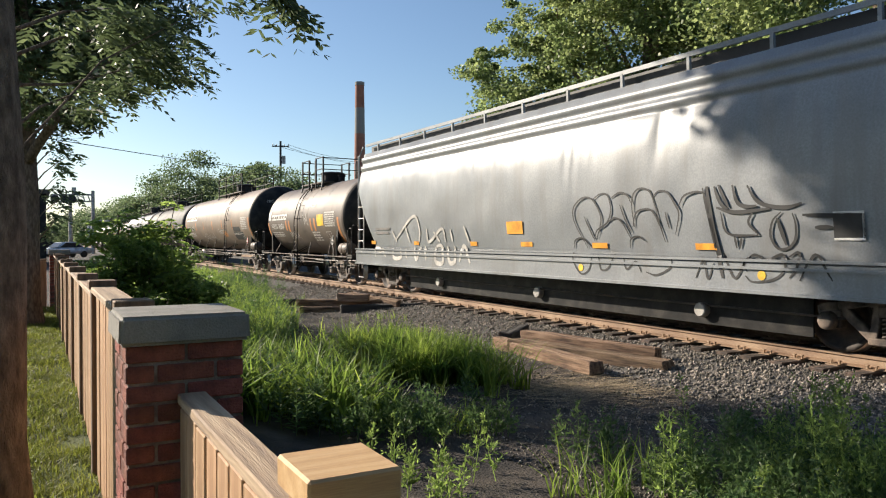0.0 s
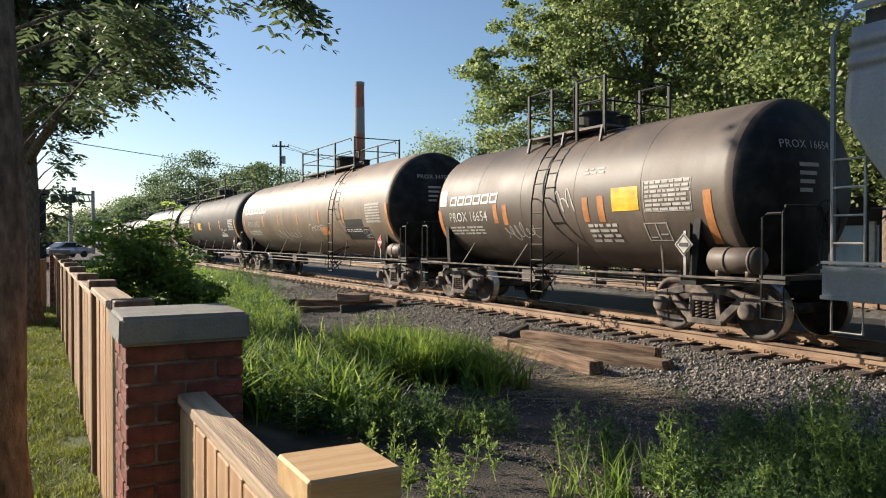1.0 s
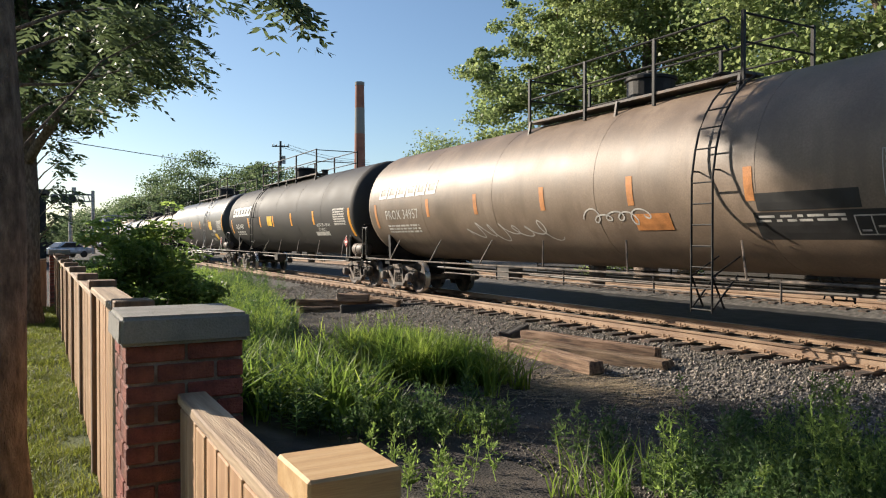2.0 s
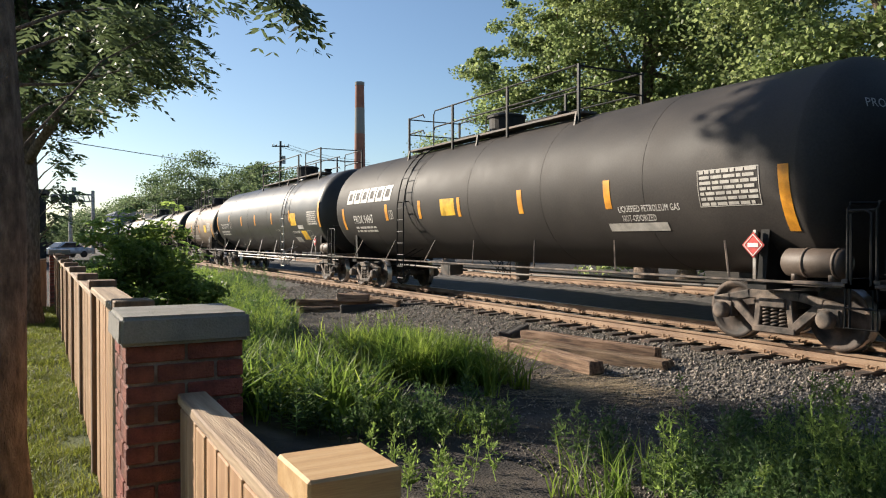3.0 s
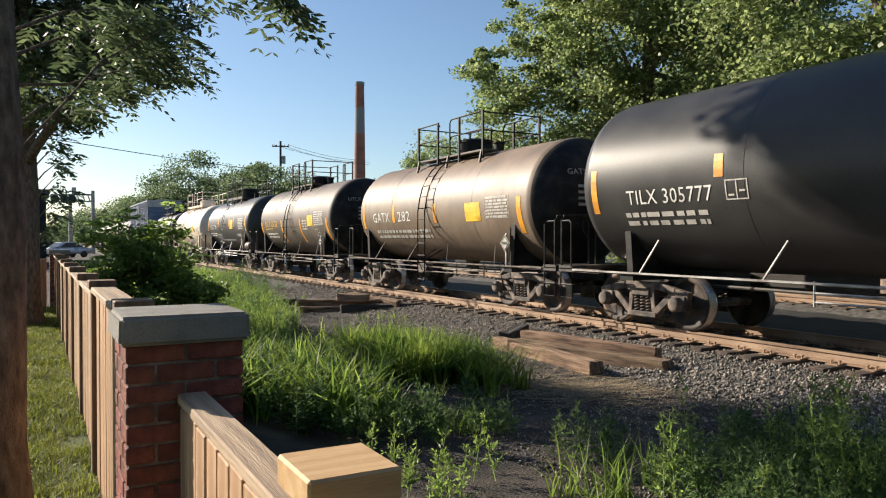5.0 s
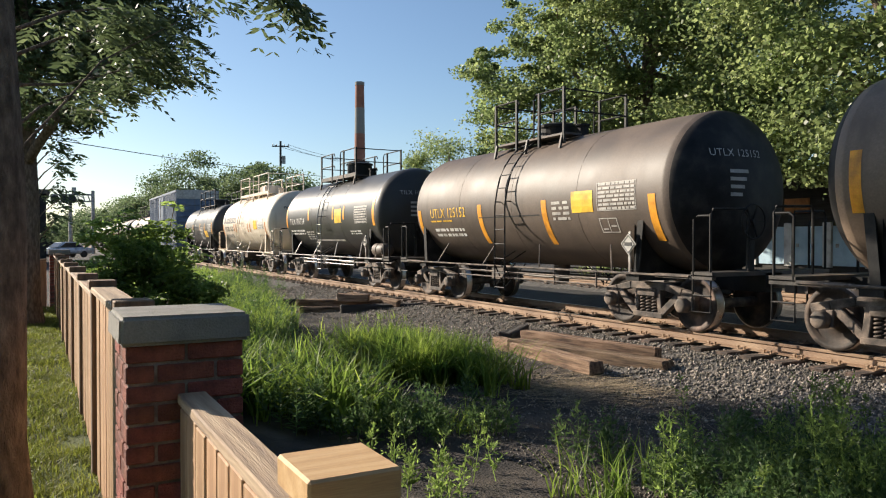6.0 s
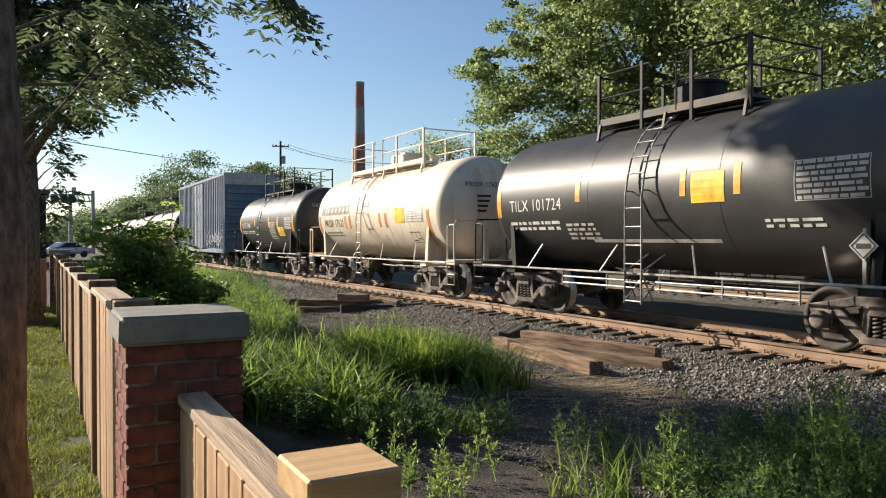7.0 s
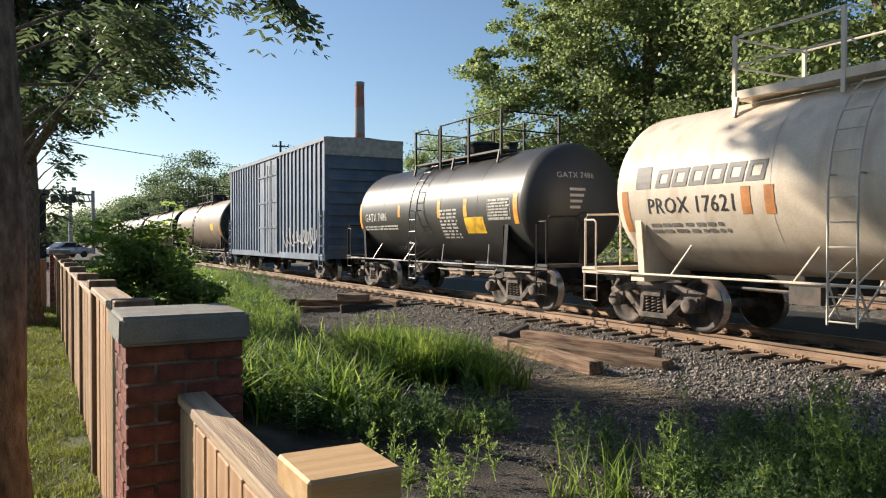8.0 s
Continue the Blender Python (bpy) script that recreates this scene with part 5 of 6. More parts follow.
def tank_car(s0, L, R, zc, paint, label, trucks, ladder, deck, dome=0.5, metal="blacksteel", tank_label="", reservoir=True,
             placard="", posts=(), low_rail=True, gloss_rings=5, box_dome=False, kick=False):
    """A tank car; u = 0 is the near head seam and u = L the far one."""
    t = tagged(new("tank_car"), label, "tank car", "cars of the freight train")
    t.location = (TRACK, s0, 0)
    CARS.append((t, s0))
    # shell with ellipsoidal heads and slightly proud weld rings
    bm = bmesh.new()
    angs = [math.pi / 2 * k / 9 for k in range(10)]
    prof = [(-HEAD * math.cos(a), max(0.02, R * math.sin(a))) for a in angs]
    prof += [(0.02, R + 0.004), (0.05, R)]
    prof += [(L - 0.05, R), (L - 0.02, R + 0.004)]
    prof += [(L + HEAD * math.cos(a), max(0.02, R * math.sin(a))) for a in angs[::-1]]
    lathe(bm, prof, (0, 0, zc), "y", 56)
    shell = part("tank", bm, paint, t, tank_label, True)
    # heads painted black; the colour also deepens the shade on the ends
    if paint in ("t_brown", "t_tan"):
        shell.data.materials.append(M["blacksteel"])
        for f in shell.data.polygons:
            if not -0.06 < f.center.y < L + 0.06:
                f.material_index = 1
    for k in range(gloss_rings + 1):
        bm = bmesh.new()
        m = min(max(L * k / gloss_rings, 0.03), L - 0.03)
        ring = [(R * math.sin(a), m, zc + R * math.cos(a)) for a in [2 * math.pi * q / 56 for q in range(57)]]
        tube(bm, ring, 0.004, 5)
        part("weld_seam", bm, paint, t, smooth=True)
    pipe = metal if metal == "t_white" else "galv" if paint == "t_gloss" else "rust"
    # sills, saddles and end platforms
    for e, d in ((-1.05, 1), (L + 1.05, -1)):
        u = trucks[0] if d > 0 else trucks[1]
        bm = bmesh.new()
        box(bm, -0.2, 0.2, min(e, u + d * 1.3), max(e, u + d * 1.3), 0.70, 1.02)
        part("draft_sill", bm, "blacksteel", t)
        bm = bmesh.new()
        zt = zc - R * 0.62
        for k in (-0.07, 0.07):
            for sx in (-1, 1):
                bm.faces.new([bm.verts.new(p) for p in ((sx * 0.2, u + k, 0.86), (sx * 1.32, u + k, 0.94), (sx * 1.30, u + k, zc - R * 0.30), (sx * 0.9, u + k, zt - 0.1), (sx * 0.2, u + k, zc - R * 0.96))])
        box(bm, -1.42, 1.42, u - 0.16, u + 0.16, 0.84, 0.94)
        for sx in (-1.31, 1.31):
            beam(bm, (sx, u, 0.94), (sx, u - d * 0.1, zc - R * 0.33), 0.03, 0.14)
        part("saddle", bm, metal, t)
        bm = bmesh.new()
        box(bm, -1.45, 1.45, min(e, e + d * 0.42), max(e, e + d * 0.42), 0.98, 1.05)
        box(bm, -1.45, -1.36, min(e, e + d * 1.2), max(e, e + d * 1.2), 0.93, 1.0)
        box(bm, 1.36, 1.45, min(e, e + d * 1.2), max(e, e + d * 1.2), 0.93, 1.0)
        part("end_platform", bm, "steel" if metal == "blacksteel" else metal, t)
        for a, b in ((-1.42, -0.55), (0.55, 1.42)):
            bm = bmesh.new()
            tube(bm, [(a, e + d * 0.06, 1.0), (a, e + d * 0.06, 1.95), (a + 0.05 * (1 if a < b else -1), e + d * 0.06, 2.03), (b - 0.05, e + d * 0.06, 2.05), (b, e + d * 0.06, 1.97), (b, e + d * 0.06, 1.0)], 0.021, 7)
            sx = -1.44 if a < 0 else 1.44
            tube(bm, [(sx, e + d * 0.38, 0.98), (sx, e + d * 0.38, 1.88), (sx * 0.985, e + d * 0.30, 1.93), (sx * 0.985, e + d * 0.08, 1.93)], 0.02, 6)
            part("end_handrail", bm, metal, t)
        for sx in (-1.43, 1.43):
            bm = bmesh.new()
            tube(bm, [(sx, e + d * 0.04, 0.98), (sx, e + d * 0.04, 0.42), (sx, e + d * 0.40, 0.42), (sx, e + d * 0.40, 0.98)], 0.02, 6)
            tube(bm, [(sx, e + d * 0.04, 0.68), (sx, e + d * 0.40, 0.68)], 0.016, 6)
            part("stirrup_step", bm, metal, t)
        bm = bmesh.new()
        lathe(bm, [(min(e, e - d * 0.35), 0.09), (max(e, e - d * 0.35), 0.09)], (0, 0, 0.86), "y", 10)
        box(bm, -0.14, 0.14, min(e - d * 0.30, e - d * 0.52), max(e - d * 0.30, e - d * 0.52), 0.72, 1.0)
        part("coupler", bm, "rust", t)
    # hand brake wheel on its post at the near end
    bm = bmesh.new()
    rim = [(-0.44 + 0.28 * math.cos(a), -1.0, 1.85 + 0.28 * math.sin(a)) for a in [2 * math.pi * k / 20 for k in range(21)]]
    tube(bm, rim, 0.014, 6)
    for k in range(5):
        a = 2 * math.pi * k / 5
        beam(bm, (-0.44, -0.98, 1.85), (-0.44 + 0.28 * math.cos(a), -1.0, 1.85 + 0.28 * math.sin(a)), 0.022, 0.014)
    lathe(bm, [(-1.02, 0.045), (-0.90, 0.05)], (-0.44, 0, 1.85), "y", 10)
    part("brake_wheel", bm, metal, t)
    bm = bmesh.new()
    box(bm, -0.50, -0.38, -0.97, -0.90, 1.0, 1.95)
    part("brake_post", bm, metal, t)
    # pipe rails along both sides
    for sx in (-1.46, 1.46):
        bm = bmesh.new()
        tube(bm, [(sx, -0.6, 0.97), (sx, L * 0.3, 0.965), (sx, L * 0.7, 0.965), (sx, L + 0.6, 0.97)], 0.022, 7)
        n = max(4, int(L / 2.2))
        for k in range(n):
            u = 1.2 + (L - 2.4) * k / (n - 1)
            tube(bm, [(sx, u, 0.97), (sx * 0.86, u + (0.32 if k < n / 2 else -0.32) * 0.8, zc - R * 0.66)], 0.019, 5)
        part("side_rail", bm, pipe, t)
        if low_rail:
            bm = bmesh.new()
            a, b = L * 0.18, L * 0.74
            tube(bm, [(sx, a, 0.84), (sx, b, 0.84)], 0.018, 6)
            tube(bm, [(sx, a, 0.72), (sx, b, 0.72)], 0.018, 6)
            for k in range(5):
                u = a + (b - a) * k / 4
                tube(bm, [(sx, u, 0.66), (sx, u, 1.0)], 0.018, 5)
            part("lower_rail", bm, pipe, t)
    # brake rigging and outlet under the belly
    bm = bmesh.new()
    tube(bm, [(-0.45, 0.9, 0.78), (-0.5, L * 0.5, 0.72), (-0.45, L - 0.9, 0.78)], 0.03, 6)
    tube(bm, [(0.35, 0.9, 0.74), (0.4, L - 0.9, 0.74)], 0.025, 6)
    lathe(bm, [(0.55, 0.10), (0.58, 0.16), (zc - R + 0.05, 0.20)], (0, L * 0.5, 0), "z", 14)
    box(bm, -0.9, -0.5, L * 0.62, L * 0.62 + 0.5, 0.62, 0.88)
    part("brake_rigging", bm, "steel", t)
    # ladder, which stands off the shell and then follows it to the deck
    for side in (-1, 1):
        lad = []
        for du in (-0.2, 0.2):
            path = [(side * (R + 0.16), ladder + du, 0.45), (side * (R + 0.16), ladder + du, zc - 0.1)]
            for k in range(1, 7):
                a = math.radians(62 * k / 6)
                path.append((side * (R + 0.12) * math.cos(a), ladder + du, zc + (R + 0.12) * math.sin(a)))
            lad.append(path)
        bm = bmesh.new()
        for p in lad:
            tube(bm, p, 0.018, 5)
        rungs = []
        zr = 0.5
        while zr < zc:
            rungs.append((side * (R + 0.16), zr))
            zr += 0.32
        for k in range(1, 6):
            a = math.radians(62 * k / 5.5)
            q = (side * (R + 0.12) * math.cos(a), zc + (R + 0.12) * math.sin(a))
            rungs.append(q)
        for du in (-0.2, 0.2):
            tube(bm, [(side * (R + 0.16), ladder + du, 0.5), (side * (R - 0.4), ladder + du, 1.02)], 0.016, 5)
            tube(bm, [(side * (R - 0.1), ladder + du, 0.52), (side * (R + 0.16), ladder + du, 1.0)], 0.016, 5)
        for zz in (1.0, zc):
            for du in (-0.2, 0.2):
                tube(bm, [(side * (R + 0.16), ladder + du, zz), (side * R * (0.72 if zz < 1.5 else 0.98), ladder + du, zz + (0.3 if zz < 1.5 else 0))], 0.014, 5)
        steel = "galv" if paint == "t_gloss" else metal
        ladder_ob = part("ladder", bm, steel, t)
        bm = bmesh.new()
        tube(bm, [(0, -0.2, 0), (0, 0.2, 0)], 0.013, 6)
        rung = mesh_of(bm, "rung", steel)
        for q in rungs:
            o = new("rung", rung)
            o.parent, o.matrix_basis = ladder_ob, pose(q[0], ladder, q[1])
    # top deck with railings
    d0, d1 = deck
    top = zc + R
    zd = top - 0.02
    for side in (-1, 1):
        bm = bmesh.new()
        xo, xi = side * 0.86, side * 0.42
        box(bm, min(xo, xi), max(xo, xi), d0, d1, zd - 0.03, zd + 0.015)
        if kick:
            box(bm, xo - 0.012, xo + 0.012, d0, d1, zd - 0.03, zd + 0.10)
        for u in (d0 + 0.1, (d0 + d1) / 2, d1 - 0.1):
            beam(bm, (xo, u, zd), (xo * 1.08, u, zc + R * 0.76), 0.05, 0.05)
        part("top_deck", bm, "steel" if metal == "blacksteel" else metal, t)
        bm = bmesh.new()
        n = len(posts) or 4
        us = posts or [d0 + 0.05 + (d1 - d0 - 0.1) * k / 3 for k in range(4)]
        for u in us:
            beam(bm, (xo, u, zd - 0.22), (xo, u, zd + 0.97), 0.05, 0.06)
        gap0, gap1 = ladder - 0.28, ladder + 0.28
        for zz in (0.95, 0.5):
            for a, b in ((d0 + 0.05, gap0), (gap1, d1 - 0.05)):
                if b - a > 0.3:
                    tube(bm, [(xo, a, zd + zz - 0.1), (xo, a + 0.08, zd + zz), (xo, b - 0.08, zd + zz), (xo, b, zd + zz - 0.1), (xo, b, zd)], 0.02, 6)
        part("railing", bm, metal, t)
    for u in (d0 + 0.05, d1 - 0.05):
        for zz in (0.5, 0.95):
            bm = bmesh.new()
            tube(bm, [(-0.86, u, zd + zz - 0.02), (0.86, u, zd + zz - 0.02)], 0.018, 6)
            part("cross_rail", bm, metal, t)
    um = (d0 + d1) / 2
    bm = bmesh.new()
    if box_dome:
        box(bm, -0.42, 0.42, um - 0.5, um + 0.5, top - 0.05, top + dome)
        bmesh.ops.bevel(bm, geom=bm.edges[:], offset=0.06, segments=2, affect="EDGES")
    else:
        lathe(bm, [(top - 0.1, 0.46), (top + dome - 0.06, 0.46), (top + dome - 0.05, 0.50), (top + dome, 0.50), (top + dome + 0.05, 0.36)], (0, um, 0), "z", 24)
    dm = part("valve_housing", bm, metal, t)
    bm = bmesh.new()
    lathe(bm, [(top - 0.06, 0.13), (top + 0.24, 0.13), (top + 0.26, 0.16), (top + 0.30, 0.16)], (0.1, d0 + (d1 - d0) * 0.22, 0), "z", 14)
    part("relief_valve", bm, metal, t)
    if reservoir:
        bm = bmesh.new()
        lathe(bm, [(-0.02, 0.05), (0.0, 0.15), (0.05, 0.2), (0.85, 0.2), (0.90, 0.15), (0.92, 0.05)], (-1.2, -0.48, 1.24), "y", 18)
        for u in (0.1, 0.55):
            lathe(bm, [(u - 0.02, 0.205), (u - 0.02, 0.212), (u + 0.02, 0.212), (u + 0.02, 0.205)], (-1.2, -0.48, 1.24), "y", 18)
        for u in (-0.3, 0.25):
            box(bm, -1.32, -1.08, u - 0.06, u + 0.02, 0.99, 1.12)
        part("air_reservoir", bm, "t_brown" if metal == "blacksteel" else metal, t, "horizontal air reservoir on the sill", True)
    if placard:
        for u in (0.8,):
            bm = bmesh.new()
            beam(bm, (-1.40, u, 0.98), (-1.40, u, 1.7), 0.03, 0.05)
            part("placard_post", bm, "galv", t)
            bm = bmesh.new()
            h = 0.19
            q = [(-1.44, u, 1.48 - h), (-1.44, u - h, 1.48), (-1.44, u, 1.48 + h), (-1.44, u + h, 1.48)]
            vs = [bm.verts.new(p) for p in q]
            ws = [bm.verts.new((p[0] + 0.012, p[1], p[2])) for p in q]
            bm.faces.new(vs)
            bm.faces.new(ws[::-1])
            for k in range(4):
                bm.faces.new((vs[k], vs[(k + 1) % 4], ws[(k + 1) % 4], ws[k]))
            pl = part("placard", bm, placard, t, "diamond hazard placard")
            bm = bmesh.new()
            h2 = 0.155
            for a, b in (((0, -1), (-1, 0)), ((-1, 0), (0, 1)), ((0, 1), (1, 0)), ((1, 0), (0, -1))):
                beam(bm, (-1.446, u + a[0] * h2, 1.48 + a[1] * h2), (-1.446, u + b[0] * h2, 1.48 + b[1] * h2), 0.004, 0.012)
            box(bm, -1.449, -1.444, u - 0.09, u + 0.09, 1.45, 1.51)
            part("placard_mark", bm, "white" if placard == "red" else "blackpaint", t)
    for u in trucks:
        truck(t, u)
    return t, Marks(t, R, zc)


CARS = []


# ---------- the train, car by car ----------
SHORT, LONG = (0.72, 8.7), (0.6, 16.4)

# sooty brown short car behind the hopper
car, mk = tank_car(23.8, 9.0, 1.42, 2.4, "t_brown", "sooty brown short tank car with chalky markings on the rails", SHORT, 4.57, (3.3, 5.9), 0.42, placard="offwhite")
mk.logo(8.5, 6.3, 2.39, 2.62, "white")
mk.rect("maker_badge", 9.0, 8.66, 2.40, 2.80, "white")
mk.text("PROX 16654", 8.55, 6.8, 2.0, 2.23, "white")
mk.lines(8.6, 7.0, 1.68, 1.90, 3, "offwhite")
mk.lines(3.3, 2.5, 1.5, 1.88, 4, "offwhite", 2)
mk.lines(3.35, 2.7, 2.78, 2.92, 2, "offwhite", 3)
mk.stripes(((6.51, 6.35, 1.93, 2.36), (6.14, 5.96, 1.89, 2.34), (3.36, 3.2, 1.9, 2.36), (2.94, 2.75, 1.89, 2.37), (0.44, 0.28, 1.49, 2.34), (9.1, 8.94, 1.6, 2.3)), "dullorange")
mk.rect("stencil_panel", 2.54, 1.86, 2.07, 2.49, "yellow", "scuffed orange-yellow stencil panel")
mk.table(1.74, 0.68, 2.03, 2.56)
mk.frame_box(1.82, 1.29, 1.54, 1.85)
mk.scrawl(4.1, 3.6, 2.0, 2.6, "offwhite", 4, 0.03, 3)
mk.scrawl(6.2, 5.0, 1.5, 2.0, "offwhite", 5, 0.02, 6)
mk.end_text("PROX 16654", 2.95, 0.125)

# long tan car
car, mk = tank_car(35.8, 17.3, 1.6, 2.6, "t_tan", "long dusty tan tank car with dark patches and a red placard", LONG, 4.25, (4.2, 10.0), 0.5, placard="red", gloss_rings=5)
mk.logo(16.6, 13.0, 2.74, 3.10, "white")
mk.text("PROX 34957", 16.2, 14.1, 2.14, 2.40, "offwhite")
mk.lines(16.2, 14.2, 1.75, 2.0, 3, "offwhite")
mk.table(1.64, 0.5, 2.08, 2.67)
mk.rect("paint_patch", 3.49, 1.96, 1.97, 2.22, "blackpaint", "dark paint patch")
mk.rect("paint_patch", 3.58, 1.60, 1.56, 1.95, "blackpaint", "dark paint patch")
mk.lines(3.5, 2.2, 1.80, 1.92, 2, "offwhite")
mk.frame_box(2.1, 1.65, 1.62, 1.88)
mk.rect("stencil_panel", 6.01, 5.18, 1.72, 2.0, "dullorange", "faded yellow stencil panel")
mk.stripes(((3.65, 3.5, 2.12, 2.61), (6.07, 5.92, 2.15, 2.65), (8.6, 8.45, 2.15, 2.62), (11.2, 11.05, 2.15, 2.62), (13.6, 13.45, 2.15, 2.62), (0.12, -0.04, 1.73, 2.63), (16.95, 16.8, 1.9, 2.6)), "dullorange")
mk.scrawl(11.8, 8.4, 1.5, 2.05, "offwhite", 6, 0.03, 7)
mk.scrawl(7.2, 5.6, 1.8, 2.15, "offwhite", 8, 0.03, 5)
mk.end_text("PROX 34957", 3.35, 0.125)

# long matt black car
car, mk = tank_car(54.7, 17.3, 1.6, 2.6, "t_dark", "long matt black tank car with bold white lettering", (0.75, 16.2), 12.0, (5.4, 13.3), 0.5, placard="red", gloss_rings=6, low_rail=False)
mk.logo(16.4, 12.97, 2.70, 3.14, "white")
mk.text("PROX 94847", 15.9, 14.38, 2.07, 2.33, "white")
mk.lines(15.9, 14.3, 1.78, 2.0, 2, "offwhite")
mk.rect("stencil_panel", 10.02, 9.31, 2.16, 2.58, "yellow", "bright yellow stencil panel")
mk.stripes(((13.44, 13.24, 2.12, 2.59), (11.28, 11.12, 2.12, 2.6), (9.17, 9.03, 2.12, 2.58), (16.9, 16.64, 1.89, 2.58), (0.3, 0.1, 1.68, 2.6), (3.87, 3.69, 2.11, 2.62), (6.6, 6.42, 2.11, 2.61)), "orange")
mk.text("LIQUEFIED PETROLEUM GAS", 3.55, 2.13, 2.04, 2.15, "white")
mk.text("NOT-ODORIZED", 3.5, 2.69, 1.88, 1.99, "white")
mk.rect("marking_bar", 3.91, 2.48, 1.71, 1.85, "offwhite")
mk.table(1.7, 0.59, 2.06, 2.62)
mk.frame_box(13.15, 12.9, 2.15, 2.4)
mk.end_text("PROX 94847", 3.35, 0.125)

# long glossy black car
car, mk = tank_car(74.0, 17.2, 1.6, 2.6, "t_gloss", "long glossy black tank car with orange reflector stripes", (0.5, 16.36), 3.88, (1.7, 10.1), 0.55, placard="red", gloss_rings=5)
mk.text("TILX 305777", 16.2, 14.35, 2.16, 2.40, "white")
mk.lines(16.3, 14.5, 1.78, 2.06, 2, "offwhite")
mk.frame_box(14.1, 13.7, 2.15, 2.45)
mk.stripes(((14.31, 14.11, 2.5, 2.85), (11.66, 11.47, 2.23, 2.7), (9.04, 8.88, 2.22, 2.72), (6.22, 6.08, 2.22, 2.7), (17.1, 16.95, 2.03, 2.81), (3.61, 3.47, 2.25, 2.74), (0.08, -0.1, 2.02, 2.95)), "orange")
mk.rect("stencil_panel", 3.44, 2.72, 2.12, 2.61, "yellow", "bright yellow stencil panel")
mk.rect("stencil_panel", 2.43, 1.80, 1.56, 1.90, "yellow", "small yellow stencil panel")
mk.table(1.31, 0.25, 2.12, 2.62)
mk.frame_box(1.74, 1.18, 1.6, 1.9)
mk.rect("marking_bar", 3.54, 2.86, 1.46, 1.66, "offwhite")
mk.rect("marking_bar", 2.6, 1.95, 1.98, 2.12, "offwhite")
mk.lines(3.49, 2.45, 1.8, 1.92, 2, "offwhite")
mk.scrawl(5.9, 5.1, 1.85, 2.05, "galv", 9, 0.02, 4)
mk.end_text("TILX 305777", 3.35, 0.125)

# short tan-brown cars
car, mk = tank_car(93.4, 9.1, 1.42, 2.4, "t_tan", "dusty brown short tank car with a wide dark band", SHORT, 4.6, (2.6, 6.2), 0.42, gloss_rings=4, placard="offwhite", reservoir=False)
mk.text("GATX", 8.2, 7.0, 2.08, 2.36, "white")
mk.text("282", 6.45, 5.65, 2.08, 2.36, "white")
mk.lines(8.1, 4.6, 1.58, 1.88, 2, "offwhite")
mk.stripes(((9.0, 8.84, 1.9, 2.7), (6.8, 6.64, 2.05, 2.55), (4.25, 4.08, 2.0, 2.5), (0.4, 0.22, 1.7, 2.5)), "orange")
mk.rect("stencil_panel", 2.6, 1.9, 2.0, 2.45, "yellow", "scuffed yellow stencil panel")
mk.table(1.7, 0.7, 2.05, 2.55)
mk.end_text("GATX 282", 2.95, 0.125)
car, mk = tank_car(105.6, 9.0, 1.42, 2.4, "t_brown", "smooth dark brown short tank car with yellow lettering", SHORT, 4.7, (3.3, 6.0), 0.34, gloss_rings=4, placard="offwhite", reservoir=False)
mk.text("UTLX 125152", 8.3, 6.5, 2.12, 2.36, "yellow")
mk.lines(8.3, 7.2, 2.0, 2.07, 1, "yellow")
mk.lines(8.2, 6.7, 1.62, 1.88, 2, "white")
mk.stripes(((5.92, 5.75, 1.47, 2.38), (3.4, 3.23, 1.46, 2.37), (0.36, 0.18, 1.54, 2.34), (9.0, 8.82, 1.62, 2.34)), "orange")
mk.rect("stencil_panel", 2.42, 1.79, 2.08, 2.49, "yellow", "orange-yellow stencil panel")
mk.table(1.67, 0.65, 2.09, 2.61)
mk.frame_box(1.68, 1.2, 1.69, 1.96)
mk.lines(3.05, 2.5, 1.93, 2.35, 4, "offwhite")
mk.rect("marking_bar", 5.9, 3.5, 2.06, 2.085, "blackpaint")
mk.end_text("UTLX 125152", 2.95, 0.125)

# glossy black short car
car, mk = tank_car(117.5, 9.2, 1.42, 2.4, "t_gloss", "glossy black short tank car with yellow panel and tall railings", SHORT, 4.74, (2.9, 6.5), 0.55, gloss_rings=3, placard="offwhite", kick=True)
mk.text("TILX 101724", 8.75, 6.95, 2.16, 2.40, "white")
mk.lines(8.8, 7.05, 1.74, 1.97, 2, "white")
mk.lines(6.9, 6.0, 1.55, 1.9, 4, "offwhite", 3)
mk.lines(2.33, 1.4, 1.72, 1.88, 2, "white", 4)
mk.rect("marking_bar", 6.25, 3.24, 1.51, 1.57, "offwhite")
mk.stripes(((9.25, 9.1, 2.05, 2.9), (6.5, 6.36, 2.29, 2.79), (3.85, 3.73, 2.26, 2.72), (2.8, 2.67, 2.24, 2.71), (0.3, 0.12, 2.0, 2.9)), "orange")
mk.rect("stencil_panel", 3.62, 2.97, 2.14, 2.62, "yellow", "bright yellow stencil panel")
mk.table(1.79, 0.72, 2.09, 2.65)
mk.end_text("TILX 101724", 2.95, 0.125)

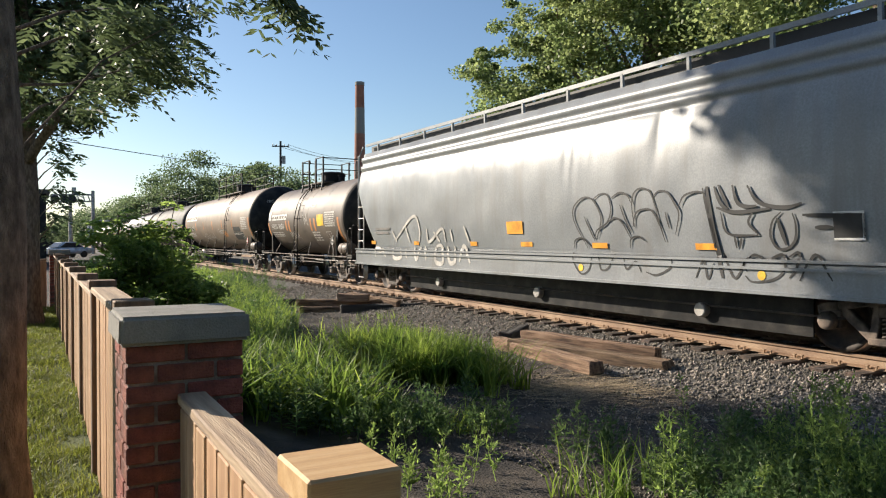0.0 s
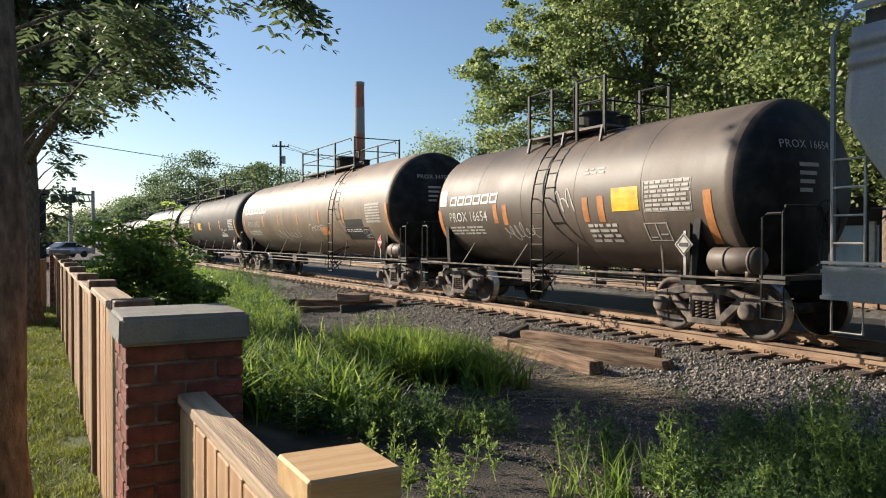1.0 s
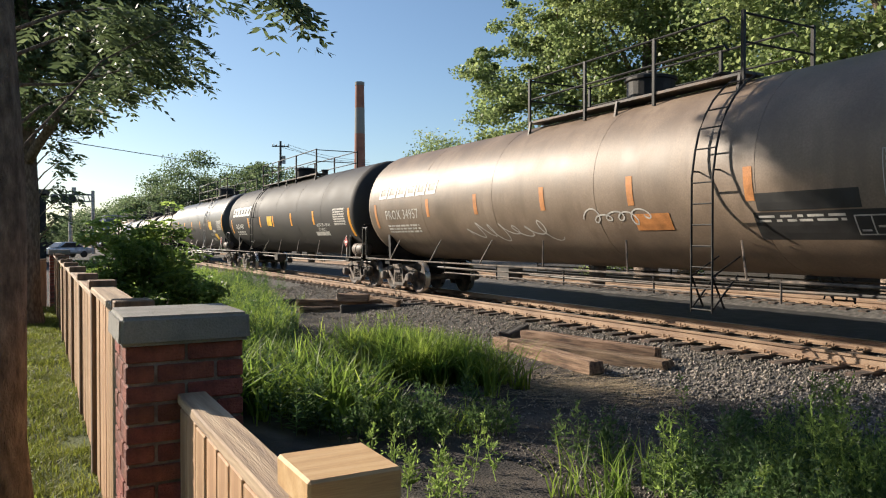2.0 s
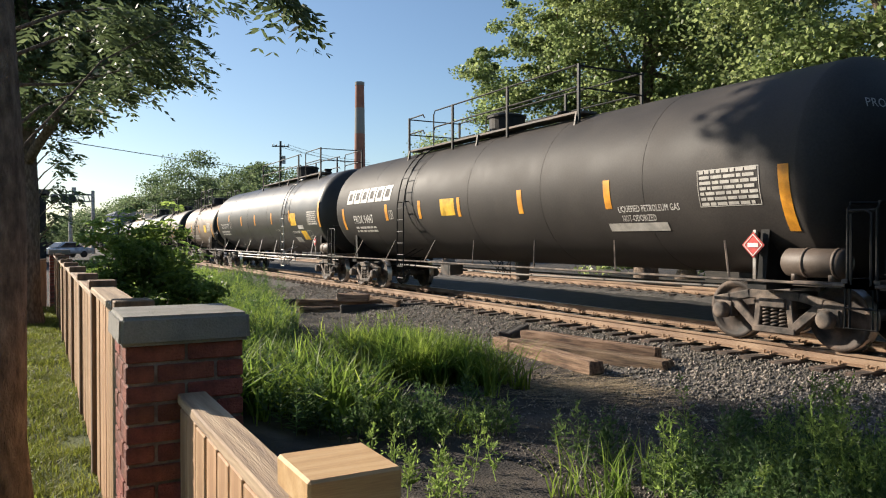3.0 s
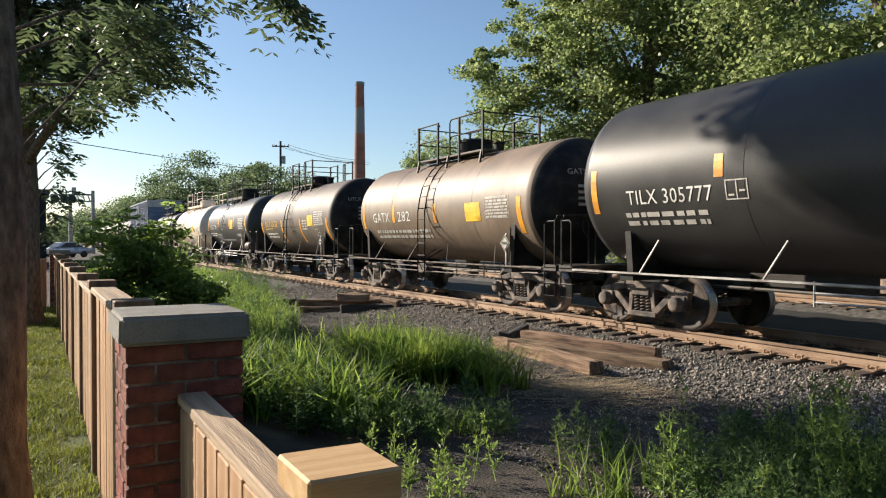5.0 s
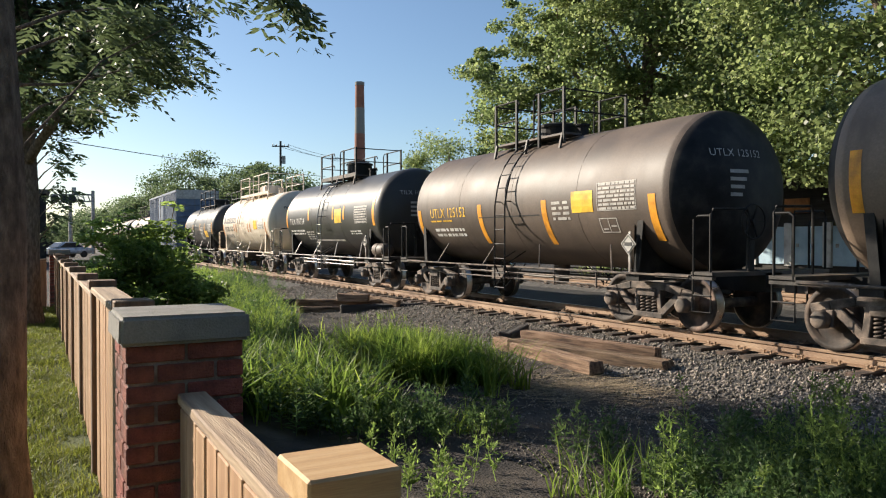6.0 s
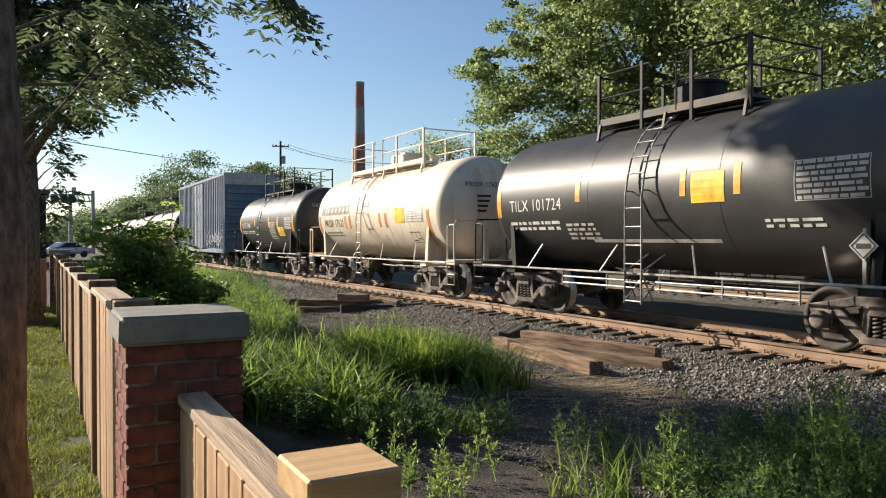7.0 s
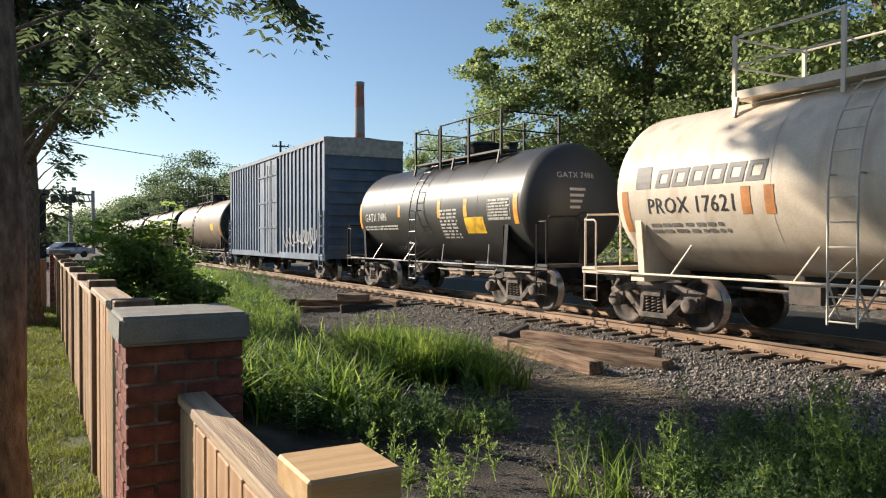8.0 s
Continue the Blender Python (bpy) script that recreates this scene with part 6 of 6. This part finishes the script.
# grimy white car
car, mk = tank_car(129.7, 9.1, 1.42, 2.4, "t_white", "grimy white short tank car with grey and black lettering", SHORT, 4.89, (1.7, 7.2), 0.5, metal="t_white", gloss_rings=3, kick=True, reservoir=False, box_dome=True, low_rail=False)
mk.logo(8.3, 6.13, 2.42, 2.72, "greypaint")
mk.rect("maker_badge", 8.75, 8.4, 2.42, 2.8, "greypaint")
mk.text("PROX 17621", 8.5, 6.72, 2.0, 2.26, "blackpaint")
mk.lines(8.5, 6.9, 1.66, 1.86, 2, "greypaint")
mk.stripes(((6.58, 6.42, 1.94, 2.35), (6.18, 6.02, 1.93, 2.35), (3.72, 3.58, 1.94, 2.36), (3.28, 3.12, 1.92, 2.35), (0.55, 0.4, 1.7, 2.36), (9.1, 8.95, 1.7, 2.4)), "dullorange")
mk.rect("stencil_panel", 2.55, 1.9, 2.05, 2.47, "yellow", "orange stencil panel")
mk.rect("stencil_board", 1.79, 0.77, 2.05, 2.56, "galv", "grey stencil board")
mk.table(1.77, 0.79, 2.07, 2.54, "white")
mk.frame_box(1.8, 1.2, 1.48, 1.78, "blackpaint")
mk.end_text("PROX 17621", 2.95, 0.125, "blackpaint")

# small glossy black car
car, mk = tank_car(142.0, 9.0, 1.38, 2.35, "t_gloss", "small glossy black tank car with a large yellow panel", SHORT, 4.94, (1.5, 6.1), 0.4, gloss_rings=5, reservoir=False, low_rail=False)
mk.text("GATX 7486", 8.6, 7.0, 2.12, 2.36, "white")
mk.lines(8.7, 6.3, 1.84, 2.0, 2, "offwhite")
mk.lines(3.7, 2.8, 1.58, 2.35, 9, "offwhite", 6)
mk.stripes(((6.2, 6.05, 2.2, 2.55), (3.8, 3.64, 2.12, 2.58), (2.47, 2.28, 2.12, 2.56), (0.3, 0.12, 1.91, 2.58), (9.05, 8.9, 1.91, 2.7)), "orange")
mk.rect("stencil_panel", 2.45, 1.57, 1.71, 2.10, "yellow", "large yellow stencil panel")
mk.table(1.36, 0.42, 2.01, 2.49)
mk.end_text("GATX 7486", 2.9, 0.125)

# more tank cars at the rear
for s0, L, paint in ((171.6, 14.4, "t_tan"), (188.8, 17.3, "t_tan"), (208.8, 17.3, "t_brown"), (228.8, 17.3, "t_tan")):
    car, mk = tank_car(s0, L, 1.5, 2.5, paint, "dusty tan tank car far back in the train", (0.6, L - 0.6), L / 2, (L / 2 - 2.5, L / 2 + 2.5), gloss_rings=5, reservoir=False)
    mk.rect("stencil_panel", 2.6, 1.8, 2.1, 2.5, "yellow")
    mk.stripes(((L - 0.2, L - 0.4, 1.8, 2.5), (0.4, 0.2, 1.8, 2.5)), "orange")


def rib(bm, y, z0, z1, x, w=0.10, d=0.06):
    box(bm, x - d, x + d, y - w / 2, y + w / 2, z0, z1)


def ladder_part(car, x, y0, y1, z0, z1, material, step=0.36):
    bm = bmesh.new()
    for y in (y0, y1):
        tube(bm, [(x, y, z0), (x, y, z1)], 0.02, 6)
    z = z0 + 0.1
    while z < z1:
        tube(bm, [(x, y0, z), (x, y1, z)], 0.016, 6)
        z += step
    part("ladder", bm, material, car)


BLACK_STROKES = (
    (0.035, ((7.14, 1.4), (7.45, 1.85), (7.49, 2.14), (7.23, 2.33), (6.93, 2.29), (6.72, 2), (6.76, 1.78), (6.88, 1.57))),
    (0.035, ((6.93, 2.29), (6.72, 2.38), (6.52, 2.35), (6.44, 2.1), (6.56, 1.86), (6.84, 1.73), (6.93, 1.57))),
    (0.035, ((6.44, 2.29), (6.21, 2.38), (6.01, 2.32), (5.93, 2.19))),
    (0.035, ((5.87, 1.77), (5.91, 2.19), (5.81, 2.39), (5.59, 2.41), (5.42, 2.26), (5.22, 1.61))),
    (0.035, ((6.56, 1.86), (6.36, 1.94), (6.17, 1.86), (5.98, 1.57))),
    (0.035, ((5.91, 1.77), (5.84, 1.98), (5.7, 2.06), (5.45, 2.04), (5.28, 1.79), (5.19, 1.52))),
    (0.035, ((5.42, 2.26), (5.29, 2.35), (5.09, 2.32), (4.93, 2.12), (4.86, 1.95), (4.96, 1.64))),
    (0.035, ((4.86, 2.09), (4.74, 2.25), (4.5, 2.3), (4.35, 2.28))),
    (0.035, ((7.18, 1.99), (7.05, 1.76), (6.93, 1.54))),
    (0.035, ((6.21, 2.17), (6.1, 1.93), (5.95, 1.67))),
    (0.035, ((5.15, 2.01), (5.08, 1.74))),
    (0.035, ((7.53, 1.39), (7.49, 1.54), (7.27, 1.58), (7.01, 1.4))),
    (0.035, ((6.02, 1.41), (5.98, 1.57), (5.8, 1.61), (5.66, 1.54))),
    (0.035, ((7.58, 1.32), (7.53, 1.11), (7.31, 0.91), (7.09, 1.01), (7.01, 1.29))),
    (0.035, ((6.84, 1.29), (6.76, 1.02), (6.56, 1.05), (6.4, 1.3))),
    (0.035, ((6.17, 1.25), (6.09, 1.04), (5.87, 1.18), (5.73, 1))),
    (0.035, ((5.62, 1.01), (5.38, 0.97), (5.08, 1.1), (5.05, 1.25))),
    (0.1, ((4.29, 2.37), (4.2, 1.66), (4.03, 0.98))),
    (0.06, ((4.37, 2.35), (4.26, 1.89), (4.15, 1.43))),
    (0.06, ((4.15, 2.36), (4.04, 2.11), (3.9, 1.99))),
    (0.06, ((4.07, 2.38), (3.98, 2.19), (3.89, 2.03))),
    (0.06, ((3.82, 2.36), (3.74, 2.11), (3.61, 2.04), (3.41, 2.04))),
    (0.06, ((3.56, 2.34), (3.41, 2.12), (3.21, 2.03), (2.93, 2), (2.7, 2.05))),
    (0.06, ((4.12, 2.04), (3.77, 1.96), (3.21, 1.99))),
    (0.06, ((3.09, 1.86), (2.97, 1.48))),
    (0.06, ((2.7, 1.89), (2.28, 1.87), (2, 1.88))),
    (0.06, ((2.53, 1.72), (2.28, 1.72))),
    (0.04, ((4.04, 1.97), (3.93, 1.65), (3.41, 1.62))),
    (0.04, ((3.48, 1.95), (3.56, 1.8), (3.41, 1.63))),
    (0.04, ((3.02, 1.94), (3.16, 1.82), (3.21, 1.61), (3.11, 1.44), (2.95, 1.44), (2.83, 1.56), (2.81, 1.77), (2.85, 1.92))),
    (0.04, ((3.82, 1.61), (3.79, 1.43))),
    (0.04, ((3.69, 1.61), (3.74, 1.43))),
    (0.04, ((4.03, 1.36), (3.81, 0.99), (3.61, 1.3))),
    (0.04, ((3.6, 1.09), (3.66, 1.22), (3.5, 1.34), (3.3, 1.27), (3.04, 1.35), (2.99, 1.15), (3.16, 1), (3.5, 0.95), (3.63, 1.03))),
    (0.04, ((2.95, 1.32), (2.79, 1.38), (2.81, 1.16), (2.92, 1.03))),
    (0.04, ((2.76, 1), (2.55, 1.36), (2.29, 1.02))),
    (0.04, ((4.55, 0.96), (4.4, 1.24), (4.31, 0.96), (4.2, 1.2))),
)
WHITE_STROKES = (
    (0.08, ((15.75, 1.82), (15.47, 1.48))),
    (0.08, ((15.56, 1.54), (14.32, 2.19), (13.99, 1.84), (14.07, 1.49))),
    (0.08, ((14.84, 1.93), (14.66, 1.48))),
    (0.08, ((13.59, 1.84), (13.51, 1.49), (12.75, 1.83), (12.61, 1.49))),
    (0.08, ((12.32, 1.82), (12.25, 1.51))),
    (0.08, ((11.65, 1.88), (11.45, 1.49))),
    (0.08, ((13.2, 1.76), (12.9, 1.49))),
    (0.11, ((16.95, 1.04), (16.99, 1.31), (16.54, 1.21), (16.91, 1.14))),
    (0.11, ((16.54, 1.31), (16.24, 1.05))),
    (0.11, ((15.75, 1.32), (15.66, 1.03), (15.2, 1.07), (15.29, 1.32))),
    (0.11, ((14.93, 1.31), (14.84, 1.04))),
    (0.11, ((14.41, 1.38), (14.24, 1.02), (13.99, 1.37))),
    (0.11, ((13.75, 1.38), (13.67, 1))),
    (0.11, ((13.17, 1.37), (13.12, 0.99), (12.75, 0.98), (12.83, 1.38), (13.12, 1.38))),
    (0.11, ((12.54, 1.39), (12.39, 0.99), (12.12, 1.04), (12.18, 1.4))),
    (0.11, ((11.91, 1.01), (11.71, 1.4), (11.39, 0.99))),
)
PANEL = (2.27, 1.86, 1.58, 1.89)


def hopper_car(s0, s1):
    """A grey covered hopper with bulging sides, sloped ends and a roof walkway."""
    L = s1 - s0
    t = tagged(new("covered_hopper"), "grey covered hopper car with black and white graffiti", "hopper car", "cars of the freight train")
    t.location = (TRACK, s0, 0)
    CARS.append((t, s0))
    # cross section (x, z) of the side, and how far the ends step in at each height
    sec = [(1.44, 1.05), (1.50, 1.40), (1.56, 1.9), (1.58, 2.2), (1.59, 2.5), (1.59, 2.8), (1.58, 3.1), (1.555, 3.33), (1.52, 3.52), (1.48, 3.66), (1.45, 3.72), (1.49, 3.75), (1.49, 3.87), (1.43, 3.89), (1.43, 4.00), (1.46, 4.02), (1.46, 4.14), (1.38, 4.17), (1.36, 4.28), (0.7, 4.36), (0.0, 4.38)]

    def inset(z):
        for (za, ea), (zb, eb) in zip(((1.05, 1.55), (1.4, 1.5), (2.4, 0.75), (3.1, 0.32), (4.3, 0.28)), ((1.4, 1.5), (2.4, 0.75), (3.1, 0.32), (4.3, 0.28), (9, 0.28))):
            if za <= z <= zb:
                return ea + (eb - ea) * (z - za) / (zb - za)
        return 1.55
    full = [(-x, z) for x, z in sec] + [(x, z) for x, z in sec[-2::-1]]
    n = 200
    creases = [(r_.uniform(2.0, L - 2.0), r_.uniform(3.0, 3.6), r_.uniform(0.04, 0.10), r_.uniform(0.012, 0.032)) for r_ in [random.Random(8)] for _ in range(22)]
    bm = bmesh.new()
    grid = []
    for k in range(n + 1):
        ring = []
        for x, z in full:
            e = inset(z)
            y = e + (L - 2 * e) * k / n
            dent = 0.016 * noise.noise((y * 1.6, z * 1.3, 3.0 if x < 0 else 9.0)) if 1.3 < z < 3.7 and 0 < k < n else 0
            if 1.6 < z < 3.7:
                dent += sum(d * math.exp(-((y - cy) / w) ** 2 - ((z - cz) / 0.38) ** 2) for cy, cz, w, d in creases)
            ring.append(bm.verts.new((x + (dent if x < 0 else -dent), y, z)))
        grid.append(ring)
    for a, b in zip(grid, grid[1:]):
        for i in range(len(full) - 1):
            bm.faces.new((a[i], a[i + 1], b[i + 1], b[i]))
        bm.faces.new((a[-1], a[0], b[0], b[-1]))
    bm.faces.new(grid[0][::-1])
    bm.faces.new(grid[-1])
    part("body", bm, "t_grey", t, "dented glossy grey hopper body", True)
    for sx in (-1, 1):
        bm = bmesh.new()
        box(bm, sx * 1.50 - 0.03, sx * 1.50 + 0.03, 0.0, L, 0.80, 1.22)
        part("side_sill", bm, "t_grey", t)
        for z0, z1, w in ((1.13, 1.17, 0.03), (1.24, 1.28, 0.03), (0.78, 0.83, 0.04)):
            bm = bmesh.new()
            box(bm, sx * 1.535 - w, sx * 1.535 + w, 0.0, L, z0, z1)
            part("sill_bead", bm, "t_grey", t)
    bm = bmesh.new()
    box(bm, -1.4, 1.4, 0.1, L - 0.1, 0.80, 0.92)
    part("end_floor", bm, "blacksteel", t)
    # flat black panels added to stand for the shade under the hopper
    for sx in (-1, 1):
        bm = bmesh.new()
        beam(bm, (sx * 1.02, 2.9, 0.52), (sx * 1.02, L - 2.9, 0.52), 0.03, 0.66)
        part("shade_panel", bm, "blacksteel", t)
        bm = bmesh.new()
        tube(bm, [(sx * 1.1, 2.4, 0.5), (sx * 1.1, L - 2.4, 0.5)], 0.018, 6)
        part("brake_pipe", bm, "steel", t)
    # discharge hoppers and gates
    for k in range(3):
        y = L * (0.26 + 0.24 * k)
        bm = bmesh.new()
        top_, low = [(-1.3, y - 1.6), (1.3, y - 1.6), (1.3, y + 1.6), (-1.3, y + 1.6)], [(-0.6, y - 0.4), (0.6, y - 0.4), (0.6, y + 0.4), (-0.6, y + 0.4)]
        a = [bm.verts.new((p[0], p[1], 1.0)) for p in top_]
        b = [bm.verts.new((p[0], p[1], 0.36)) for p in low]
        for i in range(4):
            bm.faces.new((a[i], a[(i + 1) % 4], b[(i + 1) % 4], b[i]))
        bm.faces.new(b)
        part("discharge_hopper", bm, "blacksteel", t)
        bm = bmesh.new()
        lathe(bm, [(-0.16, 0.10), (-0.14, 0.12), (0.1, 0.12), (0.5, 0.09)], (-1.0, y, 0.42), "x", 14)
        box(bm, -1.0, -0.6, y - 0.35, y - 0.1, 0.36, 0.44)
        part("gate_cap", bm, "galv", t, "pale round gate cap")
    # roof hatch rail and walkway
    for sx in (-1, 1):
        bm = bmesh.new()
        box(bm, sx * 1.28 - 0.02, sx * 1.28 + 0.02, 0.25, L - 0.25, 4.52, 4.60)
        k = 0.3
        while k < L - 0.25:
            beam(bm, (sx * 1.28, k, 4.55), (sx * 1.26, k, 4.05), 0.05, 0.06)
            k += 1.55
        part("roof_rail", bm, "t_grey", t)
    bm = bmesh.new()
    box(bm, -0.95, -0.45, 0.2, L - 0.2, 4.44, 4.48)
    box(bm, 0.45, 0.95, 0.2, L - 0.2, 4.44, 4.48)
    for k in range(12):
        box(bm, -0.9, 0.9, L * (k + 0.5) / 12 - 0.03, L * (k + 0.5) / 12 + 0.03, 4.34, 4.44)
    part("roof_walkway", bm, "steel", t)
    for sx in (-1, 1):
        bm = bmesh.new()
        box(bm, sx * 1.10 - 0.015, sx * 1.10 + 0.015, 0.3, L - 0.3, 4.30, 4.53)
        part("hatch_coaming", bm, "blackpaint", t)
    bm = bmesh.new()
    box(bm, -0.32, 0.32, 0.8, L - 0.8, 4.37, 4.46)
    part("hatch_cover", bm, "t_grey", t)
    for e, d in ((0.0, 1), (L, -1)):
        for sx in (-1, 1):
            ladder_part(t, sx * 1.5, e + d * 0.12, e + d * 0.55, 1.05, 2.6, "galv")
            bm = bmesh.new()
            tube(bm, [(sx * 1.48, e + d * 0.12, 0.9), (sx * 1.48, e + d * 0.1, 4.2), (sx * 1.36, e + d * 0.22, 4.52)], 0.035, 6)
            part("corner_post", bm, "t_grey", t)
            bm = bmesh.new()
            tube(bm, [(sx * 1.48, e + d * 0.1, 0.85), (sx * 1.48, e + d * 0.1, 0.36), (sx * 1.48, e + d * 0.52, 0.36), (sx * 1.48, e + d * 0.52, 0.85)], 0.02, 6)
            part("stirrup_step", bm, "galv", t)
        bm = bmesh.new()
        lathe(bm, [(min(e, e - d * 0.4), 0.09), (max(e, e - d * 0.4), 0.09)], (0, 0, 0.86), "y", 10)
        box(bm, -0.25, 0.25, min(e, e + d * 2), max(e, e + d * 2), 0.66, 0.95)
        part("coupler", bm, "rust", t)
    # markings on the near side, just proud of the bulge

    def side_x(z):
        for (xa, za), (xb, zb) in zip(sec, sec[1:]):
            if za <= z <= zb:
                return -(xa + (xb - xa) * (z - za) / (zb - za)) - 0.014
        return -1.56

    def stick(name, bm, material, label=""):
        slice_up(bm, 0.1)
        for v in bm.verts:
            v.co.x = side_x(v.co.z) - 0.006 if v.co.z > 1.285 else -1.538
        return part(name, bm, material, t, label)
    for a, b, z0, z1 in ((9.8, 9.2, 1.68, 1.95), (17.3, 17.0, 1.42, 1.52), (14.4, 14.1, 1.41, 1.51), (11.4, 11.1, 1.41, 1.51), (9.32, 8.9, 1.41, 1.51), (7.01, 6.6, 1.40, 1.50), (4.57, 4.16, 1.40, 1.50)):
        stick("reflector_panel", flat_rects([(a, b, z0, z1)]), "orange")
    for strokes, paint, word in ((BLACK_STROKES, "blackpaint", "black"), (WHITE_STROKES, "offwhite", "chalky white")):
        for wide, pts in strokes:
            stick("graffiti", sprayed(pts, wide), paint, word + " spray-paint graffiti stroke")
    stick("sign_panel", flat_rects([PANEL]), "blackpaint", "black stencil panel with a white frame")
    a, b, z0, z1 = PANEL
    for q in ((a, b, z1, z1 + 0.03), (a, b, z0 - 0.03, z0), (b + 0.03, b, z0, z1)):
        stick("panel_edge", flat_rects([q]), "white")
    for a, z in ((3.36, 1.05), (7.33, 1.03)):
        bm = bmesh.new()
        bm.faces.new([bm.verts.new((0, a + 0.07 * math.cos(q * 0.5236), z + 0.07 * math.sin(q * 0.5236))) for q in range(12)])
        stick("yellow_dot", bm, "yellow")
    stick("data_stencil", flat_rects([(16.9, 16.0 - 0.1 * k, 1.72 + 0.12 * k, 1.79 + 0.12 * k) for k in range(2)]), "greypaint")
    for u in (1.75, L - 1.75):
        truck(t, u)
    return t


hopper_car(3.6, 22.15)


def box_car(s0, s1):
    """A faded blue boxcar with ribbed sides, a sliding door and a pale upper end."""
    L = s1 - s0
    z0, z1, w = 0.86, 5.22, 1.50
    t = tagged(new("boxcar"), "faded blue ribbed boxcar with a pale roof end", "boxcar", "cars of the freight train")
    t.location = (TRACK, s0, 0)
    CARS.append((t, s0))
    bm = bmesh.new()
    box(bm, -w, w, 0, L, z0, z1)
    part("body", bm, "t_blue", t)
    bm = bmesh.new()
    rib(bm, 0, z0 + 0.05, z1 - 0.06, 0, 0.13, 0.055)
    rib_mesh = mesh_of(bm, "side_post", "t_blue")
    k = 0.05
    while k < L:
        if not (5.6 < k < 9.0):
            for sx in (-w, w):
                o = new("side_post", rib_mesh)
                o.parent, o.matrix_basis = t, pose(sx, k, 0)
        k += 0.495
    for sx in (-1, 1):
        bm = bmesh.new()
        box(bm, sx * w - 0.07, sx * w + 0.07, -0.02, L + 0.02, z1 - 0.12, z1 + 0.02)
        box(bm, sx * w - 0.065, sx * w + 0.065, -0.02, L + 0.02, z0 - 0.06, z0 + 0.18)
        part("side_rail", bm, "t_blue", t)
        bm = bmesh.new()
        box(bm, sx * (w + 0.05) - 0.03, sx * (w + 0.05) + 0.03, 5.75, 8.75, z0 + 0.12, z1 - 0.2)
        d = part("door", bm, "t_blue", t)
        for y in (5.8, 6.75, 7.75, 8.7):
            bm = bmesh.new()
            rib(bm, y, z0 + 0.12, z1 - 0.2, sx * (w + 0.08), 0.09, 0.04)
            part("door_rib", bm, "t_blue", d)
        for z in (z0 + 1.2, z0 + 2.3, z1 - 0.9):
            bm = bmesh.new()
            box(bm, sx * (w + 0.09) - 0.03, sx * (w + 0.09) + 0.03, 5.8, 8.7, z, z + 0.07)
            part("door_bar", bm, "t_blue", d)
        for y in (6.4, 7.1):
            bm = bmesh.new()
            tube(bm, [(sx * (w + 0.15), y, z0 + 0.1), (sx * (w + 0.15), y, z1 - 0.4)], 0.02, 6)
            part("door_rod", bm, "galv", d)
    z = z0 + 0.3
    while z < z1 - 0.75:
        for y in (-0.03, L + 0.03):
            bm = soft_box(-w + 0.08, w - 0.08, y - 0.05, y + 0.05, z, z + 0.2, 0.03)
            part("end_corrugation", bm, "t_blue", t)
        z += 0.42
    for y in (-0.02, L + 0.02):
        bm = bmesh.new()
        box(bm, -w - 0.02, w + 0.02, y - 0.04, y + 0.04, z1 - 0.62, z1 + 0.03)
        part("end_band", bm, "offwhite", t, "pale grey-white band across the upper end")
    bm = bmesh.new()
    a = [bm.verts.new((x, 0.0, z)) for x, z in ((-w - 0.05, z1), (0, z1 + 0.09), (w + 0.05, z1))]
    b = [bm.verts.new((x, L, z)) for x, z in ((-w - 0.05, z1), (0, z1 + 0.09), (w + 0.05, z1))]
    for i in range(2):
        bm.faces.new((a[i], a[i + 1], b[i + 1], b[i]))
    bm.faces.new((a[0], b[0], b[2], a[2]))
    bm.faces.new(a)
    bm.faces.new(b[::-1])
    part("roof", bm, "galv", t)
    for e, d in ((0.0, 1), (L, -1)):
        for sx in (-1, 1):
            ladder_part(t, sx * (w + 0.09), e + d * 0.08, e + d * 0.5, 0.5, 2.6, "t_blue")
        bm = bmesh.new()
        lathe(bm, [(min(e, e - d * 0.5), 0.09), (max(e, e - d * 0.5), 0.09)], (0, 0, 0.86), "y", 10)
        box(bm, -0.25, 0.25, min(e, e + d * 2), max(e, e + d * 2), 0.66, 0.9)
        part("coupler", bm, "rust", t)
    bm = bmesh.new()
    box(bm, -0.3, 0.3, 0.5, L - 0.5, 0.60, 0.86)
    for y in (3.2, 6.0, 9.0, 11.6):
        box(bm, -1.3, 1.3, y, y + 0.2, 0.66, 0.86)
    part("underframe", bm, "blacksteel", t)
    g = scrawl(5.0, 0.9, 1.15, 2.1, 31, 0.05, 9)
    for v in g.verts:
        v.co.x = -w - 0.06
    part("graffiti", g, "offwhite", t, "faint pale graffiti")
    for u in (1.9, L - 1.9):
        truck(t, u)
    return t


box_car(153.95, 168.8)


def motions():
    """The train rolls at an even pace; its wheels turn with it."""
    for car, s0 in CARS:
        walk(car, [(t, pose(TRACK, s0 - SPEED * t, 0)) for t in (0.0, 8.0)])
    # the hanging branch sways a little in the wind
    sway = ((0.0, 0.0), (0.5, -1.2), (1.0, -2.2), (1.5, -0.5), (2.2, -1.1), (3.0, -0.6), (3.5, -1.0), (4.5, -0.8), (5.2, -0.4), (6.0, -0.7), (6.5, -1.1), (7.0, 0.1), (7.5, 0.3), (8.0, 0.0))
    walk(br, [(t, pose(-0.2, 4.5, 3.3, 0, a * 0.3, a)) for t, a in sway])
    ticks = [k / 30 for k in range(241)]
    for w, u, phase in SETS:
        walk(w, [(t, pose(0, u, WHEEL_R, math.degrees(phase + SPEED * t / WHEEL_R))) for t in ticks])


motions()
